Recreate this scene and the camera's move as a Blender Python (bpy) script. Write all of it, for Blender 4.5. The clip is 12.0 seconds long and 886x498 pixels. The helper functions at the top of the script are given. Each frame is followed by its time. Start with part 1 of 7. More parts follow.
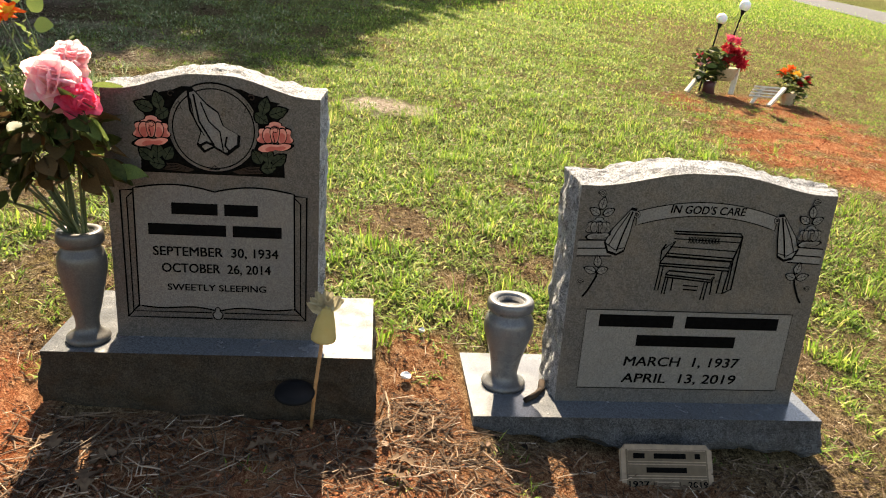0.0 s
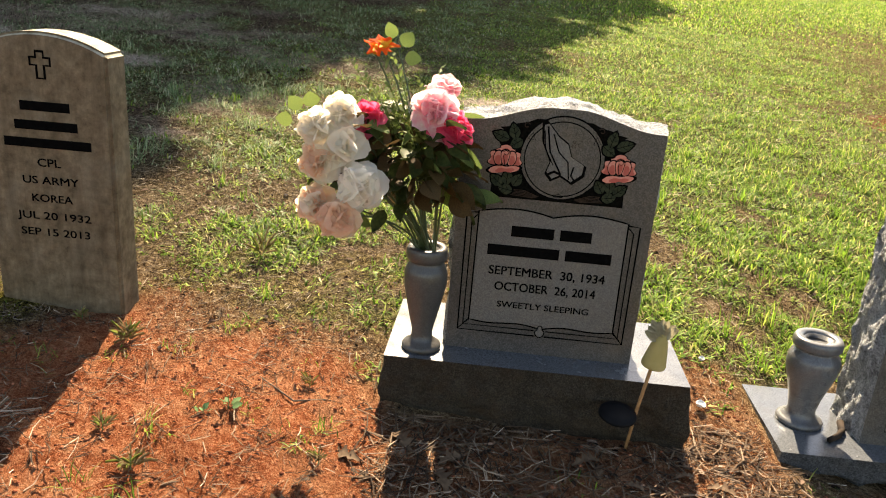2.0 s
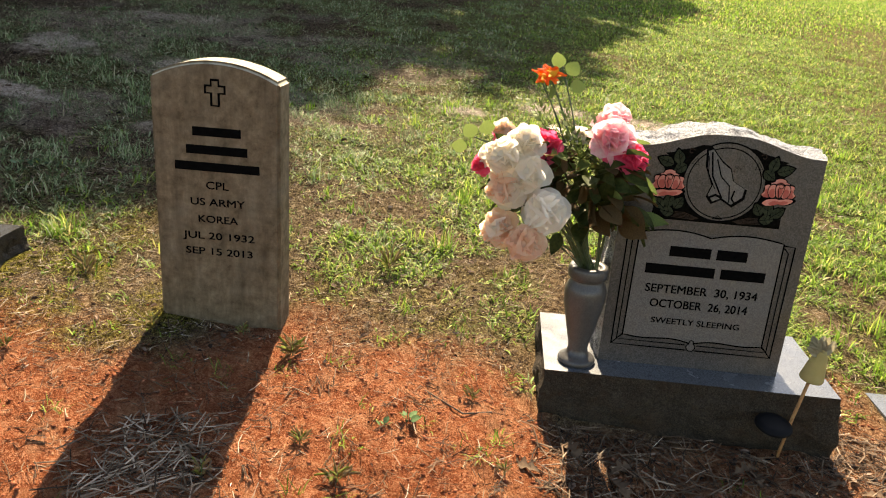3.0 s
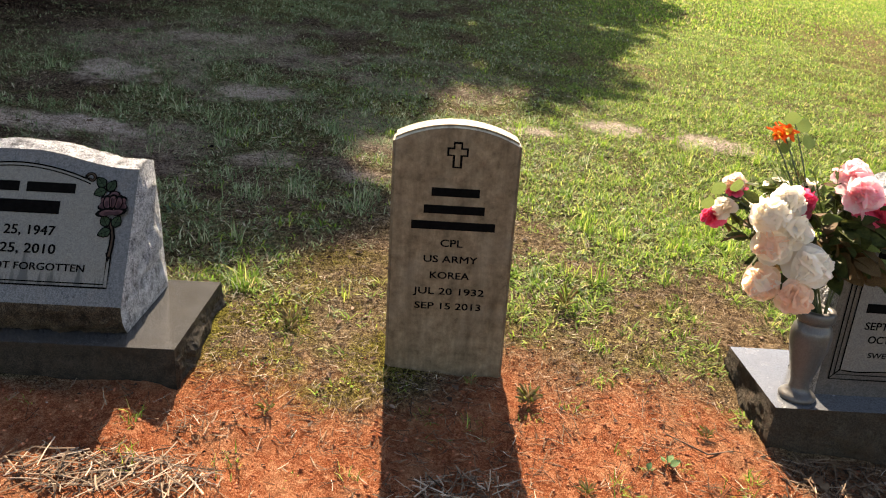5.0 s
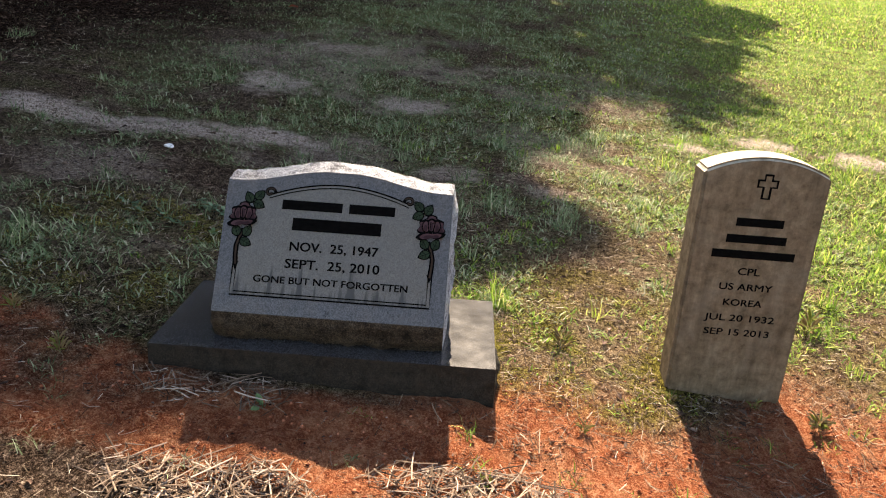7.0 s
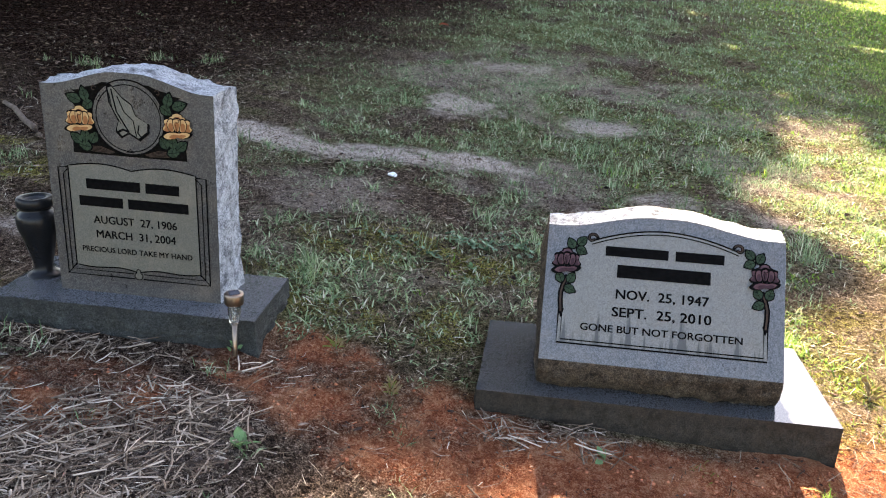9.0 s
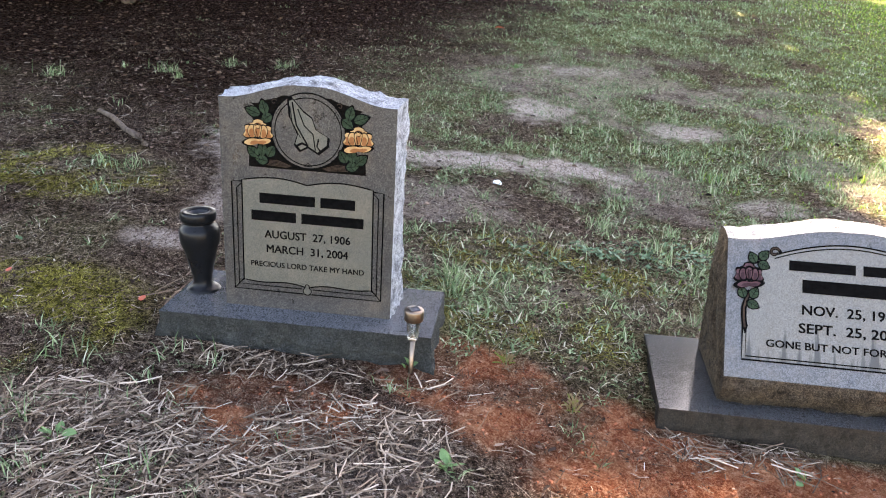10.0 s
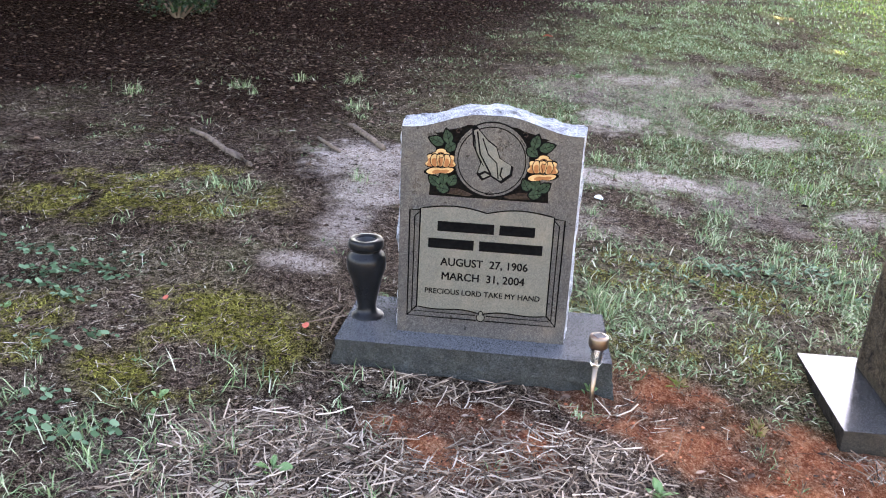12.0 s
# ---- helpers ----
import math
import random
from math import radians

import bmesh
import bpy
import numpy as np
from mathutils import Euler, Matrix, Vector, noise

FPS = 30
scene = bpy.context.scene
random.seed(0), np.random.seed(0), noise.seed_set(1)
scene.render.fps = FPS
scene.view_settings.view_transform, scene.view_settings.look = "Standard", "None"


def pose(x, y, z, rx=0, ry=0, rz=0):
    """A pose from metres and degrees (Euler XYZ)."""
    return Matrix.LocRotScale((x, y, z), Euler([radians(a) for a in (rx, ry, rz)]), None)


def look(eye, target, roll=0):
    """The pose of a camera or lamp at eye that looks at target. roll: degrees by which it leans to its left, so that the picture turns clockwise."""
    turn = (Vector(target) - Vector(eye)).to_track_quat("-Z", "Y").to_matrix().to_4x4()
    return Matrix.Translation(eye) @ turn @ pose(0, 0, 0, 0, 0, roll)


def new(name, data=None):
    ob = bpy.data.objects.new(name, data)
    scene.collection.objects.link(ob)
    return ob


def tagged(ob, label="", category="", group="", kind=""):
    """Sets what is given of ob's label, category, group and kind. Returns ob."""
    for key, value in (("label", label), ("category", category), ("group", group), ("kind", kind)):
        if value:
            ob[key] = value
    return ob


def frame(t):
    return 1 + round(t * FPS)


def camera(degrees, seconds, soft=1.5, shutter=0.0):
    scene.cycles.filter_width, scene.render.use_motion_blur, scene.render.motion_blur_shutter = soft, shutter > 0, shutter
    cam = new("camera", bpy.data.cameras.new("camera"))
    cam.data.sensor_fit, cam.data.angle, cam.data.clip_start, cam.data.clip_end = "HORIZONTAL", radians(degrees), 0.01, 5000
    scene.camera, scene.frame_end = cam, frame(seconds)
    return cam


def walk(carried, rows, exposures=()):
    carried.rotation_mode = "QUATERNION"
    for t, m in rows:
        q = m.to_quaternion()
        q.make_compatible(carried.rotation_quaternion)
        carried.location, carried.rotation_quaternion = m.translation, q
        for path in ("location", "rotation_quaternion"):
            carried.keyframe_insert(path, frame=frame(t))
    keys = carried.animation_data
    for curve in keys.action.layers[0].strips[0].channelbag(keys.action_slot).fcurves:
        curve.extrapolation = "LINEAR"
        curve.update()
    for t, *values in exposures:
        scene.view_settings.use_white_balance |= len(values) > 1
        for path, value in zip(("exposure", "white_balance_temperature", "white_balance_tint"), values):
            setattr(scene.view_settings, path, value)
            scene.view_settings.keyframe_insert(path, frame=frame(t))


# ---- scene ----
cam = camera(60.1, 12.0, soft=1.1)
PATH = [
    (0, (-0.135, 0.077, 1.415), (0.086, 1.957, 0.768), 4.0),
    (0.5, (-0.197, 0.05, 1.436), (-0.103, 1.94, 0.788), 4.3),
    (1, (-0.288, 0.038, 1.438), (-0.283, 1.928, 0.785), 4.4),
    (1.5, (-0.443, 0.037, 1.446), (-0.506, 1.926, 0.794), 4.6),
    (2, (-0.617, 0.026, 1.452), (-0.701, 1.914, 0.797), 4.4),
    (2.5, (-0.814, 0.003, 1.464), (-0.911, 1.887, 0.8), 4.3),
    (3, (-1.008, -0.059, 1.509), (-1.089, 1.824, 0.84), 4.2),
    (3.2, (-1.074, -0.075, 1.528), (-1.145, 1.808, 0.858), 4.2),
    (4.8, (-1.672, -0.077, 1.621), (-1.625, 1.804, 0.944), 3.6),
    (5, (-1.754, -0.096, 1.63), (-1.698, 1.785, 0.954), 3.6),
    (5.5, (-1.921, -0.143, 1.653), (-1.862, 1.739, 0.979), 3.5),
    (6, (-2.094, -0.147, 1.663), (-2.039, 1.736, 0.99), 3.6),
    (6.5, (-2.292, -0.14, 1.668), (-2.257, 1.742, 0.993), 3.7),
    (7, (-2.465, -0.152, 1.666), (-2.5, 1.73, 0.991), 3.9),
    (7.2, (-2.528, -0.155, 1.672), (-2.589, 1.727, 0.999), 3.9),
    (8.8, (-3.034, -0.156, 1.723), (-3.268, 1.713, 1.052), 2.4),
    (9, (-3.111, -0.145, 1.724), (-3.355, 1.723, 1.052), 2.4),
    (9.5, (-3.338, -0.141, 1.735), (-3.603, 1.725, 1.065), 2.3),
    (10, (-3.541, -0.16, 1.729), (-3.815, 1.704, 1.058), 2.0),
    (10.5, (-3.723, -0.137, 1.742), (-4.007, 1.726, 1.072), 1.6),
    (11, (-3.848, -0.15, 1.751), (-4.135, 1.713, 1.083), 1.4),
    (11.5, (-3.948, -0.195, 1.771), (-4.241, 1.666, 1.102), 1.4),
    (12, (-3.983, -0.215, 1.777), (-4.27, 1.649, 1.113), 1.1),
]
LIGHT = [(0.0, 2.12, 8300, 12), (1.0, 2.20, 8300, 12), (2.0, 2.11, 8350, 12), (2.5, 2.05, 8400, 12), (5.0, 2.16, 8050, 16), (7.2, 2.46, 7800, 18), (8.8, 3.50, 7450, 17), (9.5, 3.82, 7650, 18), (10.0, 4.18, 8000, 21), (10.5, 4.02, 8000, 22), (11.0, 3.95, 7900, 23), (12.0, 4.56, 7650, 24)]
walk(cam, [(t, look(eye, target, roll)) for t, eye, target, roll in PATH], LIGHT)

# ---- light ----
SUN = Vector((-0.045, 1.0, 0.966)).normalized()
world = bpy.data.worlds.new("sky")
scene.world = world
world.use_nodes = True
wt = world.node_tree
sky = wt.nodes.new("ShaderNodeTexSky")
sky.sky_type, sky.sun_disc = "NISHITA", False
sky.sun_elevation, sky.sun_rotation = math.asin(SUN.z), math.atan2(SUN.x, SUN.y)
wt.nodes["Background"].inputs["Strength"].default_value = 0.09
wt.links.new(sky.outputs[0], wt.nodes["Background"].inputs["Color"])
lamp = bpy.data.lights.new("sun", "SUN")
lamp.energy, lamp.angle, lamp.color = 5.0, radians(0.53), (1.0, 0.93, 0.80)
new("sun", lamp).matrix_world = look(SUN * 60, (0, 0, 0))


# ---- numeric noise ----
def hashed(i, j, seed):
    v = np.sin(i * 127.1 + j * 311.7 + seed * 74.7) * 43758.5453
    return v - np.floor(v)


def vnoise(x, y, seed=0):
    x, y = np.asarray(x, float), np.asarray(y, float)
    i, j = np.floor(x), np.floor(y)
    u, v = x - i, y - j
    u, v = u * u * (3 - 2 * u), v * v * (3 - 2 * v)
    a = hashed(i, j, seed) * (1 - u) + hashed(i + 1, j, seed) * u
    b = hashed(i, j + 1, seed) * (1 - u) + hashed(i + 1, j + 1, seed) * u
    return a * (1 - v) + b * v


def fbm(x, y, seed=0, octaves=4):
    total, size, amount = 0, 1.0, 0.0
    for n in range(octaves):
        total = total + vnoise(np.asarray(x) * 2**n, np.asarray(y) * 2**n, seed + n * 7) * size
        amount += size
        size *= 0.55
    return total / amount


def smooth(a, b, v):
    t = np.clip((np.asarray(v, float) - a) / (b - a), 0, 1)
    return t * t * (3 - 2 * t)


def spot(x, y, cx, cy, rx, ry, seed=3):
    """A ragged oval patch, 1 inside and 0 outside."""
    d = np.hypot((x - cx) / rx, (y - cy) / ry) + 0.7 * (fbm(x * 4, y * 4, seed) - 0.5)
    return 1 - smooth(0.7, 1.15, d)


def far_tame(d, reach):
    return reach * np.tanh(np.asarray(d, float) / reach)


def ground_z(x, y):
    x, y = np.asarray(x, float), np.asarray(y, float)
    z = 0.574 - 0.055 * far_tame(x + 2.04, 30) + 0.098 * far_tame(y - 1.48, 40)
    z = z - 0.13 * smooth(-0.35, 0.95, x) * (1 - smooth(1.9, 3.2, y)) * (1 - smooth(2, 5, x))
    z = z - 0.03 * smooth(-1.1, -0.5, x) * (1 - smooth(1.7, 2.0, y)) * (1 - smooth(-0.3, 0.2, x))
    z = z + 0.065 * (1 - smooth(-3.9, -3.2, x)) * (1 - smooth(3.0, 5.5, y)) * smooth(-9, -6, x)
    z = z + 0.027 * (1 - smooth(1.9, 2.5, y - 0.6 * (1 - smooth(-5.2, -4.6, x)))) * (1 - smooth(-2.4, -1.95, x))
    z = z - (0.030 + 0.038 * smooth(-4.6, -4.1, x) * (1 - smooth(-2.9, -2.0, x))) * smooth(2.5, 3.2, y) * (1 - smooth(3.9, 5.2, y)) * smooth(-5.0, -4.3, x) * (1 - smooth(0.8, 1.6, x))
    z = z + 0.052 * smooth(0.45, 0.95, x) * (1 - smooth(1.75, 2.3, y)) * (1 - smooth(2.0, 4.0, x))
    near = 1 - smooth(6, 14, y)
    z = z + near * (0.030 * (fbm(x * 1.3, y * 1.3, 11, 2) - 0.5) + 0.022 * (fbm(x * 6, y * 6, 21, 3) - 0.5))
    z = z + near * (0.008 + 0.034 * clay_mask(x, y)) * (fbm(x * 18, y * 18, 31, 3) - 0.5)
    return z


def clay_mask(x, y):
    edge = 1.60 + 0.12 * smooth(-1.75, -1.45, x) - 0.10 * smooth(-1.0, -0.8, x)
    stray = 1.5 * (1 - smooth(0.55, 1.0, y)) * (fbm(x * 1.1, y * 1.1, 44, 4) - 0.5)
    m = (1 - smooth(-0.10, 0.26, y - edge + 0.6 * (fbm(x * 2.6, y * 2.6, 41, 4) - 0.5))) * smooth(-2.75, -2.45, x + stray + 0.2 * (fbm(x * 3, y * 3, 5) - 0.5)) * (1 - smooth(-0.95, -0.75, x + stray)) * smooth(-0.75, -0.30, y + stray)
    m = np.maximum(m, 0.95 * spot(x, y, -2.75, 1.36, 0.75, 0.17, 6))
    m = np.maximum(m, 0.85 * spot(x, y, -4.16, 1.32, 0.26, 0.16, 8) * (0.3 + 0.7 * smooth(0.38, 0.58, fbm(x * 9, y * 9, 17, 3))))
    m = np.maximum(m, 0.85 * spot(x, y, -3.70, 1.56, 0.24, 0.16, 9) * (0.3 + 0.7 * smooth(0.38, 0.58, fbm(x * 9, y * 9, 18, 3))))
    m = np.maximum(m, 0.85 * spot(x, y, -3.36, 1.44, 0.36, 0.18, 10) * (0.3 + 0.7 * smooth(0.38, 0.58, fbm(x * 9, y * 9, 19, 3))))
    m = np.maximum(m, 0.95 * spot(x, y, -0.96, 1.38, 0.20, 0.40, 16))
    m = np.maximum(m, 0.85 * spot(x, y, -0.10, 1.30, 0.36, 0.13, 12))
    m = np.maximum(m, 0.60 * spot(x, y, -0.40, 1.34, 0.62, 0.30, 20))
    m = np.maximum(m, 0.45 * spot(x, y, 0.03, 1.72, 0.15, 0.32, 23))
    m = np.maximum(m, 0.42 * spot(x, y, 0.45, 1.38, 0.60, 0.24, 24))
    ragged = 0.35 + 0.65 * smooth(0.34, 0.56, fbm(x * 5, y * 7, 22, 4))
    m = np.maximum(m, 0.9 * ragged * spot(x, y, 2.85, 4.45, 0.85, 0.85, 13))
    m = np.maximum(m, 0.8 * ragged * spot(x, y, 2.75, 5.50, 0.75, 0.48, 14))
    m = np.maximum(m, 0.8 * ragged * spot(x, y, 3.9, 4.4, 1.0, 0.7, 15))
    return m


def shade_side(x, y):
    """1 towards the trees: thin turf, leaf litter, and colours set for shade."""
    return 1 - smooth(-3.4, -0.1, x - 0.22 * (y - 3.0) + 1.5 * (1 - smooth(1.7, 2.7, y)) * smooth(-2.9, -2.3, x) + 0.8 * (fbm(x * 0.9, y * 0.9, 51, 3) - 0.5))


def sand_mask(x, y):
    patchy = smooth(0.46, 0.62, fbm(x * 2.0, y * 2.4, 61, 5))
    m = patchy * 0.34 * smooth(1.9, 2.4, y) * (0.04 + 0.96 * shade_side(x, y)) * (1 - smooth(5.5, 7.5, y)) * smooth(-4.6, -3.9, x) * (1 - 0.9 * spot(x, y, -1.7, 2.8, 1.1, 1.0, 59))
    m = m * (1 - 0.9 * litter_mask(x, y))
    bare = 0 * x
    for n, (cx, cy, rx, ry, k) in enumerate(SAND_SPOTS):
        d = np.hypot((x - cx) / rx, (y - cy) / ry) + 0.8 * (fbm(x * 4, y * 4, 62 + n) - 0.5) + 0.9 * (fbm(x * 15, y * 20, 160, 3) - 0.5)
        bare = np.maximum(bare, k * (1 - smooth(0.45, 1.25, d)))
    straw_bed = 0.10 * np.maximum(spot(x, y, -4.35, 1.08, 0.60, 0.24, 70), spot(x, y, -3.92, 1.22, 0.24, 0.16, 71))
    return np.maximum(np.maximum(m * (0.35 + 0.65 * smooth(0.30, 0.50, fbm(x * 8, y * 11, 60, 4))), bare), straw_bed) * (1 - clay_mask(x, y))


# worn sandy places: centre, half sizes, bareness
SAND_SPOTS = (
    (-4.38, 3.50, 0.42, 0.15, 1.0), (-3.85, 3.58, 0.36, 0.12, 1.0), (-3.44, 3.70, 0.36, 0.14, 1.0), (-3.67, 4.62, 0.26, 0.22, 0.9), (-2.75, 4.57, 0.30, 0.16, 0.8), (-3.40, 5.90, 0.40, 0.22, 0.6),
    (-2.50, 3.52, 0.20, 0.13, 0.6), (-2.06, 3.34, 0.16, 0.10, 0.45), (-0.62, 4.63, 0.24, 0.15, 0.9), (0.00, 4.54, 0.30, 0.17, 0.95), (-1.13, 4.39, 0.20, 0.10, 0.8),
    (-4.92, 3.28, 0.25, 0.32, 0.85), (-4.78, 2.88, 0.15, 0.28, 0.75), (-4.77, 2.46, 0.11, 0.20, 0.65), (-4.82, 2.09, 0.12, 0.08, 0.6),
)


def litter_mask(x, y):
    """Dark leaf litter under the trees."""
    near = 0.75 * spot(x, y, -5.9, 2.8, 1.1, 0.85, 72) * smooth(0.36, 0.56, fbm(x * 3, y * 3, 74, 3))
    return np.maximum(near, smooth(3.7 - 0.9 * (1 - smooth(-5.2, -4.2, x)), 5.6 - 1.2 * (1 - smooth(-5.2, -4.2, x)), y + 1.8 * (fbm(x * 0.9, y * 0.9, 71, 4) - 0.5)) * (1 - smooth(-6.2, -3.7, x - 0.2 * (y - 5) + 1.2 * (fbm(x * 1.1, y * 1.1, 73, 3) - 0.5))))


def moss_mask(x, y):
    m = spot(x, y, -4.94, 1.58, 0.42, 0.32, 81)
    m = np.maximum(m, 0.9 * spot(x, y, -5.42, 1.50, 0.42, 0.22, 82))
    m = np.maximum(m, 0.8 * spot(x, y, -5.60, 2.52, 0.55, 0.38, 87))
    m = np.maximum(m, 0.85 * np.maximum(spot(x, y, -3.52, 2.42, 0.48, 0.20, 83), 0.8 * spot(x, y, -3.55, 1.98, 0.52, 0.22, 89)))
    m = np.maximum(m, 0.95 * spot(x, y, -2.12, 1.85, 0.40, 0.34, 84))
    m = np.maximum(m, 0.6 * spot(x, y, -2.05, 2.25, 0.35, 0.3, 85))
    m = np.maximum(m, 0.4 * spot(x, y, -1.15, 2.1, 0.4, 0.3, 86))
    return m * smooth(0.36, 0.58, fbm(x * 8, y * 8, 88, 4)) * (1 - 0.8 * clay_mask(x, y))


def turf_mask(x, y):
    """How thickly the grass grows."""
    open_turf = smooth(2.4, 3.2, y) * (1 - shade_side(x, y))
    thin = 0.07 * (1 - smooth(2.8, 4.2, y))
    patch = 0.04 + 0.96 * smooth(0.33 + thin - 0.10 * open_turf, 0.55 + thin - 0.10 * open_turf, 0.5 * fbm(x * 2.1, y * 2.1, 91, 4) + 0.5 * fbm(x * 7.0, y * 7.0, 92, 3))
    patch = np.maximum(patch ** (1 + 0.8 * shade_side(x, y)), (0.16 + 0.26 * smooth(3.0, 4.4, y)) * open_turf + 0.08 * smooth(3.4, 4.4, y))
    m = smooth(1.62 - 0.12 * (1 - shade_side(x, y)), 2.65 - 0.40 * (1 - shade_side(x, y)), y + 0.55 * (fbm(x * 2, y * 2, 95, 3) - 0.5)) * patch
    m = m * (1 - (0.55 - 0.35 * smooth(3.0, 5.0, y) * smooth(-5.0, -3.0, x)) * shade_side(x, y)) * (1 - 0.97 * litter_mask(x, y))
    m = np.maximum(m, 0.5 * smooth(0.9, 1.3, x) * patch)
    m = np.maximum(m, 0.85 * spot(x, y, -3.15, 2.20, 1.0, 0.65, 97) * np.maximum(patch, 0.35))
    m = np.maximum(m, 0.6 * (1 - smooth(-0.5, 0.5, y)) * patch)
    m = np.maximum(m, 0.60 * spot(x, y, -1.90, 2.75, 0.85, 0.75, 98) * np.maximum(patch, 0.30))
    m = m * (1 - 0.62 * smooth(0.9, 2.3, x - 0.25 * (y - 4.0) + 1.2 * (fbm(x * 1.6, y * 1.6, 99, 4) - 0.5)) * smooth(2.6, 3.6, y) * (1 - smooth(10, 14, y)))
    m = m * (1 - 0.85 * spot(x, y, -1.98, 2.48, 0.24, 0.20, 96))
    m = m * (1 - 0.7 * sand_mask(x, y)) * (1 - clay_mask(x, y))
    return np.clip(m, 0, 1)


# ---- materials ----
def material(name, rough=0.7, metal=0.0):
    m = bpy.data.materials.new(name)
    m.use_nodes = True
    b = m.node_tree.nodes["Principled BSDF"]
    b.inputs["Roughness"].default_value, b.inputs["Metallic"].default_value = rough, metal
    b.inputs["Specular IOR Level"].default_value = 0.5 if rough < 0.55 or metal else 0.12
    return m, m.node_tree, b


def node(t, kind, **sets):
    n = t.nodes.new(kind)
    for k, v in sets.items():
        n.inputs[k.replace("_", " ")].default_value = v
    return n


def ramp(t, source, stops):
    r = t.nodes.new("ShaderNodeValToRGB")
    while len(r.color_ramp.elements) < len(stops):
        r.color_ramp.elements.new(0.5)
    for e, (p, c) in zip(r.color_ramp.elements, stops):
        e.position, e.color = p, (*c, 1) if len(c) == 3 else c
    t.links.new(source, r.inputs[0])
    return r.outputs[0]


def mix(t, factor, a, b, blend="MIX"):
    n = t.nodes.new("ShaderNodeMix")
    n.data_type, n.blend_type = "RGBA", blend
    for socket, value in ((n.inputs["Factor"], factor), (n.inputs[6], a), (n.inputs[7], b)):
        if isinstance(value, (int, float)):
            socket.default_value = value
        elif isinstance(value, tuple):
            socket.default_value = (*value, 1)
        else:
            t.links.new(value, socket)
    return n.outputs[2]


def bump(t, b, height, strength=0.5, distance=0.01):
    n = t.nodes.new("ShaderNodeBump")
    n.inputs["Strength"].default_value, n.inputs["Distance"].default_value = strength, distance
    t.links.new(height, n.inputs["Height"])
    t.links.new(n.outputs[0], b.inputs["Normal"])


def coords(t, scale=1.0):
    c = t.nodes.new("ShaderNodeTexCoord")
    if scale == 1.0:
        return c.outputs["Object"]
    m = node(t, "ShaderNodeMapping")
    m.inputs["Scale"].default_value = (scale,) * 3 if isinstance(scale, (int, float)) else scale
    t.links.new(c.outputs["Object"], m.inputs[0])
    return m.outputs[0]


def noise_tex(t, at, scale, detail=5.0, rough=0.6):
    n = node(t, "ShaderNodeTexNoise", Scale=scale, Detail=detail, Roughness=rough)
    t.links.new(at, n.inputs["Vector"])
    return n.outputs["Fac"]


def granite(name, dark, mid, light, rough, relief=0.0, stain=(0.2, 0.15, 0.1), stained=0.25, runs=False, patchy=1.0):
    m, t, b = material(name, rough)
    at = coords(t)
    v = node(t, "ShaderNodeTexVoronoi", Scale=420.0)
    t.links.new(at, v.inputs["Vector"])
    grain = ramp(t, v.outputs["Color"], [(0.12, dark), (0.45, mid), (0.85, light)])
    fine = noise_tex(t, at, 900, 2)
    col = mix(t, 0.35, grain, ramp(t, fine, [(0.35, dark), (0.65, light)]))
    cloud = noise_tex(t, at, 9, 6, 0.65)
    col = mix(t, ramp(t, cloud, [(0.48, (0, 0, 0)), (0.75, (stained,) * 3)]), col, stain)
    if runs:
        # dark trickles of algae that climb from the lower edge by uneven heights
        streak = noise_tex(t, coords(t, (30, 30, 1.5)), 1.0, 4, 0.6)
        part_z = t.nodes.new("ShaderNodeSeparateXYZ")
        t.links.new(at, part_z.inputs[0])
        reach = t.nodes.new("ShaderNodeMapRange")
        for k, v in ((1, 0.47), (2, 0.68), (3, 0.0), (4, 0.105)):
            reach.inputs[k].default_value = v
        t.links.new(streak, reach.inputs[0])
        over = t.nodes.new("ShaderNodeMath")
        over.operation = "SUBTRACT"
        t.links.new(reach.outputs[0], over.inputs[0])
        t.links.new(part_z.outputs[2], over.inputs[1])
        wet = t.nodes.new("ShaderNodeMapRange")
        for k, v in ((1, -0.008), (2, 0.028), (3, 0.0), (4, 0.85)):
            wet.inputs[k].default_value = v
        t.links.new(over.outputs[0], wet.inputs[0])
        col = mix(t, wet.outputs[0], col, (0.022, 0.020, 0.016))
    t.links.new(col, b.inputs["Base Color"])
    if relief:
        chip = noise_tex(t, at, 26, 10, 0.72)
        # chip hollows darkened and ridges paled: rock shading put into the colour
        col = mix(t, ramp(t, chip, [(0.36, (0.85 * patchy,) * 3), (0.5, (0, 0, 0))]), col, dark)
        col = mix(t, ramp(t, chip, [(0.54, (0, 0, 0)), (0.68, (0.7 * patchy,) * 3)]), col, light)
        t.links.new(col, b.inputs["Base Color"])
        bump(t, b, mix(t, 0.5, chip, noise_tex(t, at, 70, 8, 0.7)), relief, 0.05)
    else:
        t.links.new(ramp(t, noise_tex(t, at, 14, 6), [(0.3, (rough * 0.8,) * 3), (0.8, (min(1, rough * 1.5),) * 3)]), b.inputs["Roughness"])
    return m


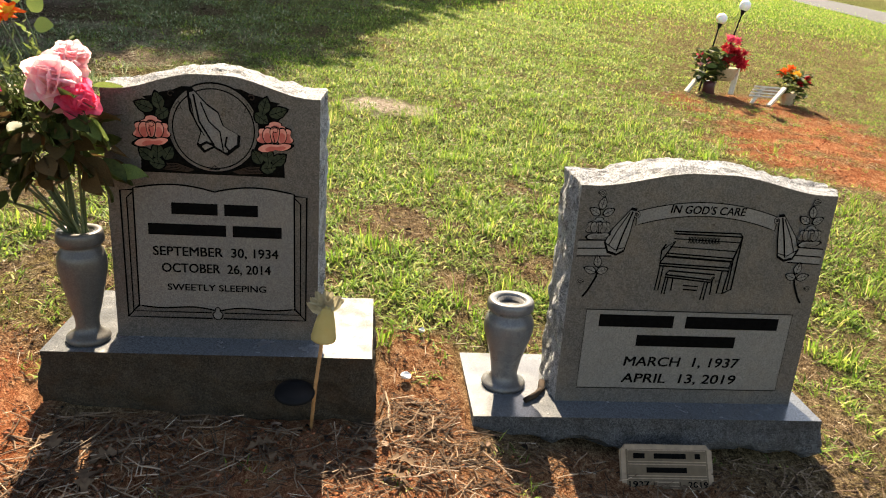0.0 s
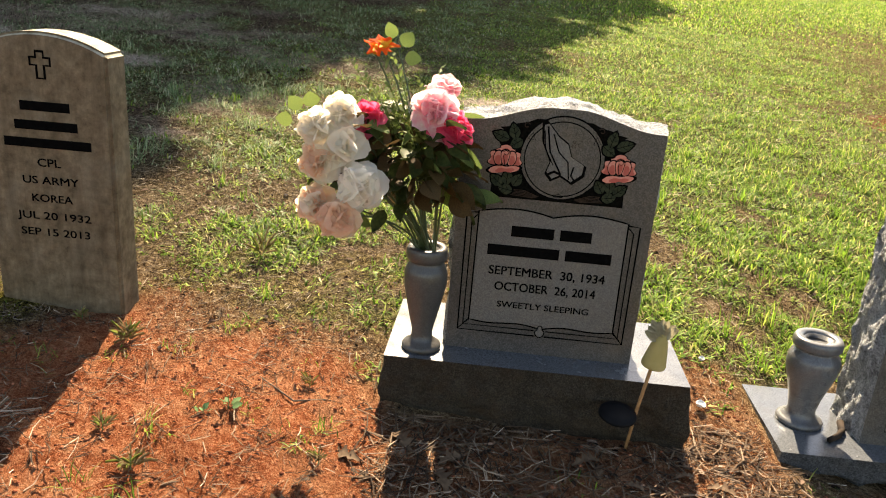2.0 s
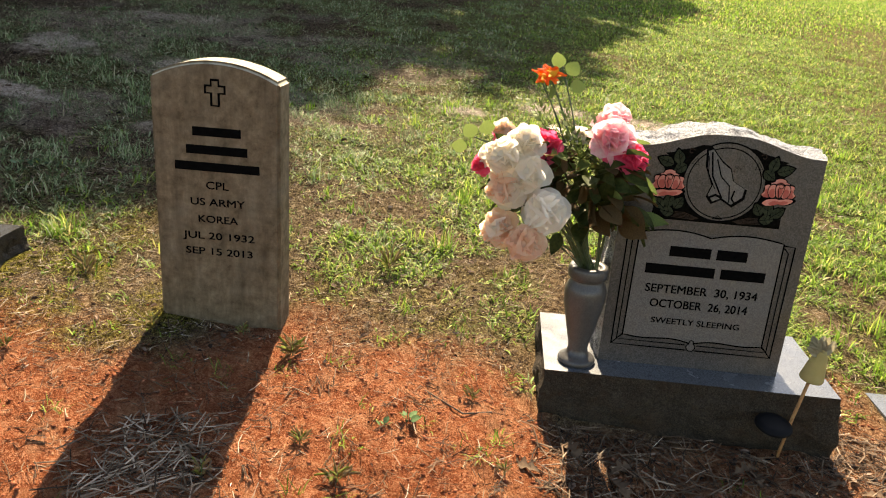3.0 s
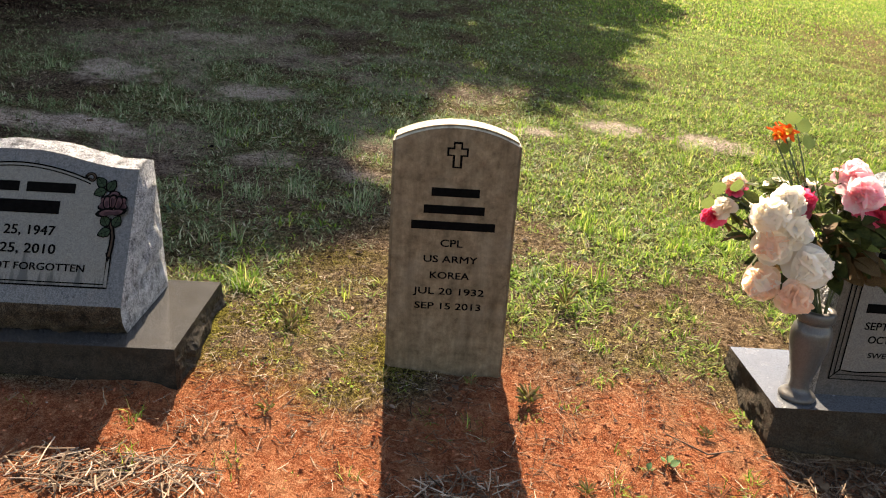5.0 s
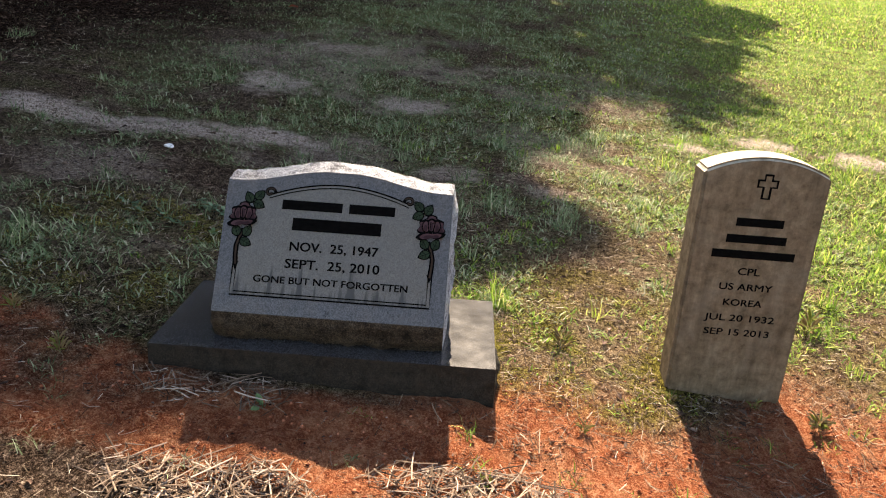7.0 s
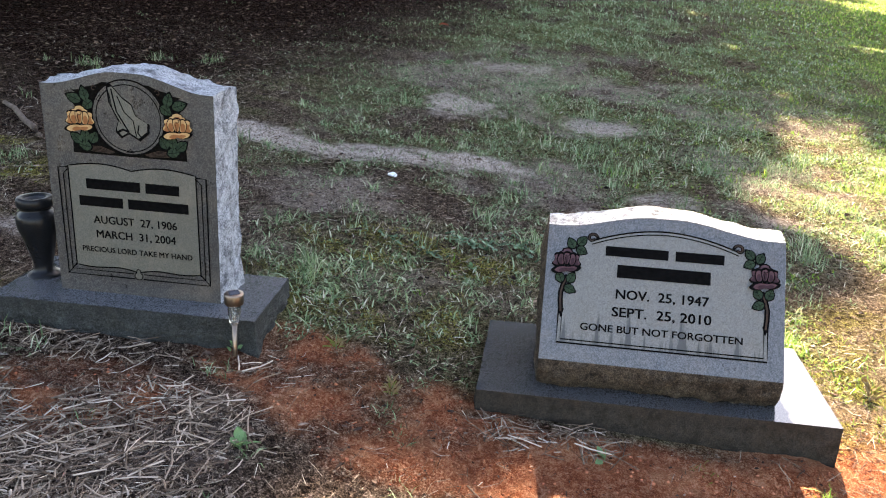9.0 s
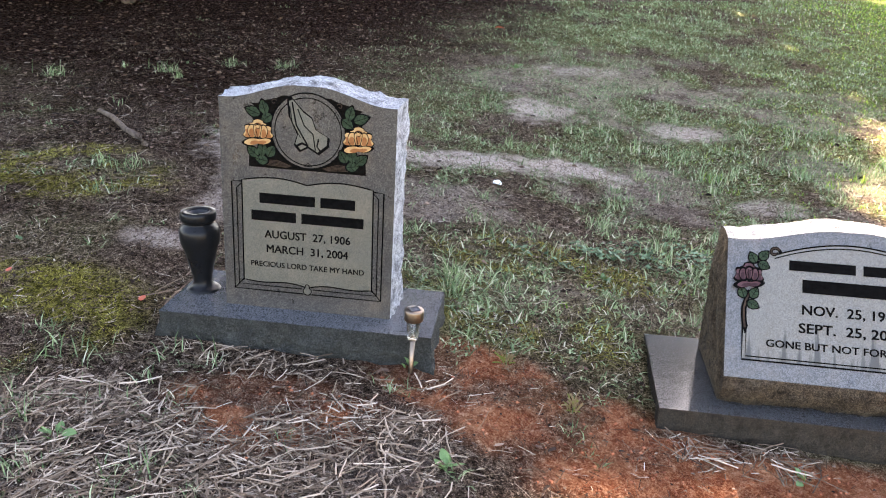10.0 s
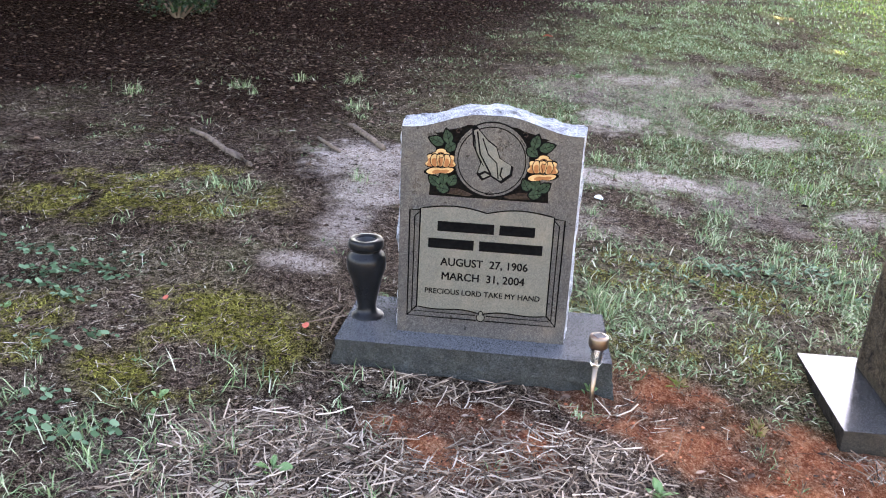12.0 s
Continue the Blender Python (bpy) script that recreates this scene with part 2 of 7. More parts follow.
def plain(name, a, b_col, rough=0.6, scale=30, metal=0.0, relief=0.0, sheen=0.0, through_light=0.0):
    m, t, b = material(name, rough, metal)
    at = coords(t)
    f = noise_tex(t, at, scale, 6)
    t.links.new(ramp(t, f, [(0.3, a), (0.7, b_col)]), b.inputs["Base Color"])
    if relief:
        bump(t, b, noise_tex(t, at, scale * 3, 6), relief, 0.004)
    if through_light:
        tr = t.nodes.new("ShaderNodeBsdfTranslucent")
        t.links.new(ramp(t, f, [(0.3, a), (0.7, b_col)]), tr.inputs["Color"])
        mx = t.nodes.new("ShaderNodeMixShader")
        mx.inputs[0].default_value = through_light
        t.links.new(b.outputs[0], mx.inputs[1])
        t.links.new(tr.outputs[0], mx.inputs[2])
        t.links.new(mx.outputs[0], t.nodes["Material Output"].inputs["Surface"])
    return m


def island(name, stops, rough=0.6, through_light=0.35):
    """For strewn stuff: each piece has its own colour."""
    m, t, b = material(name, rough)
    g = t.nodes.new("ShaderNodeNewGeometry")
    col = ramp(t, g.outputs["Random Per Island"], stops)
    t.links.new(col, b.inputs["Base Color"])
    b.inputs["Specular IOR Level"].default_value = 0.12
    if through_light:
        tr = t.nodes.new("ShaderNodeBsdfTranslucent")
        t.links.new(col, tr.inputs["Color"])
        mx = t.nodes.new("ShaderNodeMixShader")
        mx.inputs[0].default_value = through_light
        t.links.new(b.outputs[0], mx.inputs[1])
        t.links.new(tr.outputs[0], mx.inputs[2])
        t.links.new(mx.outputs[0], t.nodes["Material Output"].inputs["Surface"])
    return m


def ground_material():
    m, t, b = material("soil", 0.95)
    b.inputs["Specular IOR Level"].default_value = 0.0
    at = coords(t)
    soil = node(t, "ShaderNodeAttribute")
    soil.attribute_name = "soil"
    cover = node(t, "ShaderNodeAttribute")
    cover.attribute_name = "cover"
    sa, ca = t.nodes.new("ShaderNodeSeparateColor"), t.nodes.new("ShaderNodeSeparateColor")
    t.links.new(soil.outputs["Color"], sa.inputs[0])
    t.links.new(cover.outputs["Color"], ca.inputs[0])
    n1, n2, n3, n4 = noise_tex(t, at, 9, 8, 0.7), noise_tex(t, at, 46, 10, 0.78), noise_tex(t, at, 2.2, 6), noise_tex(t, at, 190, 6, 0.75)
    n5 = noise_tex(t, at, 520, 4, 0.7)
    grit = mix(t, 0.30, mix(t, 0.50, n2, n4), n5)
    # contrast widened so the colour itself shows shade in the gaps between grains
    wide = t.nodes.new("ShaderNodeMapRange")
    for k, v in ((1, 0.435), (2, 0.575), (3, 0.37), (4, 0.645)):
        wide.inputs[k].default_value = v
    t.links.new(grit, wide.inputs[0])
    fine = wide.outputs[0]
    brown = ramp(t, fine, [(0.40, (0.006, 0.004, 0.003)), (0.48, (0.056, 0.037, 0.027)), (0.56, (0.165, 0.115, 0.084)), (0.64, (0.46, 0.36, 0.28))])
    # paler copy of the brown soil for open ground: sunlight is put into it
    lit_brown = ramp(t, fine, [(0.40, (0.046, 0.028, 0.016)), (0.48, (0.185, 0.120, 0.068)), (0.56, (0.34, 0.240, 0.145)), (0.64, (0.54, 0.42, 0.28))])
    brown = mix(t, soil.outputs["Alpha"], brown, lit_brown)
    clay = ramp(t, n1, [(0.30, (0.18, 0.048, 0.024)), (0.48, (0.42, 0.128, 0.058)), (0.66, (0.64, 0.30, 0.160))])
    clay = mix(t, 0.5, clay, ramp(t, fine, [(0.42, (0.050, 0.014, 0.008)), (0.50, (0.42, 0.128, 0.058)), (0.59, (0.74, 0.41, 0.245))]))
    sand = ramp(t, fine, [(0.40, (0.28, 0.205, 0.165)), (0.49, (0.68, 0.55, 0.475)), (0.61, (0.87, 0.76, 0.68))])
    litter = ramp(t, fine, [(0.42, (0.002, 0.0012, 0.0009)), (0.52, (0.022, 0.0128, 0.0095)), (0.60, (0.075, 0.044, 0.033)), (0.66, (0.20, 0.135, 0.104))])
    moss = ramp(t, fine, [(0.41, (0.016, 0.013, 0.005)), (0.49, (0.100, 0.092, 0.020)), (0.59, (0.31, 0.275, 0.060))])
    thatch = ramp(t, fine, [(0.40, (0.014, 0.018, 0.005)), (0.50, (0.115, 0.132, 0.044)), (0.62, (0.32, 0.31, 0.150))])
    col = mix(t, ca.outputs["Red"], brown, thatch)
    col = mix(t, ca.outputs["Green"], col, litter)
    col = mix(t, sa.outputs["Green"], col, sand)
    col = mix(t, sa.outputs["Red"], col, clay)
    col = mix(t, sa.outputs["Blue"], col, moss)
    col = mix(t, ca.outputs["Blue"], col, ramp(t, n2, [(0.3, (0.22, 0.21, 0.20)), (0.7, (0.46, 0.44, 0.42))]))
    t.links.new(mix(t, ramp(t, n3, [(0.35, (0, 0, 0)), (0.7, (0.45, 0.45, 0.45))]), col, mix(t, 1.0, col, (0.45, 0.42, 0.40), "MULTIPLY")), b.inputs["Base Color"])
    bump(t, b, fine, 1.0, 0.06)
    return m


GREY = granite("polished_grey_granite", (0.014, 0.012, 0.011), (0.044, 0.039, 0.036), (0.105, 0.096, 0.090), 0.32)
BLUE = granite("polished_blue_granite", (0.012, 0.0117, 0.011), (0.050, 0.048, 0.045), (0.125, 0.120, 0.113), 0.32)
# DIM, DIM_SLAB, PALE_WARM: the golden-rose stone's shade is darkened into its granite
DIM = granite("polished_grey_granite_shaded", (0.002, 0.0018, 0.0017), (0.018, 0.0165, 0.0150), (0.085, 0.079, 0.072), 0.30)
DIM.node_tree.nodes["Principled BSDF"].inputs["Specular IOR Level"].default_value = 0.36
SLAB = granite("base_top_granite", (0.036, 0.039, 0.044), (0.074, 0.080, 0.089), (0.116, 0.125, 0.138), 0.22, stain=(0.060, 0.052, 0.044))
SLAB.node_tree.nodes["Principled BSDF"].inputs["Specular IOR Level"].default_value = 0.6
SLAB_BROWN = granite("stained_base_top_granite", (0.024, 0.024, 0.024), (0.034, 0.034, 0.034), (0.050, 0.050, 0.050), 0.14, stain=(0.035, 0.028, 0.021), stained=0.4)
DIM_SLAB = granite("base_top_granite_shaded", (0.022, 0.0225, 0.024), (0.050, 0.051, 0.054), (0.095, 0.097, 0.102), 0.18, stain=(0.03, 0.03, 0.03))
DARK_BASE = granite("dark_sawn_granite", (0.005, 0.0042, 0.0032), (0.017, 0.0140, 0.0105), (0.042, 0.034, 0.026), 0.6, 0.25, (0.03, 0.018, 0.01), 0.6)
PALE = granite("frosted_granite", (0.048, 0.043, 0.039), (0.092, 0.083, 0.076), (0.146, 0.134, 0.124), 0.5)
PALE_BLUE = granite("frosted_blue_granite", (0.062, 0.059, 0.053), (0.114, 0.108, 0.099), (0.178, 0.169, 0.156), 0.5, stain=(0.075, 0.065, 0.052), stained=0.5)
PALE_STAINED = granite("water_stained_granite", (0.048, 0.044, 0.036), (0.091, 0.083, 0.068), (0.145, 0.132, 0.109), 0.5, stain=(0.085, 0.078, 0.066), stained=0.4, runs=True)
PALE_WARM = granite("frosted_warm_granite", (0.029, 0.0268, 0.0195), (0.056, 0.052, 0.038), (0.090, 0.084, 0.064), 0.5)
# pale and bluish: the sun's glare on the tops is put into it
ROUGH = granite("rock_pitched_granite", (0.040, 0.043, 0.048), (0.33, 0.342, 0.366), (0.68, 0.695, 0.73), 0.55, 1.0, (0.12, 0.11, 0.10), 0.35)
# stained brown, and darker because shade on the base fronts is included
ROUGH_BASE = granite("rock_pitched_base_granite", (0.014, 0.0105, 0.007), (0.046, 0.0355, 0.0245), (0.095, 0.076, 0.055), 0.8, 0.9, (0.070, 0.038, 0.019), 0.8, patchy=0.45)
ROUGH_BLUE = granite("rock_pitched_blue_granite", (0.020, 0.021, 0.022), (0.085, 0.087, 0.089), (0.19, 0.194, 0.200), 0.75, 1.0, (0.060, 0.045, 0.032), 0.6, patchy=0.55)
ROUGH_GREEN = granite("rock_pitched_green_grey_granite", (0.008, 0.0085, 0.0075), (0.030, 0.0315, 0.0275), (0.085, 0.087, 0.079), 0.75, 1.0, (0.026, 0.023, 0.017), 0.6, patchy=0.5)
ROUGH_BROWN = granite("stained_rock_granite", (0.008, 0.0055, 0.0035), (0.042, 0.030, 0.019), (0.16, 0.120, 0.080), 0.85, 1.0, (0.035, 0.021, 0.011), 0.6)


def marble_material(name="weathered_marble", k=1.0, dirt=0.65, warm=1.0):
    """White marble gone brown with dirt that ran down it."""
    m, t, b = material(name, 0.75)
    at = coords(t)
    base = ramp(t, noise_tex(t, at, 30, 8, 0.7), [(0.36, (0.062 * k, 0.048 * k * warm, 0.031 * k * warm**2)), (0.64, (0.142 * k, 0.116 * k * warm, 0.081 * k * warm**2))])
    runs = noise_tex(t, coords(t, (26, 26, 2.6)), 1.0, 8, 0.7)
    col = mix(t, ramp(t, runs, [(0.45, (0, 0, 0)), (0.72, (dirt, dirt, dirt))]), base, (0.058, 0.040, 0.023))
    blot = noise_tex(t, at, 7, 6, 0.6)
    col = mix(t, ramp(t, blot, [(0.5, (0, 0, 0)), (0.72, (0.5, 0.5, 0.5))]), col, (0.185, 0.158, 0.118))
    specks = noise_tex(t, at, 160, 4, 0.7)
    col = mix(t, ramp(t, specks, [(0.62, (0, 0, 0)), (0.72, (0.6, 0.6, 0.6))]), col, (0.035, 0.022, 0.011))
    t.links.new(col, b.inputs["Base Color"])
    bump(t, b, noise_tex(t, at, 300, 5), 0.25, 0.003)
    return m


MARBLE = marble_material("weathered_marble", 1.34, 0.7, 0.92)
# for the top: sunlight put into a paler copy of the slab's marble
MARBLE_LIT = marble_material("sunlit_marble", 3.0, 0.30, 1.14)
BLACK = plain("engraving_paint", (0.0022, 0.0021, 0.0021), (0.005, 0.0047, 0.0046), 0.7, 80)
BLACK.node_tree.nodes["Principled BSDF"].inputs["Specular IOR Level"].default_value = 0.0
SOIL = ground_material()


# ---- building helpers ----
def mesh_of(name, verts, faces, mats=(), flat=True):
    me = bpy.data.meshes.new(name)
    me.from_pydata([tuple(v) for v in verts], [], faces)
    for m in mats:
        me.materials.append(m)
    if not flat:
        me.shade_smooth()
    me.update()
    return me


def empty(name, m, label, category, group=""):
    ob = new(name)
    ob.matrix_world = m
    ob.empty_display_size = 0.1
    return tagged(ob, label, category, group)


def part(name, bm, mat, parent, label="", flat=True, m=None):
    """Links a bmesh or a mesh as one object under a thing or a part."""
    if isinstance(bm, bpy.types.Mesh):
        me = bm
    else:
        me = bpy.data.meshes.new(name)
        bm.to_mesh(me)
        bm.free()
    if mat and not me.materials:
        me.materials.append(mat)
    if not flat:
        me.shade_smooth()
    ob = new(name, me)
    ob.parent = parent
    if m is not None:
        ob.matrix_basis = m
    return tagged(ob, label)


def rough_noise(p, scale):
    v = Vector(p) * scale
    return noise.fractal(v * 0.8, 0.9, 2.1, 4) * 0.75 + (noise.cell(v * 1.6) - 0.5) * 0.12


def resample(points, step, closed=True):
    out = []
    n = len(points)
    for i in range(n if closed else n - 1):
        a, b = Vector(points[i]), Vector(points[(i + 1) % n])
        k = max(1, round((b - a).length / step))
        out += [a.lerp(b, j / k) for j in range(k)]
    if not closed:
        out.append(Vector(points[-1]))
    return out


def serpentine(half, shoulder, crown, step=0.012):
    """The top line of a stone, from its right shoulder to its left: flat ends that swell to a crown."""
    n = round(2 * half / step)
    top = []
    for i in range(n + 1):
        x = half - 2 * half * i / n
        s = 1 - smooth(0.12, 0.92, abs(x) / half)
        top.append((x, shoulder + (crown - shoulder) * float(s)))
    return top


def die_mesh(name, half, shoulder, crown, depth, front, rough, amount=0.015, lean=0.0, back_lean=0.0):
    """An upright stone: polished front, rock-pitched sides and top. Front in the plane y = 0."""
    top = serpentine(half, shoulder, crown)
    outline = resample([(-half, 0), (half, 0)], 0.012, False)[:-1] + resample([(half, 0), top[0]], 0.012, False)[:-1] + [Vector(p) for p in top[:-1]] + resample([top[-1], (-half, 0)], 0.012, False)[:-1]
    n, layers = len(outline), 18
    verts, faces, which = [], [], []
    for k in range(layers + 1):
        f = k / layers
        for p in outline:
            x, z = p
            edge = min(1.0, f * 5)
            chip = 0.0075 * rough_noise((x, f * depth, z + 7), 42)
            bulge = math.sin(math.pi * min(1, f * 1.05)) * 0.5 + 0.5 * min(1, f * 4)
            nz = rough_noise((x * 1.0 + half, f * depth * 1.6, z), 13)
            out = amount * (0.6 * bulge + 1.1 * nz) * edge
            side = 1 if abs(x) > half - 1e-4 else 0
            up = 1 if z > shoulder - 0.004 else 0
            dx = math.copysign(0.8 * out + 0.4 * chip * edge, x) * side
            dz = (out * 0.62 + 0.25 * amount * math.sin(math.pi * f) + chip * edge) * up
            dy = 0.006 * nz if k == layers else 0
            verts.append((x + dx, f * depth + dy + lean * z - back_lean * f * z, max(0, z + dz) if z > 0 else 0))
    for k in range(layers):
        for i in range(n):
            j = (i + 1) % n
            faces.append((k * n + i, (k + 1) * n + i, (k + 1) * n + j, k * n + j))
            which.append(1)
    faces.append(tuple(range(n)))
    faces.append(tuple(range(layers * n + n - 1, layers * n - 1, -1)))
    me = mesh_of(name, verts, faces, (front, rough))
    me.polygons.foreach_set("material_index", which + [0, 1])
    return me


def base_mesh(name, x0, x1, y0, y1, high, top, rough, amount=0.012, sawn_front=False, undercut=0.0):
    """A stone base with a sawn top at z = 0 and rock-pitched sides that go down; its foot may be broken away."""
    ring = resample([(x0, y0), (x1, y0), (x1, y1), (x0, y1)], 0.014)
    n, layers = len(ring), 20
    verts, faces, which = [], [], []
    for k in range(layers + 1):
        f = k / layers
        for p in ring:
            x, y = p
            nz = rough_noise((x, y + 3, f * high * 1.4), 12)
            out = amount * (0.7 * math.sin(math.pi * f) + 1.6 * nz) * min(1, f * 4)
            front_side = abs(y - y0) < 1e-4
            out += 0.0030 * rough_noise((x, y, f * high + 5), 50) * min(1, f * 5)
            if sawn_front and front_side:
                out *= 0.08
            if undercut:
                low = 0.050 + 0.045 * (x - x0) / (x1 - x0) + 0.030 * rough_noise((x, 9, 0), 14)
                out -= undercut * float(smooth(low, low + 0.022, f * high))
            dx = (out if abs(x - x1) < 1e-4 else -out if abs(x - x0) < 1e-4 else 0)
            dy = (out if abs(y - y1) < 1e-4 else -out if front_side else 0)
            verts.append((x + dx, y + dy, -f * high))
    for k in range(layers):
        for i in range(n):
            j = (i + 1) % n
            faces.append((k * n + j, (k + 1) * n + j, (k + 1) * n + i, k * n + i)[::-1])
            which.append(1)
    faces.append(tuple(range(n)))
    faces.append(tuple(range(layers * n + n - 1, layers * n - 1, -1)))
    me = mesh_of(name, verts, faces, (top, rough))
    me.polygons.foreach_set("material_index", which + [0, 1])
    return me


def flat_shape(points, off):
    """A filled outline (x, z) that lies just before a front face."""
    bm = bmesh.new()
    vs = [bm.verts.new((x, -off, z)) for x, z in points]
    f = bm.faces.new(vs)
    bm.normal_update()
    if f.normal.y > 0:
        f.normal_flip()
    bmesh.ops.triangulate(bm, faces=[f])
    return bm


def line_shape(points, width, off, closed=False, bm=None):
    """A drawn line of that width."""
    bm = bm or bmesh.new()
    pts = [Vector((x, z)) for x, z in points]
    n = len(pts)
    left, right = [], []
    for i, p in enumerate(pts):
        a = pts[i - 1] if i or closed else p
        b = pts[(i + 1) % n] if i < n - 1 or closed else p
        d = (b - a).normalized() if (b - a).length > 1e-9 else Vector((1, 0))
        s = Vector((-d.y, d.x)) * width / 2
        left.append(bm.verts.new((p.x + s.x, -off, p.y + s.y)))
        right.append(bm.verts.new((p.x - s.x, -off, p.y - s.y)))
    for i in range(n if closed else n - 1):
        j = (i + 1) % n
        bm.faces.new((right[i], right[j], left[j], left[i]))
    return bm


def arc(cx, cz, rx, rz, a0=0, a1=360, n=48):
    full = abs(a1 - a0) >= 360
    return [(cx + rx * math.cos(radians(a0 + (a1 - a0) * i / (n if full else n - 1))), cz + rz * math.sin(radians(a0 + (a1 - a0) * i / (n if full else n - 1)))) for i in range(n)]


def lettering(text, cx, cz, width, height, off, parent, mat=None, slant=0.0, bold=0.030):
    """Words cut into a face, stretched to a width and a height of capitals."""
    cu = bpy.data.curves.new("lettering", "FONT")
    cu.body, cu.size, cu.resolution_u = text, 1.0, 3
    tmp = new("lettering", cu)
    bpy.context.view_layer.update()
    me = bpy.data.meshes.new_from_object(tmp.evaluated_get(bpy.context.evaluated_depsgraph_get()))
    bpy.data.objects.remove(tmp)
    co = np.array([v.co for v in me.vertices])
    lo, hi = co.min(0), co.max(0)
    caps = 0.695
    x = (co[:, 0] - (lo[0] + hi[0]) / 2) * width / (hi[0] - lo[0])
    z = (co[:, 1] - caps / 2) * height / caps
    flat = np.stack([cx + x + slant * z, cz + z], -1)
    # one part a letter, its strokes thickened by shifted copies
    owner = list(range(len(flat)))

    def root(i):
        while owner[i] != i:
            owner[i] = owner[owner[i]]
            i = owner[i]
        return i

    faces = [list(p.vertices) for p in me.polygons]
    for f in faces:
        for i in f[1:]:
            owner[root(i)] = root(f[0])
    letters = {}
    for f in faces:
        letters.setdefault(root(f[0]), []).append(f)
    bpy.data.meshes.remove(me)
    w = height * bold
    for own in letters.values():
        used = sorted({i for f in own for i in f})
        at = {i: n for n, i in enumerate(used)}
        verts, out = [], []
        for n, (dx, dz) in enumerate(((0, 0), (w, w * 0.6), (-w, w * 0.6), (w, -w * 0.6), (-w, -w * 0.6))):
            out += [[at[i] + len(verts) for i in f] for f in own]
            verts += [(flat[i][0] + dx, -off - 0.00004 * n, flat[i][1] + dz) for i in used]
        part("letter", mesh_of("letter", verts, out), mat or BLACK, parent)


def bars(widths, gap, cx, cz, height, off, parent, mat=None):
    """A line of cut words as plain bars, one a word."""
    total = sum(widths) + gap * (len(widths) - 1)
    x = cx - total / 2
    for w in widths:
        part("lettering", flat_shape([(x, cz - height / 2), (x + w, cz - height / 2), (x + w, cz + height / 2), (x, cz + height / 2)], off), mat or BLACK, parent)
        x += w + gap


def lathe(profile, n=40):
    bm = bmesh.new()
    rings = []
    for r, z in profile:
        rings.append([bm.verts.new((r * math.cos(2 * math.pi * i / n), r * math.sin(2 * math.pi * i / n), z)) for i in range(n)])
    for a, b in zip(rings, rings[1:]):
        for i in range(n):
            j = (i + 1) % n
            bm.faces.new((a[i], a[j], b[j], b[i]))
    bm.faces.new(rings[0][::-1])
    bm.faces.new(rings[-1])
    return bm


# ---- ground ----
def spread(a, b, step, lo, hi, growth=1.18):
    mid = list(np.arange(a, b + step / 2, step))
    left, right, s = [], [], step
    x = a
    while x > lo:
        s *= growth
        x -= s
        left.append(max(x, lo))
    x, s = b, step
    while x < hi:
        s *= growth
        x += s
        right.append(min(x, hi))
    return np.array(left[::-1] + mid + right)


def build_ground():
    xs, ys = spread(-6.4, 2.4, 0.020, -400, 400, 1.10), spread(0.85, 4.4, 0.020, -300, 600, 1.07)
    gx, gy = np.meshgrid(xs, ys)
    gz = ground_z(gx, gy)
    nx, ny = len(xs), len(ys)
    i = np.arange(nx * ny).reshape(ny, nx)
    quads = np.stack([i[:-1, :-1], i[:-1, 1:], i[1:, 1:], i[1:, :-1]], -1).reshape(-1, 4)
    me = bpy.data.meshes.new("ground")
    me.vertices.add(nx * ny)
    me.vertices.foreach_set("co", np.stack([gx, gy, gz], -1).ravel())
    me.loops.add(quads.size)
    me.loops.foreach_set("vertex_index", quads.ravel())
    me.polygons.add(len(quads))
    me.polygons.foreach_set("loop_start", np.arange(0, quads.size, 4))
    me.update()
    me.validate()
    one = np.ones_like(gx)
    road = 0 * one
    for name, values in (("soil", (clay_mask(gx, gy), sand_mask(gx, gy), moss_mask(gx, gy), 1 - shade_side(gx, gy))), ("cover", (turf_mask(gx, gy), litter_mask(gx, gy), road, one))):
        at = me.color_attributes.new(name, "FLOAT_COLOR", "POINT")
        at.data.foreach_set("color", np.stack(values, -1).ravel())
    me.materials.append(SOIL)
    me.shade_smooth()
    return tagged(new("ground", me), "sloping ground of red clay, brown litter and worn turf", "ground", kind="structure")


build_ground()


def gravel_road():
    """A strip of pale gravel that follows the ground, a little crowned."""
    verts, faces = [], []
    for i in range(70):
        y = 8.0 + 0.6 * i
        for j in range(9):
            u = -1 + j / 4
            x = 12.75 + 0.15 * (y - 20.0) + u * 1.35 + 0.12 * (float(vnoise(y * 0.8, u * 3, 9)) - 0.5)
            verts.append((x, y, float(ground_z(x, y)) + 0.035 * (1 - u * u) + 0.012))
    for i in range(69):
        for j in range(8):
            a = i * 9 + j
            faces.append((a, a + 1, a + 10, a + 9))
    gravel = plain("gravel", (0.045, 0.046, 0.050), (0.125, 0.127, 0.134), 0.95, 18, relief=1.0)
    tagged(new("road", mesh_of("road", verts, faces, (gravel,), flat=False)), "strip of pale grey gravel road beyond the turf", "road", kind="structure")


gravel_road()


# ---- gravestones ----
def scroll_top(half, z, n=41):
    """The wavy upper edge of the open-book panel."""
    out = []
    for i in range(n):
        x = half - 2 * half * i / (n - 1)
        a = abs(x) / half
        out.append((x, z + 0.010 * math.sin(math.pi * a) - 0.004 * (1 - a) ** 4 - 0.002 * a))
    return out


def scroll_bottom(half, z, n=41):
    out = []
    for i in range(n):
        x = -half + 2 * half * i / (n - 1)
        a = abs(x) / half
        out.append((x, z - 0.010 * (1 - a) ** 2 + 0.004 * math.sin(2 * math.pi * a)))
    return out


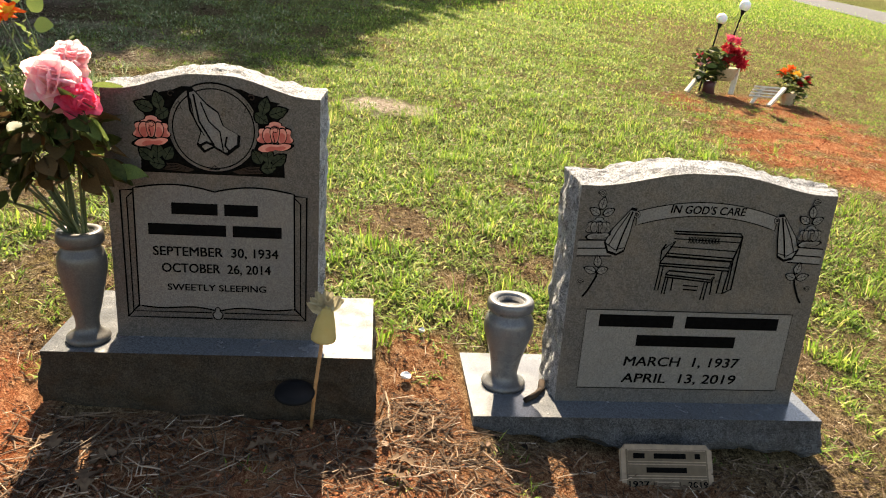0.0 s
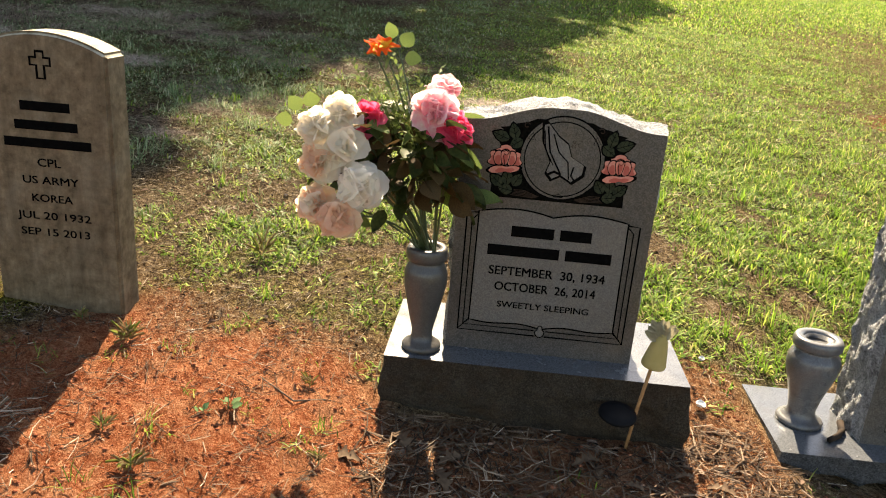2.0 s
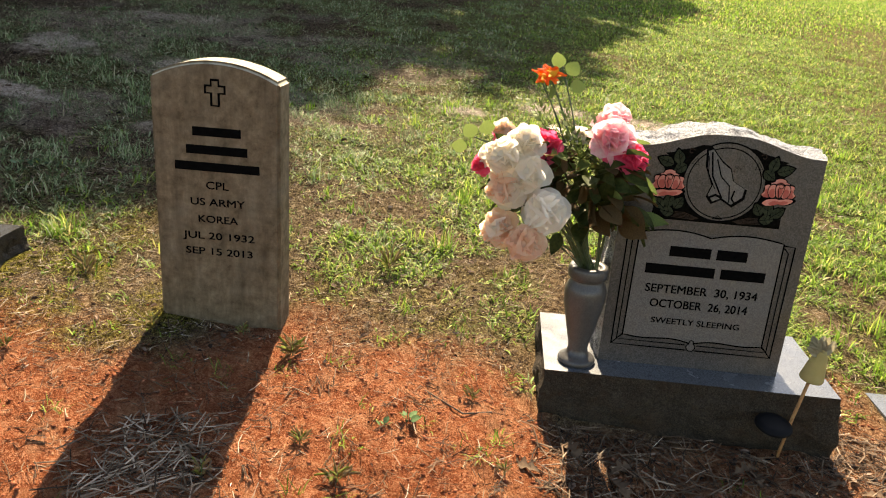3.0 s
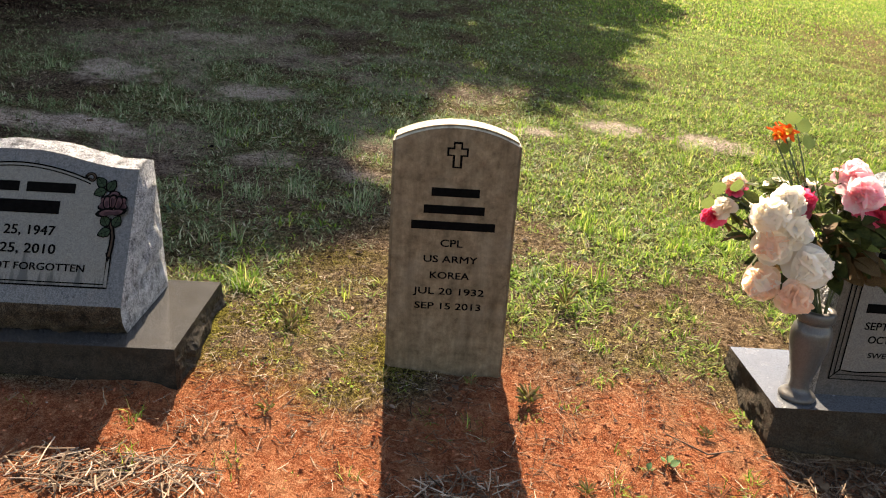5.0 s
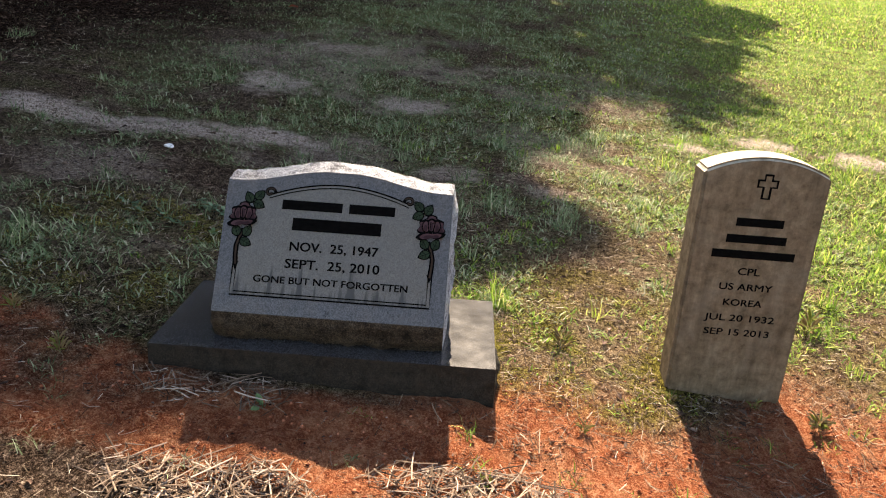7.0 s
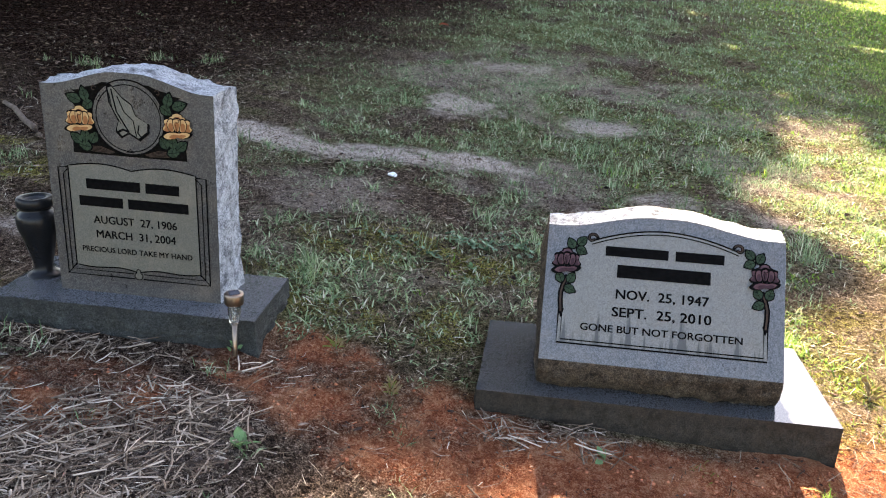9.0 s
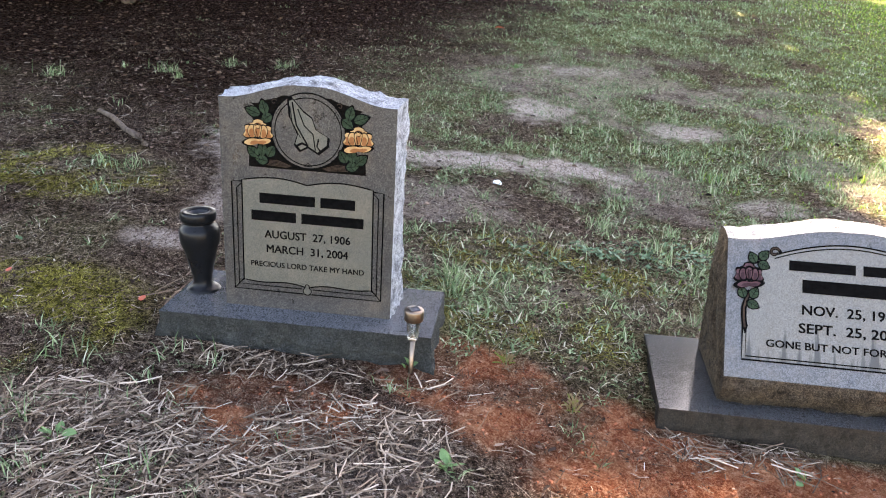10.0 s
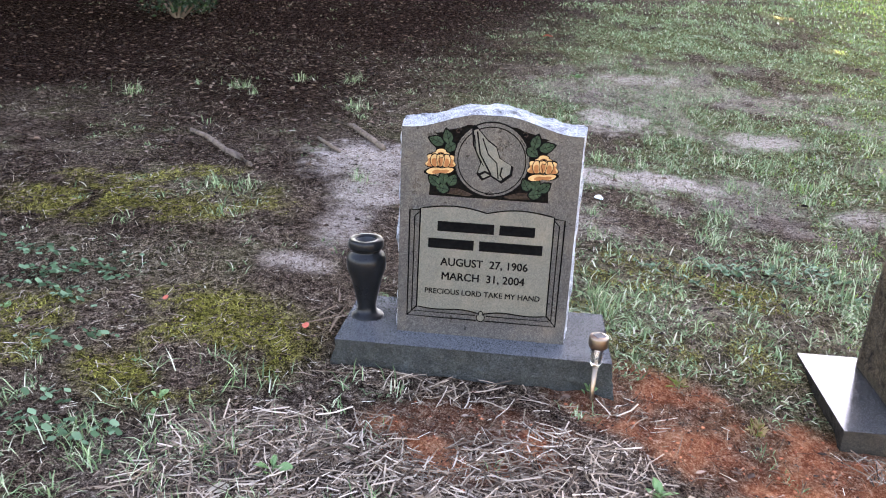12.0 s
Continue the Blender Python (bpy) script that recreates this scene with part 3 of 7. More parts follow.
def rounded(points, turns=2):
    """Cuts the corners of a closed outline."""
    pts = [Vector(p) for p in points]
    for _ in range(turns):
        pts = [q for i, p in enumerate(pts) for q in (p.lerp(pts[(i + 1) % len(pts)], 0.22), p.lerp(pts[(i + 1) % len(pts)], 0.78))]
    return [(p.x, p.y) for p in pts]


def inset(points, k, dx=0.0, dz=0.0):
    mx, mz = sum(p[0] for p in points) / len(points), sum(p[1] for p in points) / len(points)
    return [(mx + dx + (x - mx) * k, mz + dz + (z - mz) * k) for x, z in points]


ROSE_PETALS = (
    ((-0.40, 0.30), (-0.66, 0.56), (-0.32, 0.70), (-0.34, 0.86), (0.02, 0.99), (0.36, 0.86), (0.34, 0.72), (0.66, 0.60), (0.42, 0.30)),
    ((-1.00, -0.22), (-0.74, 0.08), (-0.86, 0.50), (-0.48, 0.62), (-0.30, 0.20), (-0.36, -0.40), (-0.74, -0.42)),
    ((1.00, -0.14), (0.76, 0.14), (0.86, 0.54), (0.50, 0.64), (0.30, 0.20), (0.36, -0.40), (0.78, -0.38)),
    ((-0.62, 0.34), (-0.44, 0.62), (-0.16, 0.58), (-0.08, -0.36), (-0.44, -0.42), (-0.62, -0.04)),
    ((0.62, 0.36), (0.46, 0.64), (0.18, 0.60), (0.08, -0.36), (0.44, -0.40), (0.62, 0.0)),
    ((-0.26, 0.56), (0.0, 0.72), (0.28, 0.58), (0.24, 0.10), (0.12, -0.36), (-0.12, -0.36), (-0.24, 0.10)),
)
ROSE_LIP = ((-0.98, -0.70), (-0.66, -0.40), (-0.22, -0.32), (0.14, -0.38), (0.56, -0.24), (0.98, -0.34), (0.76, -0.62), (0.34, -0.76), (0.0, -0.66), (-0.32, -0.84), (-0.70, -0.88))


def rose(cx, cz, w, h, petal, shade, die, off, fill=0.83):
    """A cut rose: a cup of outlined petals round a rolled bud, over a broad lip petal."""
    def put(pts):
        return [(cx + x * w * 0.54, cz + z * h * 0.56) for x, z in pts]

    step = 0.00022
    for n, points in enumerate(ROSE_PETALS):
        shape = rounded(points)
        part("petal_outline", flat_shape(put(shape), off + step * 4 * n), BLACK, die)
        part("petal", flat_shape(put(inset(shape, fill)), off + step * (4 * n + 1)), petal, die, "painted petal")
        part("petal_shade", flat_shape(put(inset(shape, fill - 0.25, 0.0, -0.12)), off + step * (4 * n + 2)), shade, die)
    top = off + step * 26
    part("petal_line", line_shape(put(((-0.14, 0.50), (0.02, 0.60), (0.17, 0.50), (0.14, 0.36), (0.02, 0.32), (-0.06, 0.42), (-0.08, 0.20), (-0.02, -0.05), (0.0, -0.30))), 0.0017, top), BLACK, die)
    lip = rounded(ROSE_LIP)
    part("petal_outline", flat_shape(put(inset(lip, 1.06)), top + step), BLACK, die)
    part("petal", flat_shape(put(inset(lip, fill + 0.05)), top + 2 * step), petal, die, "painted lip petal")
    part("petal_shade", flat_shape(put(inset(lip, 0.56, 0.05, -0.05)), top + 3 * step), shade, die)


def leaf_motif(cx, cz, long, wide, turn, fill, die, off):
    c, s = math.cos(radians(turn)), math.sin(radians(turn))

    def shape(k, shift=0.0):
        out = []
        for side in (1, -1):
            for i in range(9):
                v = i / 9 if side > 0 else 1 - i / 9
                w = math.sin(math.pi * v) ** 0.75 * (1.15 - 0.45 * v) * (1 + 0.05 * math.sin(v * 22))
                x, z = (v - 0.5) * long * k, side * w * wide / 2 * k + shift
                out.append((cx + x * c - z * s, cz + x * s + z * c))
        return out
    part("leaf_outline", flat_shape(shape(1.0), off), BLACK, die)
    part("leaf", flat_shape(shape(0.80), off + 0.0006), fill, die)
    bm = line_shape([(cx - c * long * 0.42, cz - s * long * 0.42), (cx + c * long * 0.40, cz + s * long * 0.40)], 0.0013, off + 0.0009)
    for v in (-0.12, 0.12):
        for side in (1, -1):
            x0, z0, x1, z1 = v * long, 0.0, (v + 0.16) * long, side * wide * 0.30
            line_shape([(cx + x0 * c - z0 * s, cz + x0 * s + z0 * c), (cx + x1 * c - z1 * s, cz + x1 * s + z1 * c)], 0.0008, off + 0.0009, bm=bm)
    part("leaf_vein", bm, BLACK, die)


def curl(cx, cz, r, way, mat, die, off):
    """A rolled scroll end: a spiral band with a dark edge."""
    pts = [(cx + way * r * (1 - 0.11 * i / 2) * math.cos(0.45 * i), cz + r * (1 - 0.11 * i / 2) * math.sin(0.45 * i)) for i in range(15)]
    part("scroll_outline", line_shape(pts, r * 0.62, off), BLACK, die)
    part("scroll", line_shape(pts[1:-1], r * 0.26, off + 0.0004), mat, die)


ROSE_PINK = plain("painted_pink", (0.50, 0.15, 0.105), (0.60, 0.26, 0.20), 0.6, 60)
ROSE_PINK_2 = plain("painted_pink_shade", (0.38, 0.075, 0.055), (0.45, 0.12, 0.09), 0.6, 60)
ROSE_GOLD = plain("painted_gold", (0.27, 0.145, 0.055), (0.36, 0.23, 0.105), 0.6, 60)
ROSE_GOLD_2 = plain("painted_gold_shade", (0.16, 0.055, 0.016), (0.22, 0.09, 0.03), 0.6, 60)
ROSE_DARK = plain("painted_burgundy", (0.030, 0.012, 0.013), (0.078, 0.038, 0.040), 0.6, 60)
ROSE_DARK_2 = plain("painted_burgundy_shade", (0.018, 0.006, 0.007), (0.035, 0.015, 0.017), 0.6, 60)
LEAF_PAINT = plain("painted_leaf", (0.006, 0.012, 0.006), (0.022, 0.038, 0.018), 0.65, 90)
LEAF_PAINT_2 = plain("painted_leaf_olive", (0.011, 0.015, 0.008), (0.036, 0.042, 0.021), 0.65, 90)
SCROLL_PAINT = plain("painted_scroll_brown", (0.014, 0.008, 0.005), (0.040, 0.024, 0.015), 0.65, 60)
DARK_CUT = plain("dark_cut_field", (0.002, 0.0018, 0.0015), (0.007, 0.006, 0.005), 0.8, 160)
DARK_CUT.node_tree.nodes["Principled BSDF"].inputs["Specular IOR Level"].default_value = 0.0


def book_stone(name, m, label, rough, petal, petal_2, leafy, panel_mat, lines, base, base_high, base_rough, front=None, slab_top=None):
    """The praying-motif stones: an upright die with a medallion between two roses and an open-book panel."""
    stone = empty(name, m, label, "gravestone", "row of gravestones")
    front = front or GREY
    die = part("die", die_mesh("die", 0.2235, 0.557, 0.596, 0.155, front, rough), None, stone, "polished face with rock-pitched edges")
    part("base", base_mesh("base", *base, base_high, slab_top or SLAB, base_rough, 0.010), None, stone, "sawn top with rock-pitched sides")
    o = 0.0012
    field = [(-0.150, 0.386), (0.150, 0.386), (0.148, 0.43), (0.112, 0.435), (0.112, 0.525), (0.140, 0.545), (0.100, 0.552), (0.06, 0.570), (-0.06, 0.570), (-0.10, 0.552), (-0.140, 0.545), (-0.112, 0.525), (-0.112, 0.435), (-0.148, 0.43)]
    part("dark_field", flat_shape(field, o), DARK_CUT, die)
    part("medallion", flat_shape(arc(0.003, 0.486, 0.094, 0.094), o + 0.0006), front, die, "polished round medallion")
    part("medallion_line", line_shape(arc(0.003, 0.486, 0.094, 0.094), 0.0036, o + 0.0012, True), BLACK, die)
    part("medallion_line", line_shape(arc(0.003, 0.484, 0.084, 0.084), 0.0028, o + 0.0012, True), BLACK, die)
    for s in (-1, 1):
        tri = [(0.003 + s * 0.080, 0.525), (0.003 + s * 0.064, 0.523), (0.003 + s * 0.070, 0.540)]
        part("medallion_line", line_shape(tri, 0.0022, o + 0.0016, True), BLACK, die)
    part("medallion_line", line_shape([(-0.008, 0.398), (0.014, 0.398), (0.003, 0.406)], 0.0022, o + 0.0016, True), BLACK, die)
    # the cut motif: two upright leaning shapes with cuffs, kept plain
    def slab(k, dx):
        pts = ((-0.050, 0.562), (-0.040, 0.566), (-0.012, 0.535), (0.010, 0.520), (0.020, 0.492), (0.052, 0.474), (0.050, 0.452), (0.026, 0.432), (0.000, 0.447), (-0.020, 0.436), (-0.034, 0.452), (-0.026, 0.478), (-0.046, 0.520))
        return [(0.003 + dx + x * k, 0.492 + (z - 0.492) * k) for x, z in pts]
    part("motif_outline", flat_shape(slab(1.06, 0.0), o + 0.0016), BLACK, die)
    part("motif", flat_shape(slab(0.94, 0.0), o + 0.0022), panel_mat, die, "plain leaning motif")
    bm = line_shape([(-0.036, 0.556), (-0.026, 0.500), (0.002, 0.452)], 0.004, o + 0.0028)
    line_shape([(-0.022, 0.540), (-0.006, 0.500), (0.016, 0.480), (0.022, 0.440)], 0.003, o + 0.0028, bm=bm)
    line_shape([(-0.042, 0.546), (-0.036, 0.505), (-0.016, 0.470)], 0.0022, o + 0.0028, bm=bm)
    line_shape([(-0.030, 0.446), (-0.012, 0.456), (0.004, 0.450)], 0.006, o + 0.0028, bm=bm)
    line_shape([(0.030, 0.470), (0.026, 0.450), (0.034, 0.440)], 0.004, o + 0.0028, bm=bm)
    part("motif_line", bm, BLACK, die)
    for s in (-1, 1):
        wing = [(s * x, z) for x, z in ((0.085, 0.500), (0.130, 0.495), (0.140, 0.512), (0.122, 0.540), (0.104, 0.556), (0.084, 0.560), (0.070, 0.552))]
        part("dark_field", flat_shape(wing, o + 0.0003), DARK_CUT, die)
        for x, z, long, turn in ((0.136, 0.526, 0.040, 20), (0.108, 0.538, 0.038, 75), (0.102, 0.512, 0.034, -35), (0.138, 0.425, 0.036, 40), (0.114, 0.434, 0.038, 95), (0.092, 0.429, 0.034, 120), (0.116, 0.406, 0.034, 10)):
            leaf_motif(s * x, z, long * 1.22, 0.032, turn if s > 0 else 180 - turn, leafy, die, o + 0.0008)
        curl(s * 0.082, 0.553, 0.008, -s, SCROLL_PAINT, die, o + 0.0008)
        for k in range(5):
            part("stem_line", line_shape([(s * 0.104, 0.394 + 0.003 * k), (s * 0.075, 0.3925 + 0.0035 * k), (s * (0.052 - 0.003 * k), 0.3905 + 0.001 * k)], 0.0018, o + 0.0005), SCROLL_PAINT, die)
        rose(s * 0.1265 + 0.003, 0.473, 0.078, 0.066, petal, petal_2, die, o + 0.002)
    # open-book panel
    inner = scroll_top(0.170, 0.352) + scroll_bottom(0.172, 0.078)
    part("panel", flat_shape(inner, o), panel_mat, die, "frosted open-book panel")
    part("panel_line", line_shape(inner, 0.0036, o + 0.0006, True), BLACK, die)
    for s in (-1, 1):
        part("panel_line", line_shape([(s * 0.170, 0.350), (s * 0.172, 0.076), (s * 0.184, 0.066)], 0.0026, o + 0.0007), BLACK, die)
        part("panel_line", line_shape([(s * 0.172, 0.340), (s * 0.184, 0.328), (s * 0.185, 0.064), (s * 0.014, 0.064)], 0.0030, o + 0.0007), BLACK, die)
        part("panel_line", line_shape([(s * 0.170, 0.346), (s * 0.197, 0.344), (s * 0.197, 0.050), (s * 0.012, 0.050)], 0.0038, o + 0.0007), BLACK, die)
        part("panel_line", line_shape([(s * 0.172, 0.080), (s * 0.197, 0.050)], 0.0026, o + 0.0007), BLACK, die)
    drop = [(0.011 * math.sin(a) * (1 if math.cos(a) < 0.4 else 0.7), 0.060 + 0.012 * math.cos(a) + (0.006 if math.cos(a) > 0.8 else 0)) for a in (2 * math.pi * i / 20 for i in range(20))]
    part("ornament", flat_shape(drop, o + 0.0012), panel_mat, die)
    part("ornament_line", line_shape(drop, 0.0026, o + 0.0018, True), BLACK, die)
    for line in lines:
        if isinstance(line[0], str):
            lettering(*line, o + 0.0008, die)
        else:
            bars(*line, o + 0.0008, die)
    return stone


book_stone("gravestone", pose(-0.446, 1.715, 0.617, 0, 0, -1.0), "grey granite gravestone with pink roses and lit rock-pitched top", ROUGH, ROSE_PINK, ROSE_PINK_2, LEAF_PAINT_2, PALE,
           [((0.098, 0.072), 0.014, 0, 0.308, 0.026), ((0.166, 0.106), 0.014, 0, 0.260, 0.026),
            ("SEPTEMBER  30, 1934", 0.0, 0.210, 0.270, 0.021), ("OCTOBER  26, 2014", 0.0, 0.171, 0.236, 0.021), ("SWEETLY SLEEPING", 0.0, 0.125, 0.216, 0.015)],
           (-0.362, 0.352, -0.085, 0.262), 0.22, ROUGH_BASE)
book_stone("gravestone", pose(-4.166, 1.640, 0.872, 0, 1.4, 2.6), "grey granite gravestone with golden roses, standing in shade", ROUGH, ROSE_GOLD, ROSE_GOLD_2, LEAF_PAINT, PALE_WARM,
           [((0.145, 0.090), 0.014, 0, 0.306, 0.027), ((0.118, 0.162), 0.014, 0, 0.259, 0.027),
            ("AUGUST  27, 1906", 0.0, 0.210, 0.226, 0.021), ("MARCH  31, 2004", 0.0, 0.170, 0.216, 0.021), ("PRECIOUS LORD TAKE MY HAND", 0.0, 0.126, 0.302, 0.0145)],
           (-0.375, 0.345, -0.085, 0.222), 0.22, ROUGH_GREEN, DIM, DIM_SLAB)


def organ_stone():
    stone = empty("gravestone", pose(0.668, 1.712, 0.462, 0, 0, -0.8), "blue-grey granite gravestone with a cut organ and ribbon", "gravestone", "row of gravestones")
    die = part("die", die_mesh("die", 0.306, 0.552, 0.590, 0.158, BLUE, ROUGH), None, stone, "polished face with rock-pitched edges")
    part("base", base_mesh("base", -0.518, 0.352, -0.078, 0.252, 0.24, SLAB, ROUGH_BLUE, 0.010, undercut=0.035), None, stone, "sawn top with rock-pitched sides")
    o = 0.0012
    box = [(-0.256, 0.040), (0.260, 0.040), (0.260, 0.250), (-0.256, 0.250)]
    part("panel", flat_shape(box, o), PALE_BLUE, die, "frosted inscription panel")
    part("panel_line", line_shape([box[0], box[1], box[2], box[3]], 0.0026, o + 0.0008, True), BLACK, die)
    bars((0.185, 0.235), 0.030, 0.003, 0.222, 0.032, o + 0.0008, die)
    bars((0.250,), 0.0, 0.002, 0.171, 0.030, o + 0.0008, die)
    lettering("MARCH  1, 1937", 0.002, 0.115, 0.292, 0.025, o + 0.0008, die, slant=0.12)
    lettering("APRIL  13, 2019", 0.002, 0.069, 0.292, 0.025, o + 0.0008, die, slant=0.12)
    def band(z_mid, half):
        return [(half - 2 * half * i / 24, z_mid + 0.028 * (1 - (2 * i / 24 - 1) ** 2)) for i in range(25)]
    upper, lower = band(0.496, 0.170), band(0.463, 0.168)
    part("ribbon", flat_shape(upper + lower[::-1], o), PALE_BLUE, die, "cut ribbon with words")
    part("ribbon_line", line_shape(upper + lower[::-1], 0.0024, o + 0.0006, True), BLACK, die)
    lettering("IN GOD'S CARE", 0.000, 0.5055, 0.178, 0.019, o + 0.0008, die, slant=0.15)
    for s in (-1, 1):
        curl(s * 0.170, 0.487, 0.010, s, PALE_BLUE, die, o + 0.001)
        tail = [(s * 0.298, 0.420), (s * 0.21, 0.425), (s * 0.21, 0.385), (s * 0.298, 0.380)]
        part("ribbon", flat_shape(tail, o), PALE_BLUE, die)
        for z in (0.422, 0.402, 0.383):
            part("ribbon_line", line_shape([(s * 0.298, z), (s * 0.215, z + 0.003)], 0.0032, o + 0.0006), BLACK, die)
        # plain leaning motif beside the ribbon
        def lean(k):
            pts = ((0.172, 0.500), (0.184, 0.502), (0.222, 0.452), (0.236, 0.420), (0.226, 0.396), (0.205, 0.390), (0.188, 0.400), (0.180, 0.440))
            return [(s * (0.203 + (x - 0.203) * k), 0.446 + (z - 0.446) * k) for x, z in pts]
        part("motif_outline", flat_shape(lean(1.06), o + 0.001), BLACK, die)
        part("motif", flat_shape(lean(0.94), o + 0.0016), PALE_BLUE, die, "plain leaning motif")
        bm = line_shape([(s * 0.180, 0.496), (s * 0.196, 0.440), (s * 0.206, 0.398)], 0.0040, o + 0.0022)
        line_shape([(s * 0.186, 0.494), (s * 0.212, 0.446), (s * 0.226, 0.412)], 0.0026, o + 0.0022, bm=bm)
        line_shape([(s * 0.188, 0.408), (s * 0.210, 0.402), (s * 0.234, 0.418)], 0.0024, o + 0.0022, bm=bm)
        part("motif_line", bm, BLACK, die)
        for x, z, long, turn in ((0.252, 0.512, 0.036, 100), (0.236, 0.492, 0.034, 150), (0.268, 0.492, 0.034, 30), (0.246, 0.372, 0.034, 80), (0.262, 0.350, 0.036, 20), (0.232, 0.350, 0.032, 160)):
            leaf_motif(s * x, z, long, 0.022, turn if s > 0 else 180 - turn, PALE_BLUE, die, o + 0.001)
        rose(s * 0.256, 0.452, 0.058, 0.052, PALE_BLUE, BLUE, die, o + 0.0016)
        part("stem_line", line_shape([(s * 0.240, 0.362), (s * 0.246, 0.330), (s * 0.262, 0.296), (s * 0.272, 0.282)], 0.005, o + 0.0006), BLACK, die)
        curl(s * 0.256, 0.534, 0.009, s, PALE_BLUE, die, o + 0.0006)
        curl(s * 0.282, 0.318, 0.008, -s, PALE_BLUE, die, o + 0.0006)
    # the organ, drawn in lines
    d = 0.0012
    bm = bmesh.new()
    for pts, w in (
        (((-0.068, 0.446), (0.094, 0.444), (0.074, 0.366), (-0.096, 0.372)), 0.0026), (((-0.068, 0.446), (-0.074, 0.452), (0.088, 0.452), (0.094, 0.444)), 0.0024),
        (((-0.096, 0.404), (-0.066, 0.428), (-0.096, 0.372)), 0.0024), (((-0.088, 0.420), (-0.096, 0.404), (-0.096, 0.366), (0.076, 0.358), (0.094, 0.444)), 0.0026),
        (((-0.084, 0.398), (0.080, 0.390)), 0.0022), (((-0.086, 0.390), (0.078, 0.382)), 0.0034), (((-0.078, 0.414), (0.084, 0.408)), 0.0018), (((-0.072, 0.434), (0.090, 0.430)), 0.0018),
        (((-0.094, 0.366), (-0.098, 0.304), (-0.090, 0.304), (-0.086, 0.366)), 0.0022), (((0.060, 0.358), (0.056, 0.300), (0.070, 0.300), (0.076, 0.358)), 0.0024), (((0.094, 0.444), (0.090, 0.312), (0.070, 0.300)), 0.0026),
        (((0.082, 0.380), (0.080, 0.310)), 0.0022), (((-0.078, 0.344), (-0.070, 0.354), (0.044, 0.348), (0.036, 0.334), (-0.078, 0.344)), 0.0026), (((-0.078, 0.338), (0.036, 0.328), (0.044, 0.342)), 0.0024),
        (((-0.076, 0.340), (-0.080, 0.294), (-0.073, 0.294), (-0.070, 0.338)), 0.0022), (((0.022, 0.330), (0.018, 0.282), (0.026, 0.282), (0.030, 0.330)), 0.0022), (((0.040, 0.334), (0.040, 0.296)), 0.0024), (((-0.058, 0.336), (-0.058, 0.304)), 0.0024),
        (((-0.030, 0.318), (0.008, 0.316), (0.006, 0.306), (-0.028, 0.308)), 0.0022),
    ):
        line_shape(pts, w * 1.6, o, bm=bm)
    for i in range(10):
        x = -0.036 + i * 0.0078
        line_shape([(x, 0.440), (x + 0.006, 0.424)], 0.0020, o, bm=bm)
        line_shape([(x + 0.006, 0.440), (x, 0.424)], 0.0020, o, bm=bm)
    part("organ_drawing", bm, BLACK, die, "organ and bench cut in lines")


organ_stone()


def veteran_stone():
    """An upright marble slab with a rounded head."""
    half, high, rise, depth = 0.1635, 0.646, 0.042, 0.096
    outline = resample([(-half, -0.25), (half, -0.25)], 0.02, False)[:-1] + resample([(half, -0.25), (half, high)], 0.03, False)[:-1]
    radius = (half * half + rise * rise) / (2 * rise)
    for i in range(25):
        x = half - 2 * half * i / 24
        outline.append(Vector((x, high + math.sqrt(radius * radius - x * x) - (radius - rise))))
    outline += resample([(-half, high), (-half, -0.25)], 0.03, False)[1:-1]
    bm = bmesh.new()
    front = [bm.verts.new((p.x, 0, p.y)) for p in outline]
    f = bm.faces.new(front)
    out = bmesh.ops.extrude_face_region(bm, geom=[f])
    bmesh.ops.translate(bm, verts=[v for v in out["geom"] if isinstance(v, bmesh.types.BMVert)], vec=(0, depth, 0))
    bmesh.ops.recalc_face_normals(bm, faces=bm.faces)
    rim = [e for e in bm.edges if len(e.link_faces) == 2 and e.calc_face_angle() > 0.8]
    bmesh.ops.bevel(bm, geom=rim, offset=0.008, segments=3, affect="EDGES")
    stone = empty("gravestone", pose(-1.677, 1.800, 0.590, 0, 0, -0.5), "upright weathered marble slab with a rounded head", "gravestone", "row of gravestones")
    bm.normal_update()
    # upward faces take the paler marble painted for the sun on them
    for f in bm.faces:
        if f.normal.z > 0.3:
            f.material_index = 1
    slab = part("slab", bm, MARBLE, stone)
    slab.data.materials.append(MARBLE_LIT)
    o = 0.0010
    t = 0.0070
    cross = [(-0.0095, 0.580), (0.0095, 0.580), (0.0095, 0.6105), (0.0245, 0.6105), (0.0245, 0.6285), (0.0095, 0.6285), (0.0095, 0.643), (-0.0095, 0.643), (-0.0095, 0.6285), (-0.0245, 0.6285), (-0.0245, 0.6105), (-0.0095, 0.6105)]
    cross = [(x + 0.002, z) for x, z in cross]
    part("cross", line_shape(cross, t, o, True), BLACK, slab, "cross cut in outline")
    bars((0.124,), 0, 0.003, 0.5135, 0.023, o, slab)
    bars((0.158,), 0, 0.002, 0.467, 0.023, o, slab)
    bars((0.219,), 0, 0.002, 0.4235, 0.023, o, slab)
    for words, z, w, h in (("CPL", 0.3755, 0.058, 0.020), ("US ARMY", 0.3305, 0.142, 0.019), ("KOREA", 0.2845, 0.104, 0.019), ("JUL 20 1932", 0.2385, 0.190, 0.019), ("SEP 15 2013", 0.1955, 0.178, 0.019)):
        lettering(words, 0.001, z, w, h, o, slab)


veteran_stone()


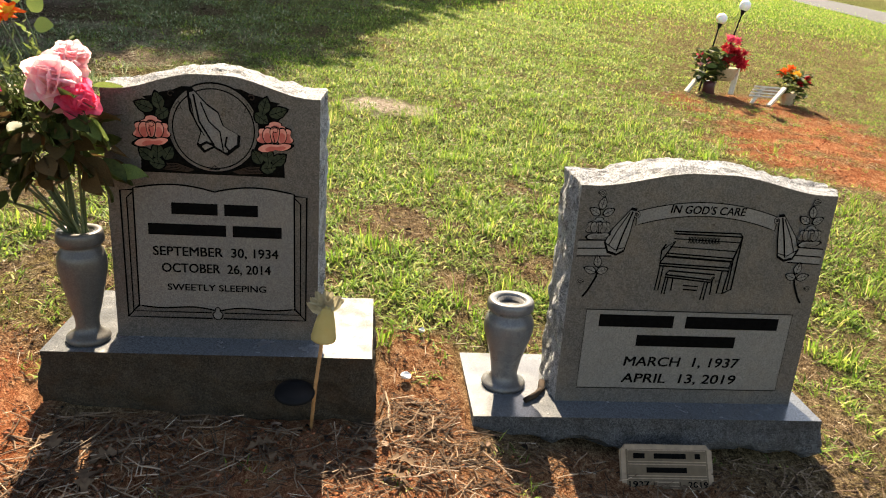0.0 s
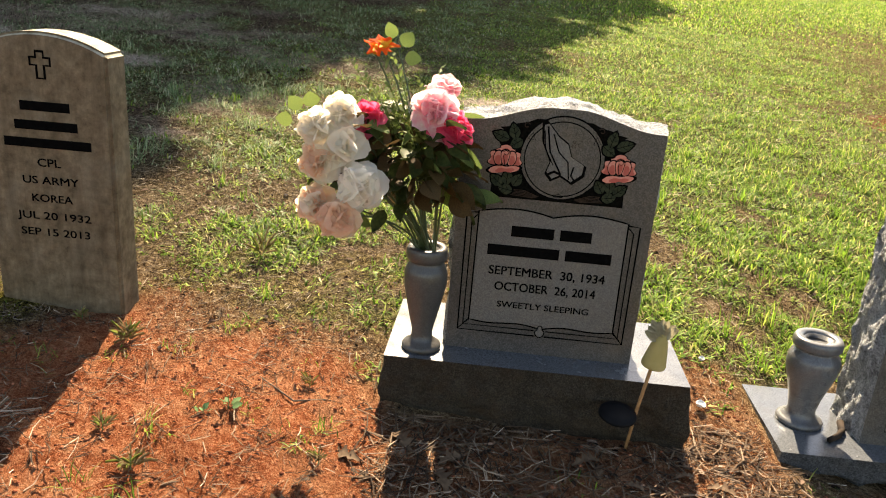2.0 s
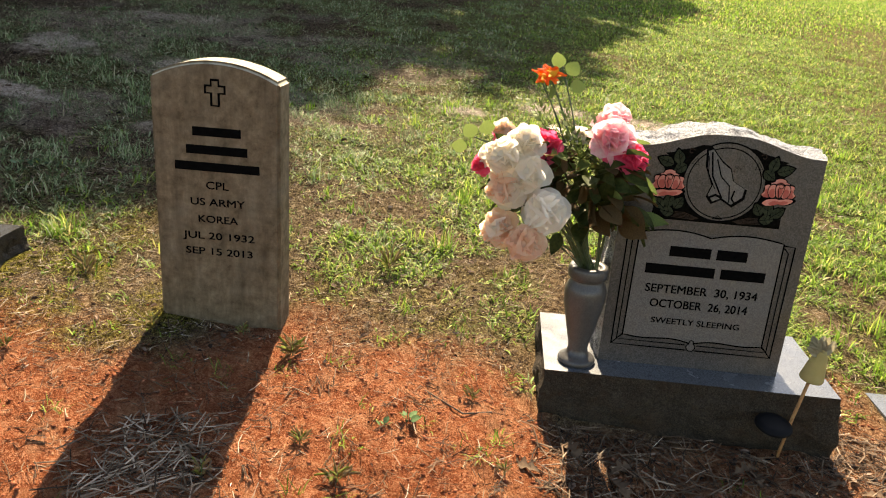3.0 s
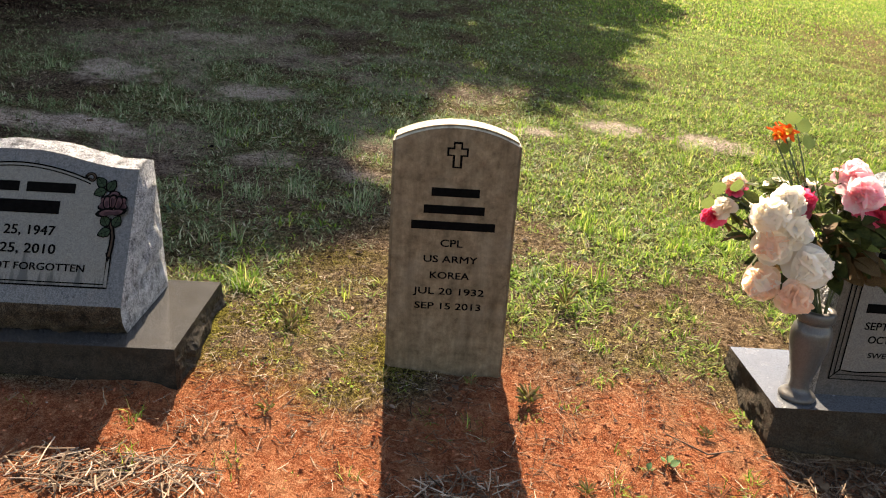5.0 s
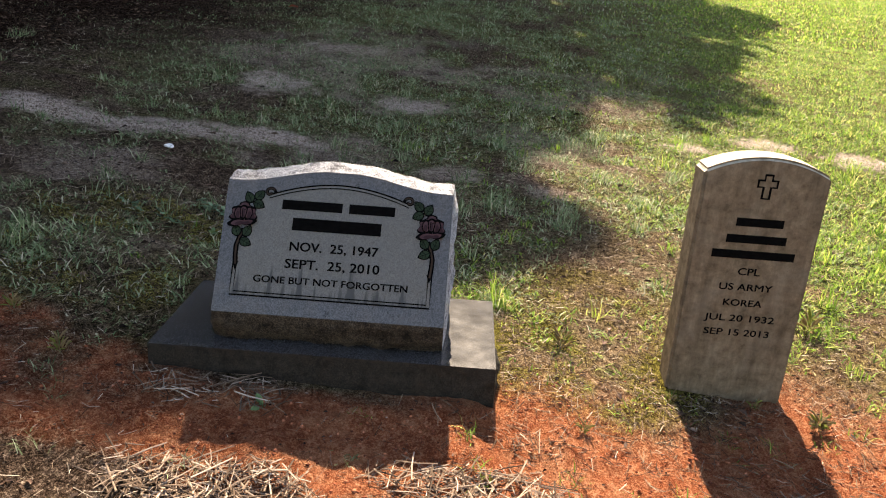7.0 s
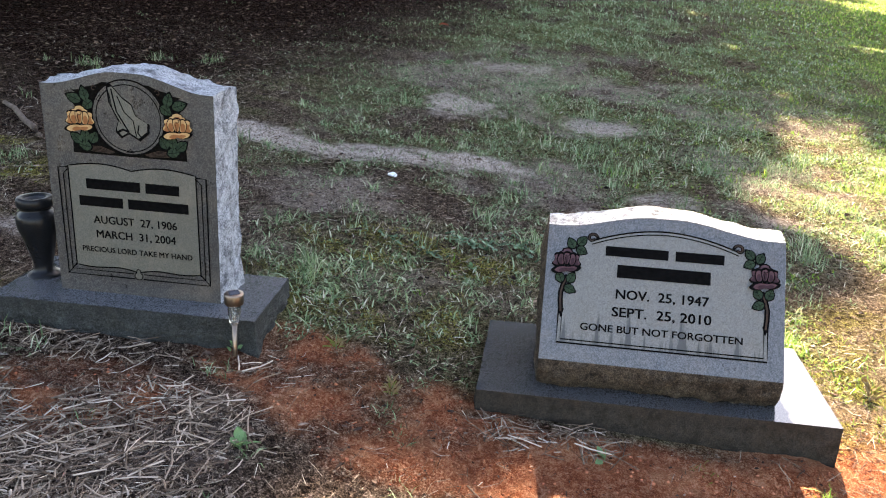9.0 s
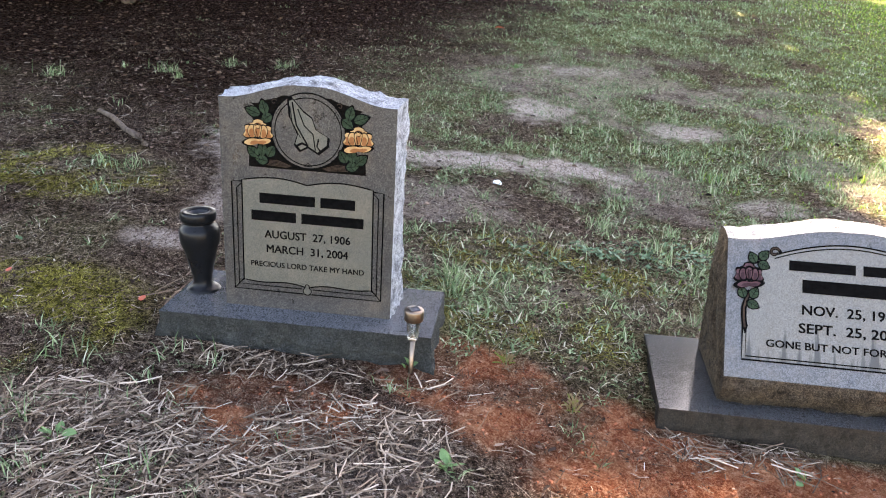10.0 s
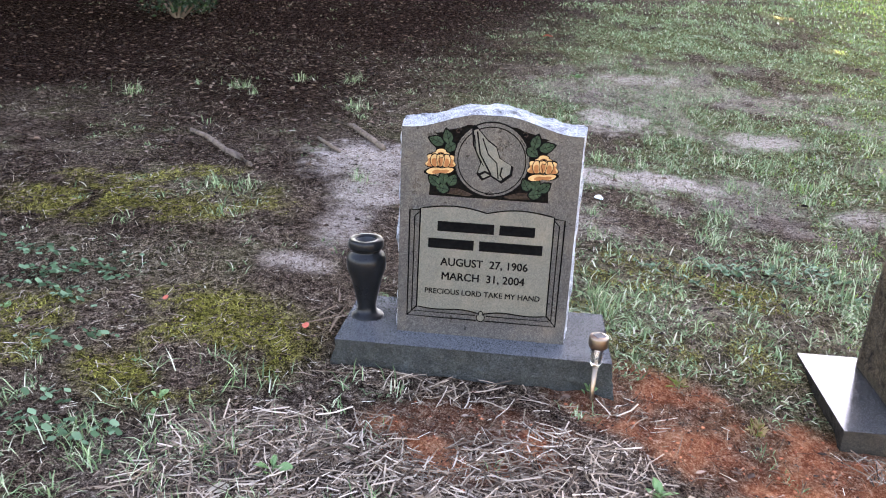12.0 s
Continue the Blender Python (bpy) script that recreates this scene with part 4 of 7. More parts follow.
def slant_stone():
    stone = empty("gravestone", pose(-2.784, 1.655, 0.731), "blue-grey granite slant marker with burgundy roses on a wide base", "gravestone", "row of gravestones")
    part("base", base_mesh("base", -0.452, 0.442, -0.075, 0.357, 0.20, SLAB_BROWN, DARK_BASE, 0.012, True), None, stone, "wide sawn granite base")
    # the wedge, turned so that its polished face is y = 0 of the die
    tilt, half = 32.0, 0.301
    die = part("die", slant_mesh(half, tilt), None, stone, "slanted polished face on a rock-pitched foot")
    o = 0.0012
    turned = Matrix.Translation((0, 0, 0.124)) @ Matrix.Rotation(radians(-tilt), 4, "X")

    def put(ob):
        ob.matrix_basis = turned
        return ob

    arch = [(0.20 - 0.40 * i / 30, 0.268 + 0.039 * (1 - abs(2 * i / 30 - 1) ** 1.9)) for i in range(31)]
    inner = [(-0.260, -0.004), (0.260, -0.004), (0.260, 0.100), (0.226, 0.150), (0.226, 0.245)] + arch + [(-0.226, 0.245), (-0.226, 0.150), (-0.260, 0.100)]
    put(part("panel", flat_shape(inner, o), PALE_STAINED, die, "frosted inscription panel with water stains"))
    for k, w in ((0.0, 0.0040), (0.009, 0.0030)):
        put(part("panel_line", line_shape([(-0.260 + k, 0.078), (-0.260 + k, -0.004 + k), (0.260 - k, -0.004 + k), (0.260 - k, 0.078)], w, o + 0.0008), BLACK, die))
        put(part("panel_line", line_shape([(x * 0.93, z + 0.001 - k) for x, z in arch], w, o + 0.0008), BLACK, die))
    bars_at = ((0.160, 0.122), 0.018, 0, 0.2455, 0.026), ((0.235,), 0, 0, 0.194, 0.034)
    before = set(die.children)
    for row in bars_at:
        bars(*row, o + 0.001, die)
    for words, z, w, h in (("NOV.  25, 1947", 0.134, 0.232, 0.024), ("SEPT.  25, 2010", 0.0875, 0.247, 0.024), ("GONE BUT NOT FORGOTTEN", 0.0425, 0.402, 0.018)):
        lettering(words, -0.001, z, w, h, o + 0.001, die)
    for s in (-1, 1):
        stalk = [(s * 0.2545, 0.076), (s * 0.2575, 0.104), (s * 0.258, 0.126), (s * 0.252, 0.150), (s * 0.243, 0.172)]
        part("stem_outline", line_shape(stalk, 0.0135, o + 0.0010), BLACK, die)
        part("stem_line", line_shape(stalk, 0.0048, o + 0.0013), SCROLL_PAINT, die)
        part("stem_outline", flat_shape([(s * 0.246, 0.084), (s * 0.254, 0.060), (s * 0.262, 0.084)], o + 0.0012), BLACK, die)
        for x, z, long, turn in ((0.239, 0.258, 0.037, 62), (0.212, 0.266, 0.037, 132), (0.212, 0.240, 0.036, 205), (0.263, 0.166, 0.037, 68), (0.234, 0.166, 0.037, 118), (0.236, 0.136, 0.038, 205)):
            leaf_motif(s * x, z, long, 0.029, turn if s > 0 else 180 - turn, LEAF_PAINT, die, o + 0.0014)
        rose(s * 0.249, 0.208, 0.074, 0.070, ROSE_DARK, ROSE_DARK_2, die, o + 0.0026, 0.72)
        curl(s * 0.186, 0.276, 0.014, -s, SCROLL_PAINT, die, o + 0.0012)
    for ob in set(die.children) - before:
        put(ob)


def slant_mesh(half, tilt):
    """A wedge: foot rock, slanted face with a swelling top, rough top, ends and back. Its foot stands on z = 0."""
    c, s = math.cos(radians(tilt)), math.sin(radians(tilt))
    cols = 96
    def face_at(x, v):
        return (x, v * s, 0.124 + v * c)
    rows = []
    xs = [-half + 2 * half * i / cols for i in range(cols + 1)]
    def top_v(x):
        return 0.306 + 0.038 * float(1 - smooth(0.1, 0.9, abs(x) / half))
    def jag(p, k):
        return rough_noise(p, 15) * k
    verts, faces, mats = [], [], []
    profile = []
    # front foot: 6 rows from the ground to the face's lower edge
    for i in range(7):
        f = i / 6
        profile.append(lambda x, f=f: (x, 0.0 - 0.0265 * f + (0 if f in (1.0,) else -0.010 * math.sin(math.pi * f) - (0.030 * abs(jag((x, 0.3, f * 0.1), 1)) + 0.010 * rough_noise((x, 0.7, f * 0.16), 38)) * (1 - 0.7 * f)), 0.0816 * f))
    profile.append(lambda x: face_at(x, top_v(x)))
    for i in range(1, 6):
        f = i / 5
        profile.append(lambda x, f=f: (x, top_v(x) * s + 0.105 * f, 0.124 + top_v(x) * c + 0.012 * math.sin(math.pi * f) + jag((x, f * 0.1, 5), 0.008) * (f > 0)))
    for i in range(1, 7):
        f = i / 6
        profile.append(lambda x, f=f: (x, top_v(0.9 * half) * s + 0.105 + 0.045 * f + jag((x, 2, f), 0.008), (0.124 + top_v(x) * c) * (1 - f)))
    n = len(profile)
    for p in profile:
        for x in xs:
            verts.append(p(x))
    w = cols + 1
    for r in range(n - 1):
        for i in range(cols):
            faces.append((r * w + i, r * w + i + 1, (r + 1) * w + i + 1, (r + 1) * w + i))
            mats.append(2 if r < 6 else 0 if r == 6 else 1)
    # ends: rings shrink to a middle line with a rough swell
    for side, col in ((-1, 0), (1, cols)):
        ring = [verts[r * w + col] for r in range(n)]
        mid = Vector((side * half, 0.15, 0.14))
        prev = [r * w + col for r in range(n)]
        for k in range(1, 9):
            f = k / 8
            now = []
            for p in ring:
                q = Vector(p).lerp(mid, f)
                q.x = side * (half + 0.010 * min(1, 4 * f) + (0.016 * rough_noise((q.y, q.z, side * 2), 16) + 0.006 * rough_noise((q.y, q.z, side * 5), 45)) * min(1, 3 * f))
                now.append(len(verts))
                verts.append(tuple(q))
            for a in range(n):
                e = (a + 1) % n
                quad = (prev[a], prev[e], now[e], now[a])
                faces.append(quad if side < 0 else quad[::-1])
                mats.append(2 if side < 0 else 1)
            prev = now
    me = mesh_of("die", verts, faces, (BLUE, ROUGH, ROUGH_BROWN))
    me.polygons.foreach_set("material_index", mats)
    return me


slant_stone()


# ---- vases ----
VASE_GREY = granite("mottled_grey_marble", (0.040, 0.037, 0.035), (0.056, 0.052, 0.049), (0.088, 0.083, 0.078), 0.34, stain=(0.030, 0.021, 0.014), stained=0.6)
VASE_DARK = granite("dark_grey_marble", (0.003, 0.003, 0.0032), (0.0045, 0.0046, 0.005), (0.009, 0.0092, 0.010), 0.30, stain=(0.007, 0.007, 0.007))
VASE_DARK.node_tree.nodes["Principled BSDF"].inputs["Specular IOR Level"].default_value = 0.14
VASE_PALE = granite("pale_mottled_marble", (0.062, 0.063, 0.065), (0.094, 0.095, 0.098), (0.140, 0.141, 0.145), 0.28, stain=(0.055, 0.036, 0.022), stained=0.7)
# near black, so that the opening's shade is in the liner's colour
HOLE = plain("shaded_vase_liner", (0.006, 0.006, 0.006), (0.016, 0.015, 0.014), 0.5, 40)


def vase(m, label, profile, mat, liner=None):
    thing = empty("vase", m, label, "vase", "grave vases")
    body = part("body", lathe(profile), mat, thing, flat=False)
    rim_r, rim_z = profile[-4]
    ring = lathe([(rim_r * 0.60, rim_z - 0.05), (rim_r * 0.63, rim_z - 0.006), (rim_r * 0.59, rim_z - 0.005), (rim_r * 0.56, rim_z - 0.052)])
    part("liner", ring, liner or HOLE, thing, "rim of the inner liner", flat=False)
    if liner:
        part("insert", lathe([(rim_r * 0.10, rim_z - 0.024), (rim_r * 0.50, rim_z - 0.022), (rim_r * 0.57, rim_z - 0.016), (rim_r * 0.20, rim_z - 0.020)], 32), liner, thing, "grey insert sunk below the rim", flat=False)
    return thing


def urn(h, r, waist=0.54, belly=1.0, deep=0.07):
    rows = ((0.88, 0.0), (0.93, 0.012), (0.94, 0.034), (0.90, 0.050), (0.80, 0.064), (0.66, 0.082), (waist * 1.08, 0.105), (waist, 0.14), (waist, 0.175), (waist * 1.05, 0.215), (0.66, 0.32), (0.78, 0.43), (0.89, 0.53), (0.97 * belly, 0.63), (belly, 0.70), (0.99 * belly, 0.76), (0.92 * belly, 0.81), (0.82, 0.845), (0.79, 0.862), (0.80, 0.875), (0.91, 0.885), (0.955, 0.90), (0.97, 0.925), (0.97, 0.955), (0.945, 0.982), (0.90, 1.0), (0.62, 0.998), (0.57, 0.97), (0.52, 0.75))
    return [(k * r, z * h) for k, z in rows]


vase(pose(-0.727, 1.700, 0.617), "mottled grey marble vase on the base, holding artificial flowers", urn(0.258, 0.050, 0.50, 1.02), VASE_GREY)
vase(pose(0.246, 1.800, 0.462), "empty mottled grey marble vase standing on the base", urn(0.236, 0.0600, 0.56, 1.04), VASE_PALE, VASE_PALE)
vase(pose(-4.492, 1.708, 0.872), "empty dark grey stone vase standing on the base", urn(0.236, 0.0495, 0.52, 1.10), VASE_DARK)


# ---- artificial bouquet ----
def petal_mesh(name, long, wide, cup, curl, mat, ruffle=0.0, point=0.0, rows=6, cols=7):
    verts, faces = [], []
    for i in range(rows):
        v = i / (rows - 1)
        w = wide * (0.30 + 0.70 * math.sin(math.pi * min(1, (v * 0.80 + 0.12)))) * (1 - point * max(0, v - 0.6) / 0.4)
        for j in range(cols):
            u = 2 * j / (cols - 1) - 1
            x = u * w / 2
            y = cup * (u * u) * w - curl * long * max(0, v - 0.45) ** 2 * 2.2 + ruffle * math.sin(u * 7 + v * 5) * v
            z = long * (v - 0.10 * u * u * v)
            verts.append((x, -y, z))
    for i in range(rows - 1):
        for j in range(cols - 1):
            a = i * cols + j
            faces.append((a, a + 1, a + cols + 1, a + cols))
    me = mesh_of(name, verts, faces, (mat,), flat=False)
    return me


CREAM = plain("cream_silk", (0.90, 0.82, 0.68), (0.94, 0.90, 0.82), 0.75, 2.0, through_light=0.68)
WHITE_SILK = plain("white_silk", (0.92, 0.85, 0.74), (0.95, 0.91, 0.84), 0.75, 2.0, through_light=0.68)
PEACH = plain("peach_silk", (0.88, 0.60, 0.42), (0.92, 0.78, 0.64), 0.75, 2.0, through_light=0.68)
PINK = plain("pink_silk", (0.92, 0.36, 0.46), (0.96, 0.86, 0.80), 0.75, 2.4, through_light=0.66)
HOT = plain("hot_pink_silk", (0.82, 0.05, 0.15), (0.90, 0.20, 0.32), 0.75, 2.0, through_light=0.58)
RED = plain("red_silk", (0.30, 0.006, 0.014), (0.46, 0.018, 0.034), 0.75, 25, through_light=0.35)
ORANGE = plain("orange_silk", (0.82, 0.03, 0.012), (0.88, 0.20, 0.02), 0.7, 60, through_light=0.4)
YELLOW = plain("yellow_silk", (0.80, 0.30, 0.02), (0.86, 0.50, 0.05), 0.7, 40, through_light=0.4)
SILK_LEAF = plain("silk_leaf", (0.022, 0.034, 0.010), (0.070, 0.080, 0.022), 0.55, 6, through_light=0.3)
SILK_LEAF_2 = plain("pale_silk_leaf", (0.085, 0.125, 0.035), (0.17, 0.22, 0.065), 0.6, 30, through_light=0.4)
BRONZE_LEAF = plain("bronze_silk_leaf", (0.055, 0.032, 0.014), (0.12, 0.075, 0.03), 0.6, 30, through_light=0.3)
STEM = plain("plastic_stem", (0.03, 0.05, 0.018), (0.065, 0.085, 0.03), 0.5, 60)

rnd = random.Random(7)
PETALS = {}


def petal_for(mat, kind):
    key = (mat.name, kind)
    if key not in PETALS:
        shapes = {"in": (0.95, 1.15, 0.50, -0.35, 0.015, 0), "mid": (1.05, 1.50, 0.34, 0.30, 0.035, 0), "out": (1.12, 1.65, 0.18, 0.80, 0.05, 0), "lily": (1.25, 0.80, 0.25, 0.7, 0.03, 0.55), "ray": (1.2, 0.34, 0.1, 0.25, 0.0, 0.5)}
        PETALS[key] = petal_mesh("petal", shapes[kind][0], shapes[kind][1], shapes[kind][2], shapes[kind][3], mat, shapes[kind][4], shapes[kind][5])
    return PETALS[key]


def aim(at, way, size, spin=0.0):
    q = Vector(way).normalized().to_track_quat("Z", "Y").to_matrix().to_4x4()
    return Matrix.Translation(at) @ q @ Matrix.Rotation(spin, 4, "Z") @ Matrix.Scale(size, 4)


def ring_petals(bloom, mat, kind, count, tilt, size, base_r, drop=0.0):
    for i in range(count):
        a = 2 * math.pi * (i + rnd.uniform(-0.18, 0.18)) / count + rnd.random() * 0.3
        m = Matrix.Rotation(a, 4, "Z") @ Matrix.Translation((0, -base_r, drop)) @ Matrix.Rotation(radians(tilt + rnd.uniform(-9, 9)), 4, "X") @ Matrix.Rotation(radians(rnd.uniform(-12, 12)), 4, "Y") @ Matrix.Scale(size * rnd.uniform(0.88, 1.12), 4)
        ob = new("petal", petal_for(mat, kind))
        ob.parent = bloom
        ob.matrix_basis = m


def core_mesh(mat):
    bm = bmesh.new()
    bmesh.ops.create_icosphere(bm, subdivisions=2, radius=0.30)
    for v in bm.verts:
        v.co.z = v.co.z * 1.2 + 0.25
        v.co += 0.03 * noise.noise_vector(v.co * 5)
    me = bpy.data.meshes.new("bloom")
    bm.to_mesh(me)
    bm.free()
    me.materials.append(mat)
    me.shade_smooth()
    return me


CORES = {}


def rose_bloom(parent, at, way, r, mat, inner=None, label="silk rose", full=True):
    inner = inner or mat
    if inner.name not in CORES:
        CORES[inner.name] = core_mesh(inner)
    bloom = part("rose_bloom", CORES[inner.name], None, parent, label, m=aim(at, way, r, rnd.random() * 6))
    ring_petals(bloom, inner, "in", 3, 12, 0.62, 0.06)
    ring_petals(bloom, inner, "in", 4, -6, 0.74, 0.13)
    ring_petals(bloom, inner, "mid", 4, -24, 0.80, 0.18)
    ring_petals(bloom, mat, "mid", 5, -46, 0.86, 0.22, -0.03)
    if full:
        ring_petals(bloom, mat, "out", 5, -72, 0.88, 0.22, -0.08)
    return bloom


def lily_bloom(parent, at, way, r, mat):
    if mat.name not in CORES:
        CORES[mat.name] = core_mesh(mat)
    if YELLOW.name not in CORES:
        CORES[YELLOW.name] = core_mesh(YELLOW)
    bloom = part("lily_bloom", CORES[YELLOW.name], None, parent, "orange-red silk lily", m=aim(at, way, r, rnd.random()))
    ring_petals(bloom, mat, "lily", 6, -38, 0.85, 0.05)
    ring_petals(bloom, YELLOW, "lily", 5, -22, 0.6, 0.04)
    return bloom


def daisy_bloom(parent, at, way, r, mat, label):
    if mat.name not in CORES:
        CORES[mat.name] = core_mesh(mat)
    bloom = part("flower_head", CORES[mat.name], None, parent, label, m=aim(at, way, r, rnd.random()))
    ring_petals(bloom, mat, "ray", 9, -62, 0.9, 0.15)
    ring_petals(bloom, mat, "ray", 8, -35, 0.75, 0.1)
    return bloom


def leaf_mesh(name, mat, round_=0.0):
    verts, faces = [], []
    rows = 7
    for i in range(rows):
        v = i / (rows - 1)
        w = (math.sin(math.pi * v**0.8) ** 0.8) * max(0.016, 0.26 + 0.24 * round_) + 0.001
        z = -0.28 * (v - 0.2) ** 2
        for u in (-1, 0, 1):
            verts.append((u * w, v, z + 0.09 * abs(u) * (1 - round_)))
    for i in range(rows - 1):
        for j in range(2):
            a = i * 3 + j
            faces.append((a, a + 1, a + 4, a + 3))
    return mesh_of(name, verts, faces, (mat,), flat=False)


LEAVES = {n: leaf_mesh("leaf", m, r) for n, m, r in (("dark", SILK_LEAF, 0), ("pale", SILK_LEAF_2, 1), ("bronze", BRONZE_LEAF, 0.2), ("mid", SILK_LEAF_2, 0))}


def leaf_part(parent, kind, at, way, size, spin):
    x = Vector(way).normalized()
    q = x.to_track_quat("Y", "Z").to_matrix().to_4x4()
    ob = new("leaf", LEAVES[kind])
    ob.parent = parent
    ob.matrix_basis = Matrix.Translation(at) @ q @ Matrix.Rotation(spin, 4, "Y") @ Matrix.Scale(size, 4)
    return ob


def tube(points, r0, r1, n=6):
    pts = [Vector(p) for p in points]
    bm = bmesh.new()
    rings = []
    for i, p in enumerate(pts):
        d = (pts[min(i + 1, len(pts) - 1)] - pts[max(i - 1, 0)]).normalized()
        a = d.orthogonal().normalized()
        b = d.cross(a)
        r = r0 + (r1 - r0) * i / (len(pts) - 1)
        rings.append([bm.verts.new(p + r * (a * math.cos(2 * math.pi * k / n) + b * math.sin(2 * math.pi * k / n))) for k in range(n)])
    for a, b in zip(rings, rings[1:]):
        for k in range(n):
            bm.faces.new((a[k], a[(k + 1) % n], b[(k + 1) % n], b[k]))
    bm.faces.new(rings[0][::-1])
    bm.faces.new(rings[-1])
    bmesh.ops.recalc_face_normals(bm, faces=bm.faces)
    return bm


def bend(a, b, sag, n=8):
    a, b = Vector(a), Vector(b)
    mid = a.lerp(b, 0.45) + Vector(sag)
    return [a.lerp(mid, t).lerp(mid.lerp(b, t), t) for t in (i / (n - 1) for i in range(n))]


def bouquet():
    root = Vector((-0.727, 1.700, 0.870))
    thing = empty("bouquet", Matrix.Translation(root), "artificial bouquet of pink, cream and orange silk flowers in the vase", "flowers")
    heart = Vector((-0.80, 1.70, 1.02))

    def loc(p):
        return Vector(p) - root

    blooms = [
        ((-0.728, 1.640, 1.190), 0.058, PINK, PINK), ((-0.718, 1.700, 1.222), 0.046, PINK, PINK), ((-0.680, 1.625, 1.155), 0.040, HOT, HOT), ((-0.700, 1.655, 1.165), 0.046, HOT, PINK),
        ((-0.955, 1.575, 1.150), 0.050, CREAM, CREAM), ((-0.912, 1.600, 1.178), 0.046, CREAM, CREAM), ((-0.950, 1.560, 1.085), 0.050, CREAM, PEACH), ((-0.905, 1.570, 1.115), 0.050, CREAM, CREAM),
        ((-0.862, 1.535, 1.045), 0.054, WHITE_SILK, WHITE_SILK), ((-0.900, 1.505, 0.985), 0.046, PEACH, PEACH), ((-0.955, 1.555, 0.995), 0.045, PEACH, CREAM),
        ((-0.868, 1.640, 1.165), 0.044, HOT, HOT), ((-0.955, 1.800, 1.150), 0.034, HOT, HOT), ((-1.000, 1.800, 1.080), 0.034, HOT, HOT), ((-0.985, 1.770, 1.110), 0.034, CREAM, CREAM), ((-0.965, 1.790, 1.170), 0.030, PEACH, CREAM),
        ((-0.840, 1.820, 1.150), 0.038, WHITE_SILK, WHITE_SILK), ((-0.775, 1.780, 1.165), 0.036, WHITE_SILK, WHITE_SILK), ((-0.925, 1.700, 1.130), 0.034, WHITE_SILK, WHITE_SILK),
    ]
    for at, r, outer, inner in blooms:
        p = Vector(at)
        way = (p - heart).normalized() * 0.8 + Vector((0, -0.45, 0.25))
        rose_bloom(thing, loc(p), way, r * 1.14, outer, inner, outer.name.replace("_", " ") + " rose")
        part("stem", tube(bend(loc(root + Vector((rnd.uniform(-0.02, 0.02), rnd.uniform(-0.02, 0.02), -0.01))), loc(p - way.normalized() * r * 0.3), (0.0, 0.01, 0.06)), 0.0028, 0.002), STEM, thing)
        for k in range(3):
            side = Vector((rnd.uniform(-1, 1), rnd.uniform(-0.6, 1), rnd.uniform(-0.7, 0.4))).normalized()
            kind = rnd.choice(("dark", "dark", "bronze", "mid"))
            leaf_part(thing, kind, loc(p - way.normalized() * r * 0.8), side, rnd.uniform(0.045, 0.07), rnd.uniform(-1, 1))
    for at in ((-0.884, 1.800, 1.292), (-0.862, 1.795, 1.300)):
        lily_bloom(thing, loc(at), (rnd.uniform(-0.5, 0.3), -0.5, 0.7), 0.036, ORANGE)
        part("stem", tube(bend(loc(root), loc(at), (0.01, 0.03, 0.08)), 0.003, 0.002), STEM, thing)
    for at, way in (((-0.845, 1.800, 1.325), (-0.2, 0, 1)), ((-0.822, 1.805, 1.310), (0.6, 0.1, 1)), ((-0.815, 1.795, 1.285), (1, 0, 0.1)), ((-0.860, 1.800, 1.255), (0.2, -0.4, 0.9)), ((-1.030, 1.700, 1.165), (-0.6, 0, 0.8)), ((-1.045, 1.695, 1.140), (-1, 0, 0.2)), ((-1.000, 1.690, 1.175), (-0.2, -0.2, 1))):
        leaf_part(thing, "pale", loc(at), way, 0.038, 1.25 + rnd.uniform(-0.3, 0.3))
    part("stem", tube(bend(loc(root), loc((-0.840, 1.800, 1.33)), (0.0, 0.03, 0.10)), 0.003, 0.0015), STEM, thing)
    part("stem", tube(bend(loc(root), loc((-1.030, 1.700, 1.165)), (0.0, 0.0, 0.12)), 0.003, 0.0015), STEM, thing)
    # the leafy heart and the skirt of leaves
    for k in range(96):
        a, r = rnd.uniform(0, 6.28), rnd.uniform(0.02, 0.13)
        z = rnd.uniform(1.03, 1.18)
        p = Vector((-0.80 + r * math.cos(a) * 1.2, 1.69 + r * math.sin(a), z))
        way = Vector((math.cos(a), math.sin(a), rnd.uniform(-0.55, 0.7)))
        leaf_part(thing, rnd.choice(("dark", "dark", "dark", "bronze", "mid")), loc(p), way, rnd.uniform(0.045, 0.08), rnd.uniform(-1.4, 1.4))
    for x, y, z, wx, wy, wz in ((-0.70, 1.62, 1.02, 0.8, -0.3, -0.6), (-0.66, 1.64, 1.05, 1, 0, -0.3), (-0.72, 1.60, 1.06, 0.3, -0.8, -0.4), (-0.86, 1.62, 0.98, -0.6, -0.4, -0.7), (-0.82, 1.60, 0.96, -0.2, -0.6, -0.8), (-0.90, 1.66, 1.00, -1, 0, -0.5), (-0.68, 1.68, 1.10, 1, 0.1, 0.1), (-0.95, 1.70, 1.04, -0.9, 0.2, -0.4)):
        leaf_part(thing, "bronze" if z > 1.03 else "dark", loc((x, y, z + 0.02)), (wx, wy, wz * 0.5), 0.060, rnd.uniform(-1.0, 1.0))
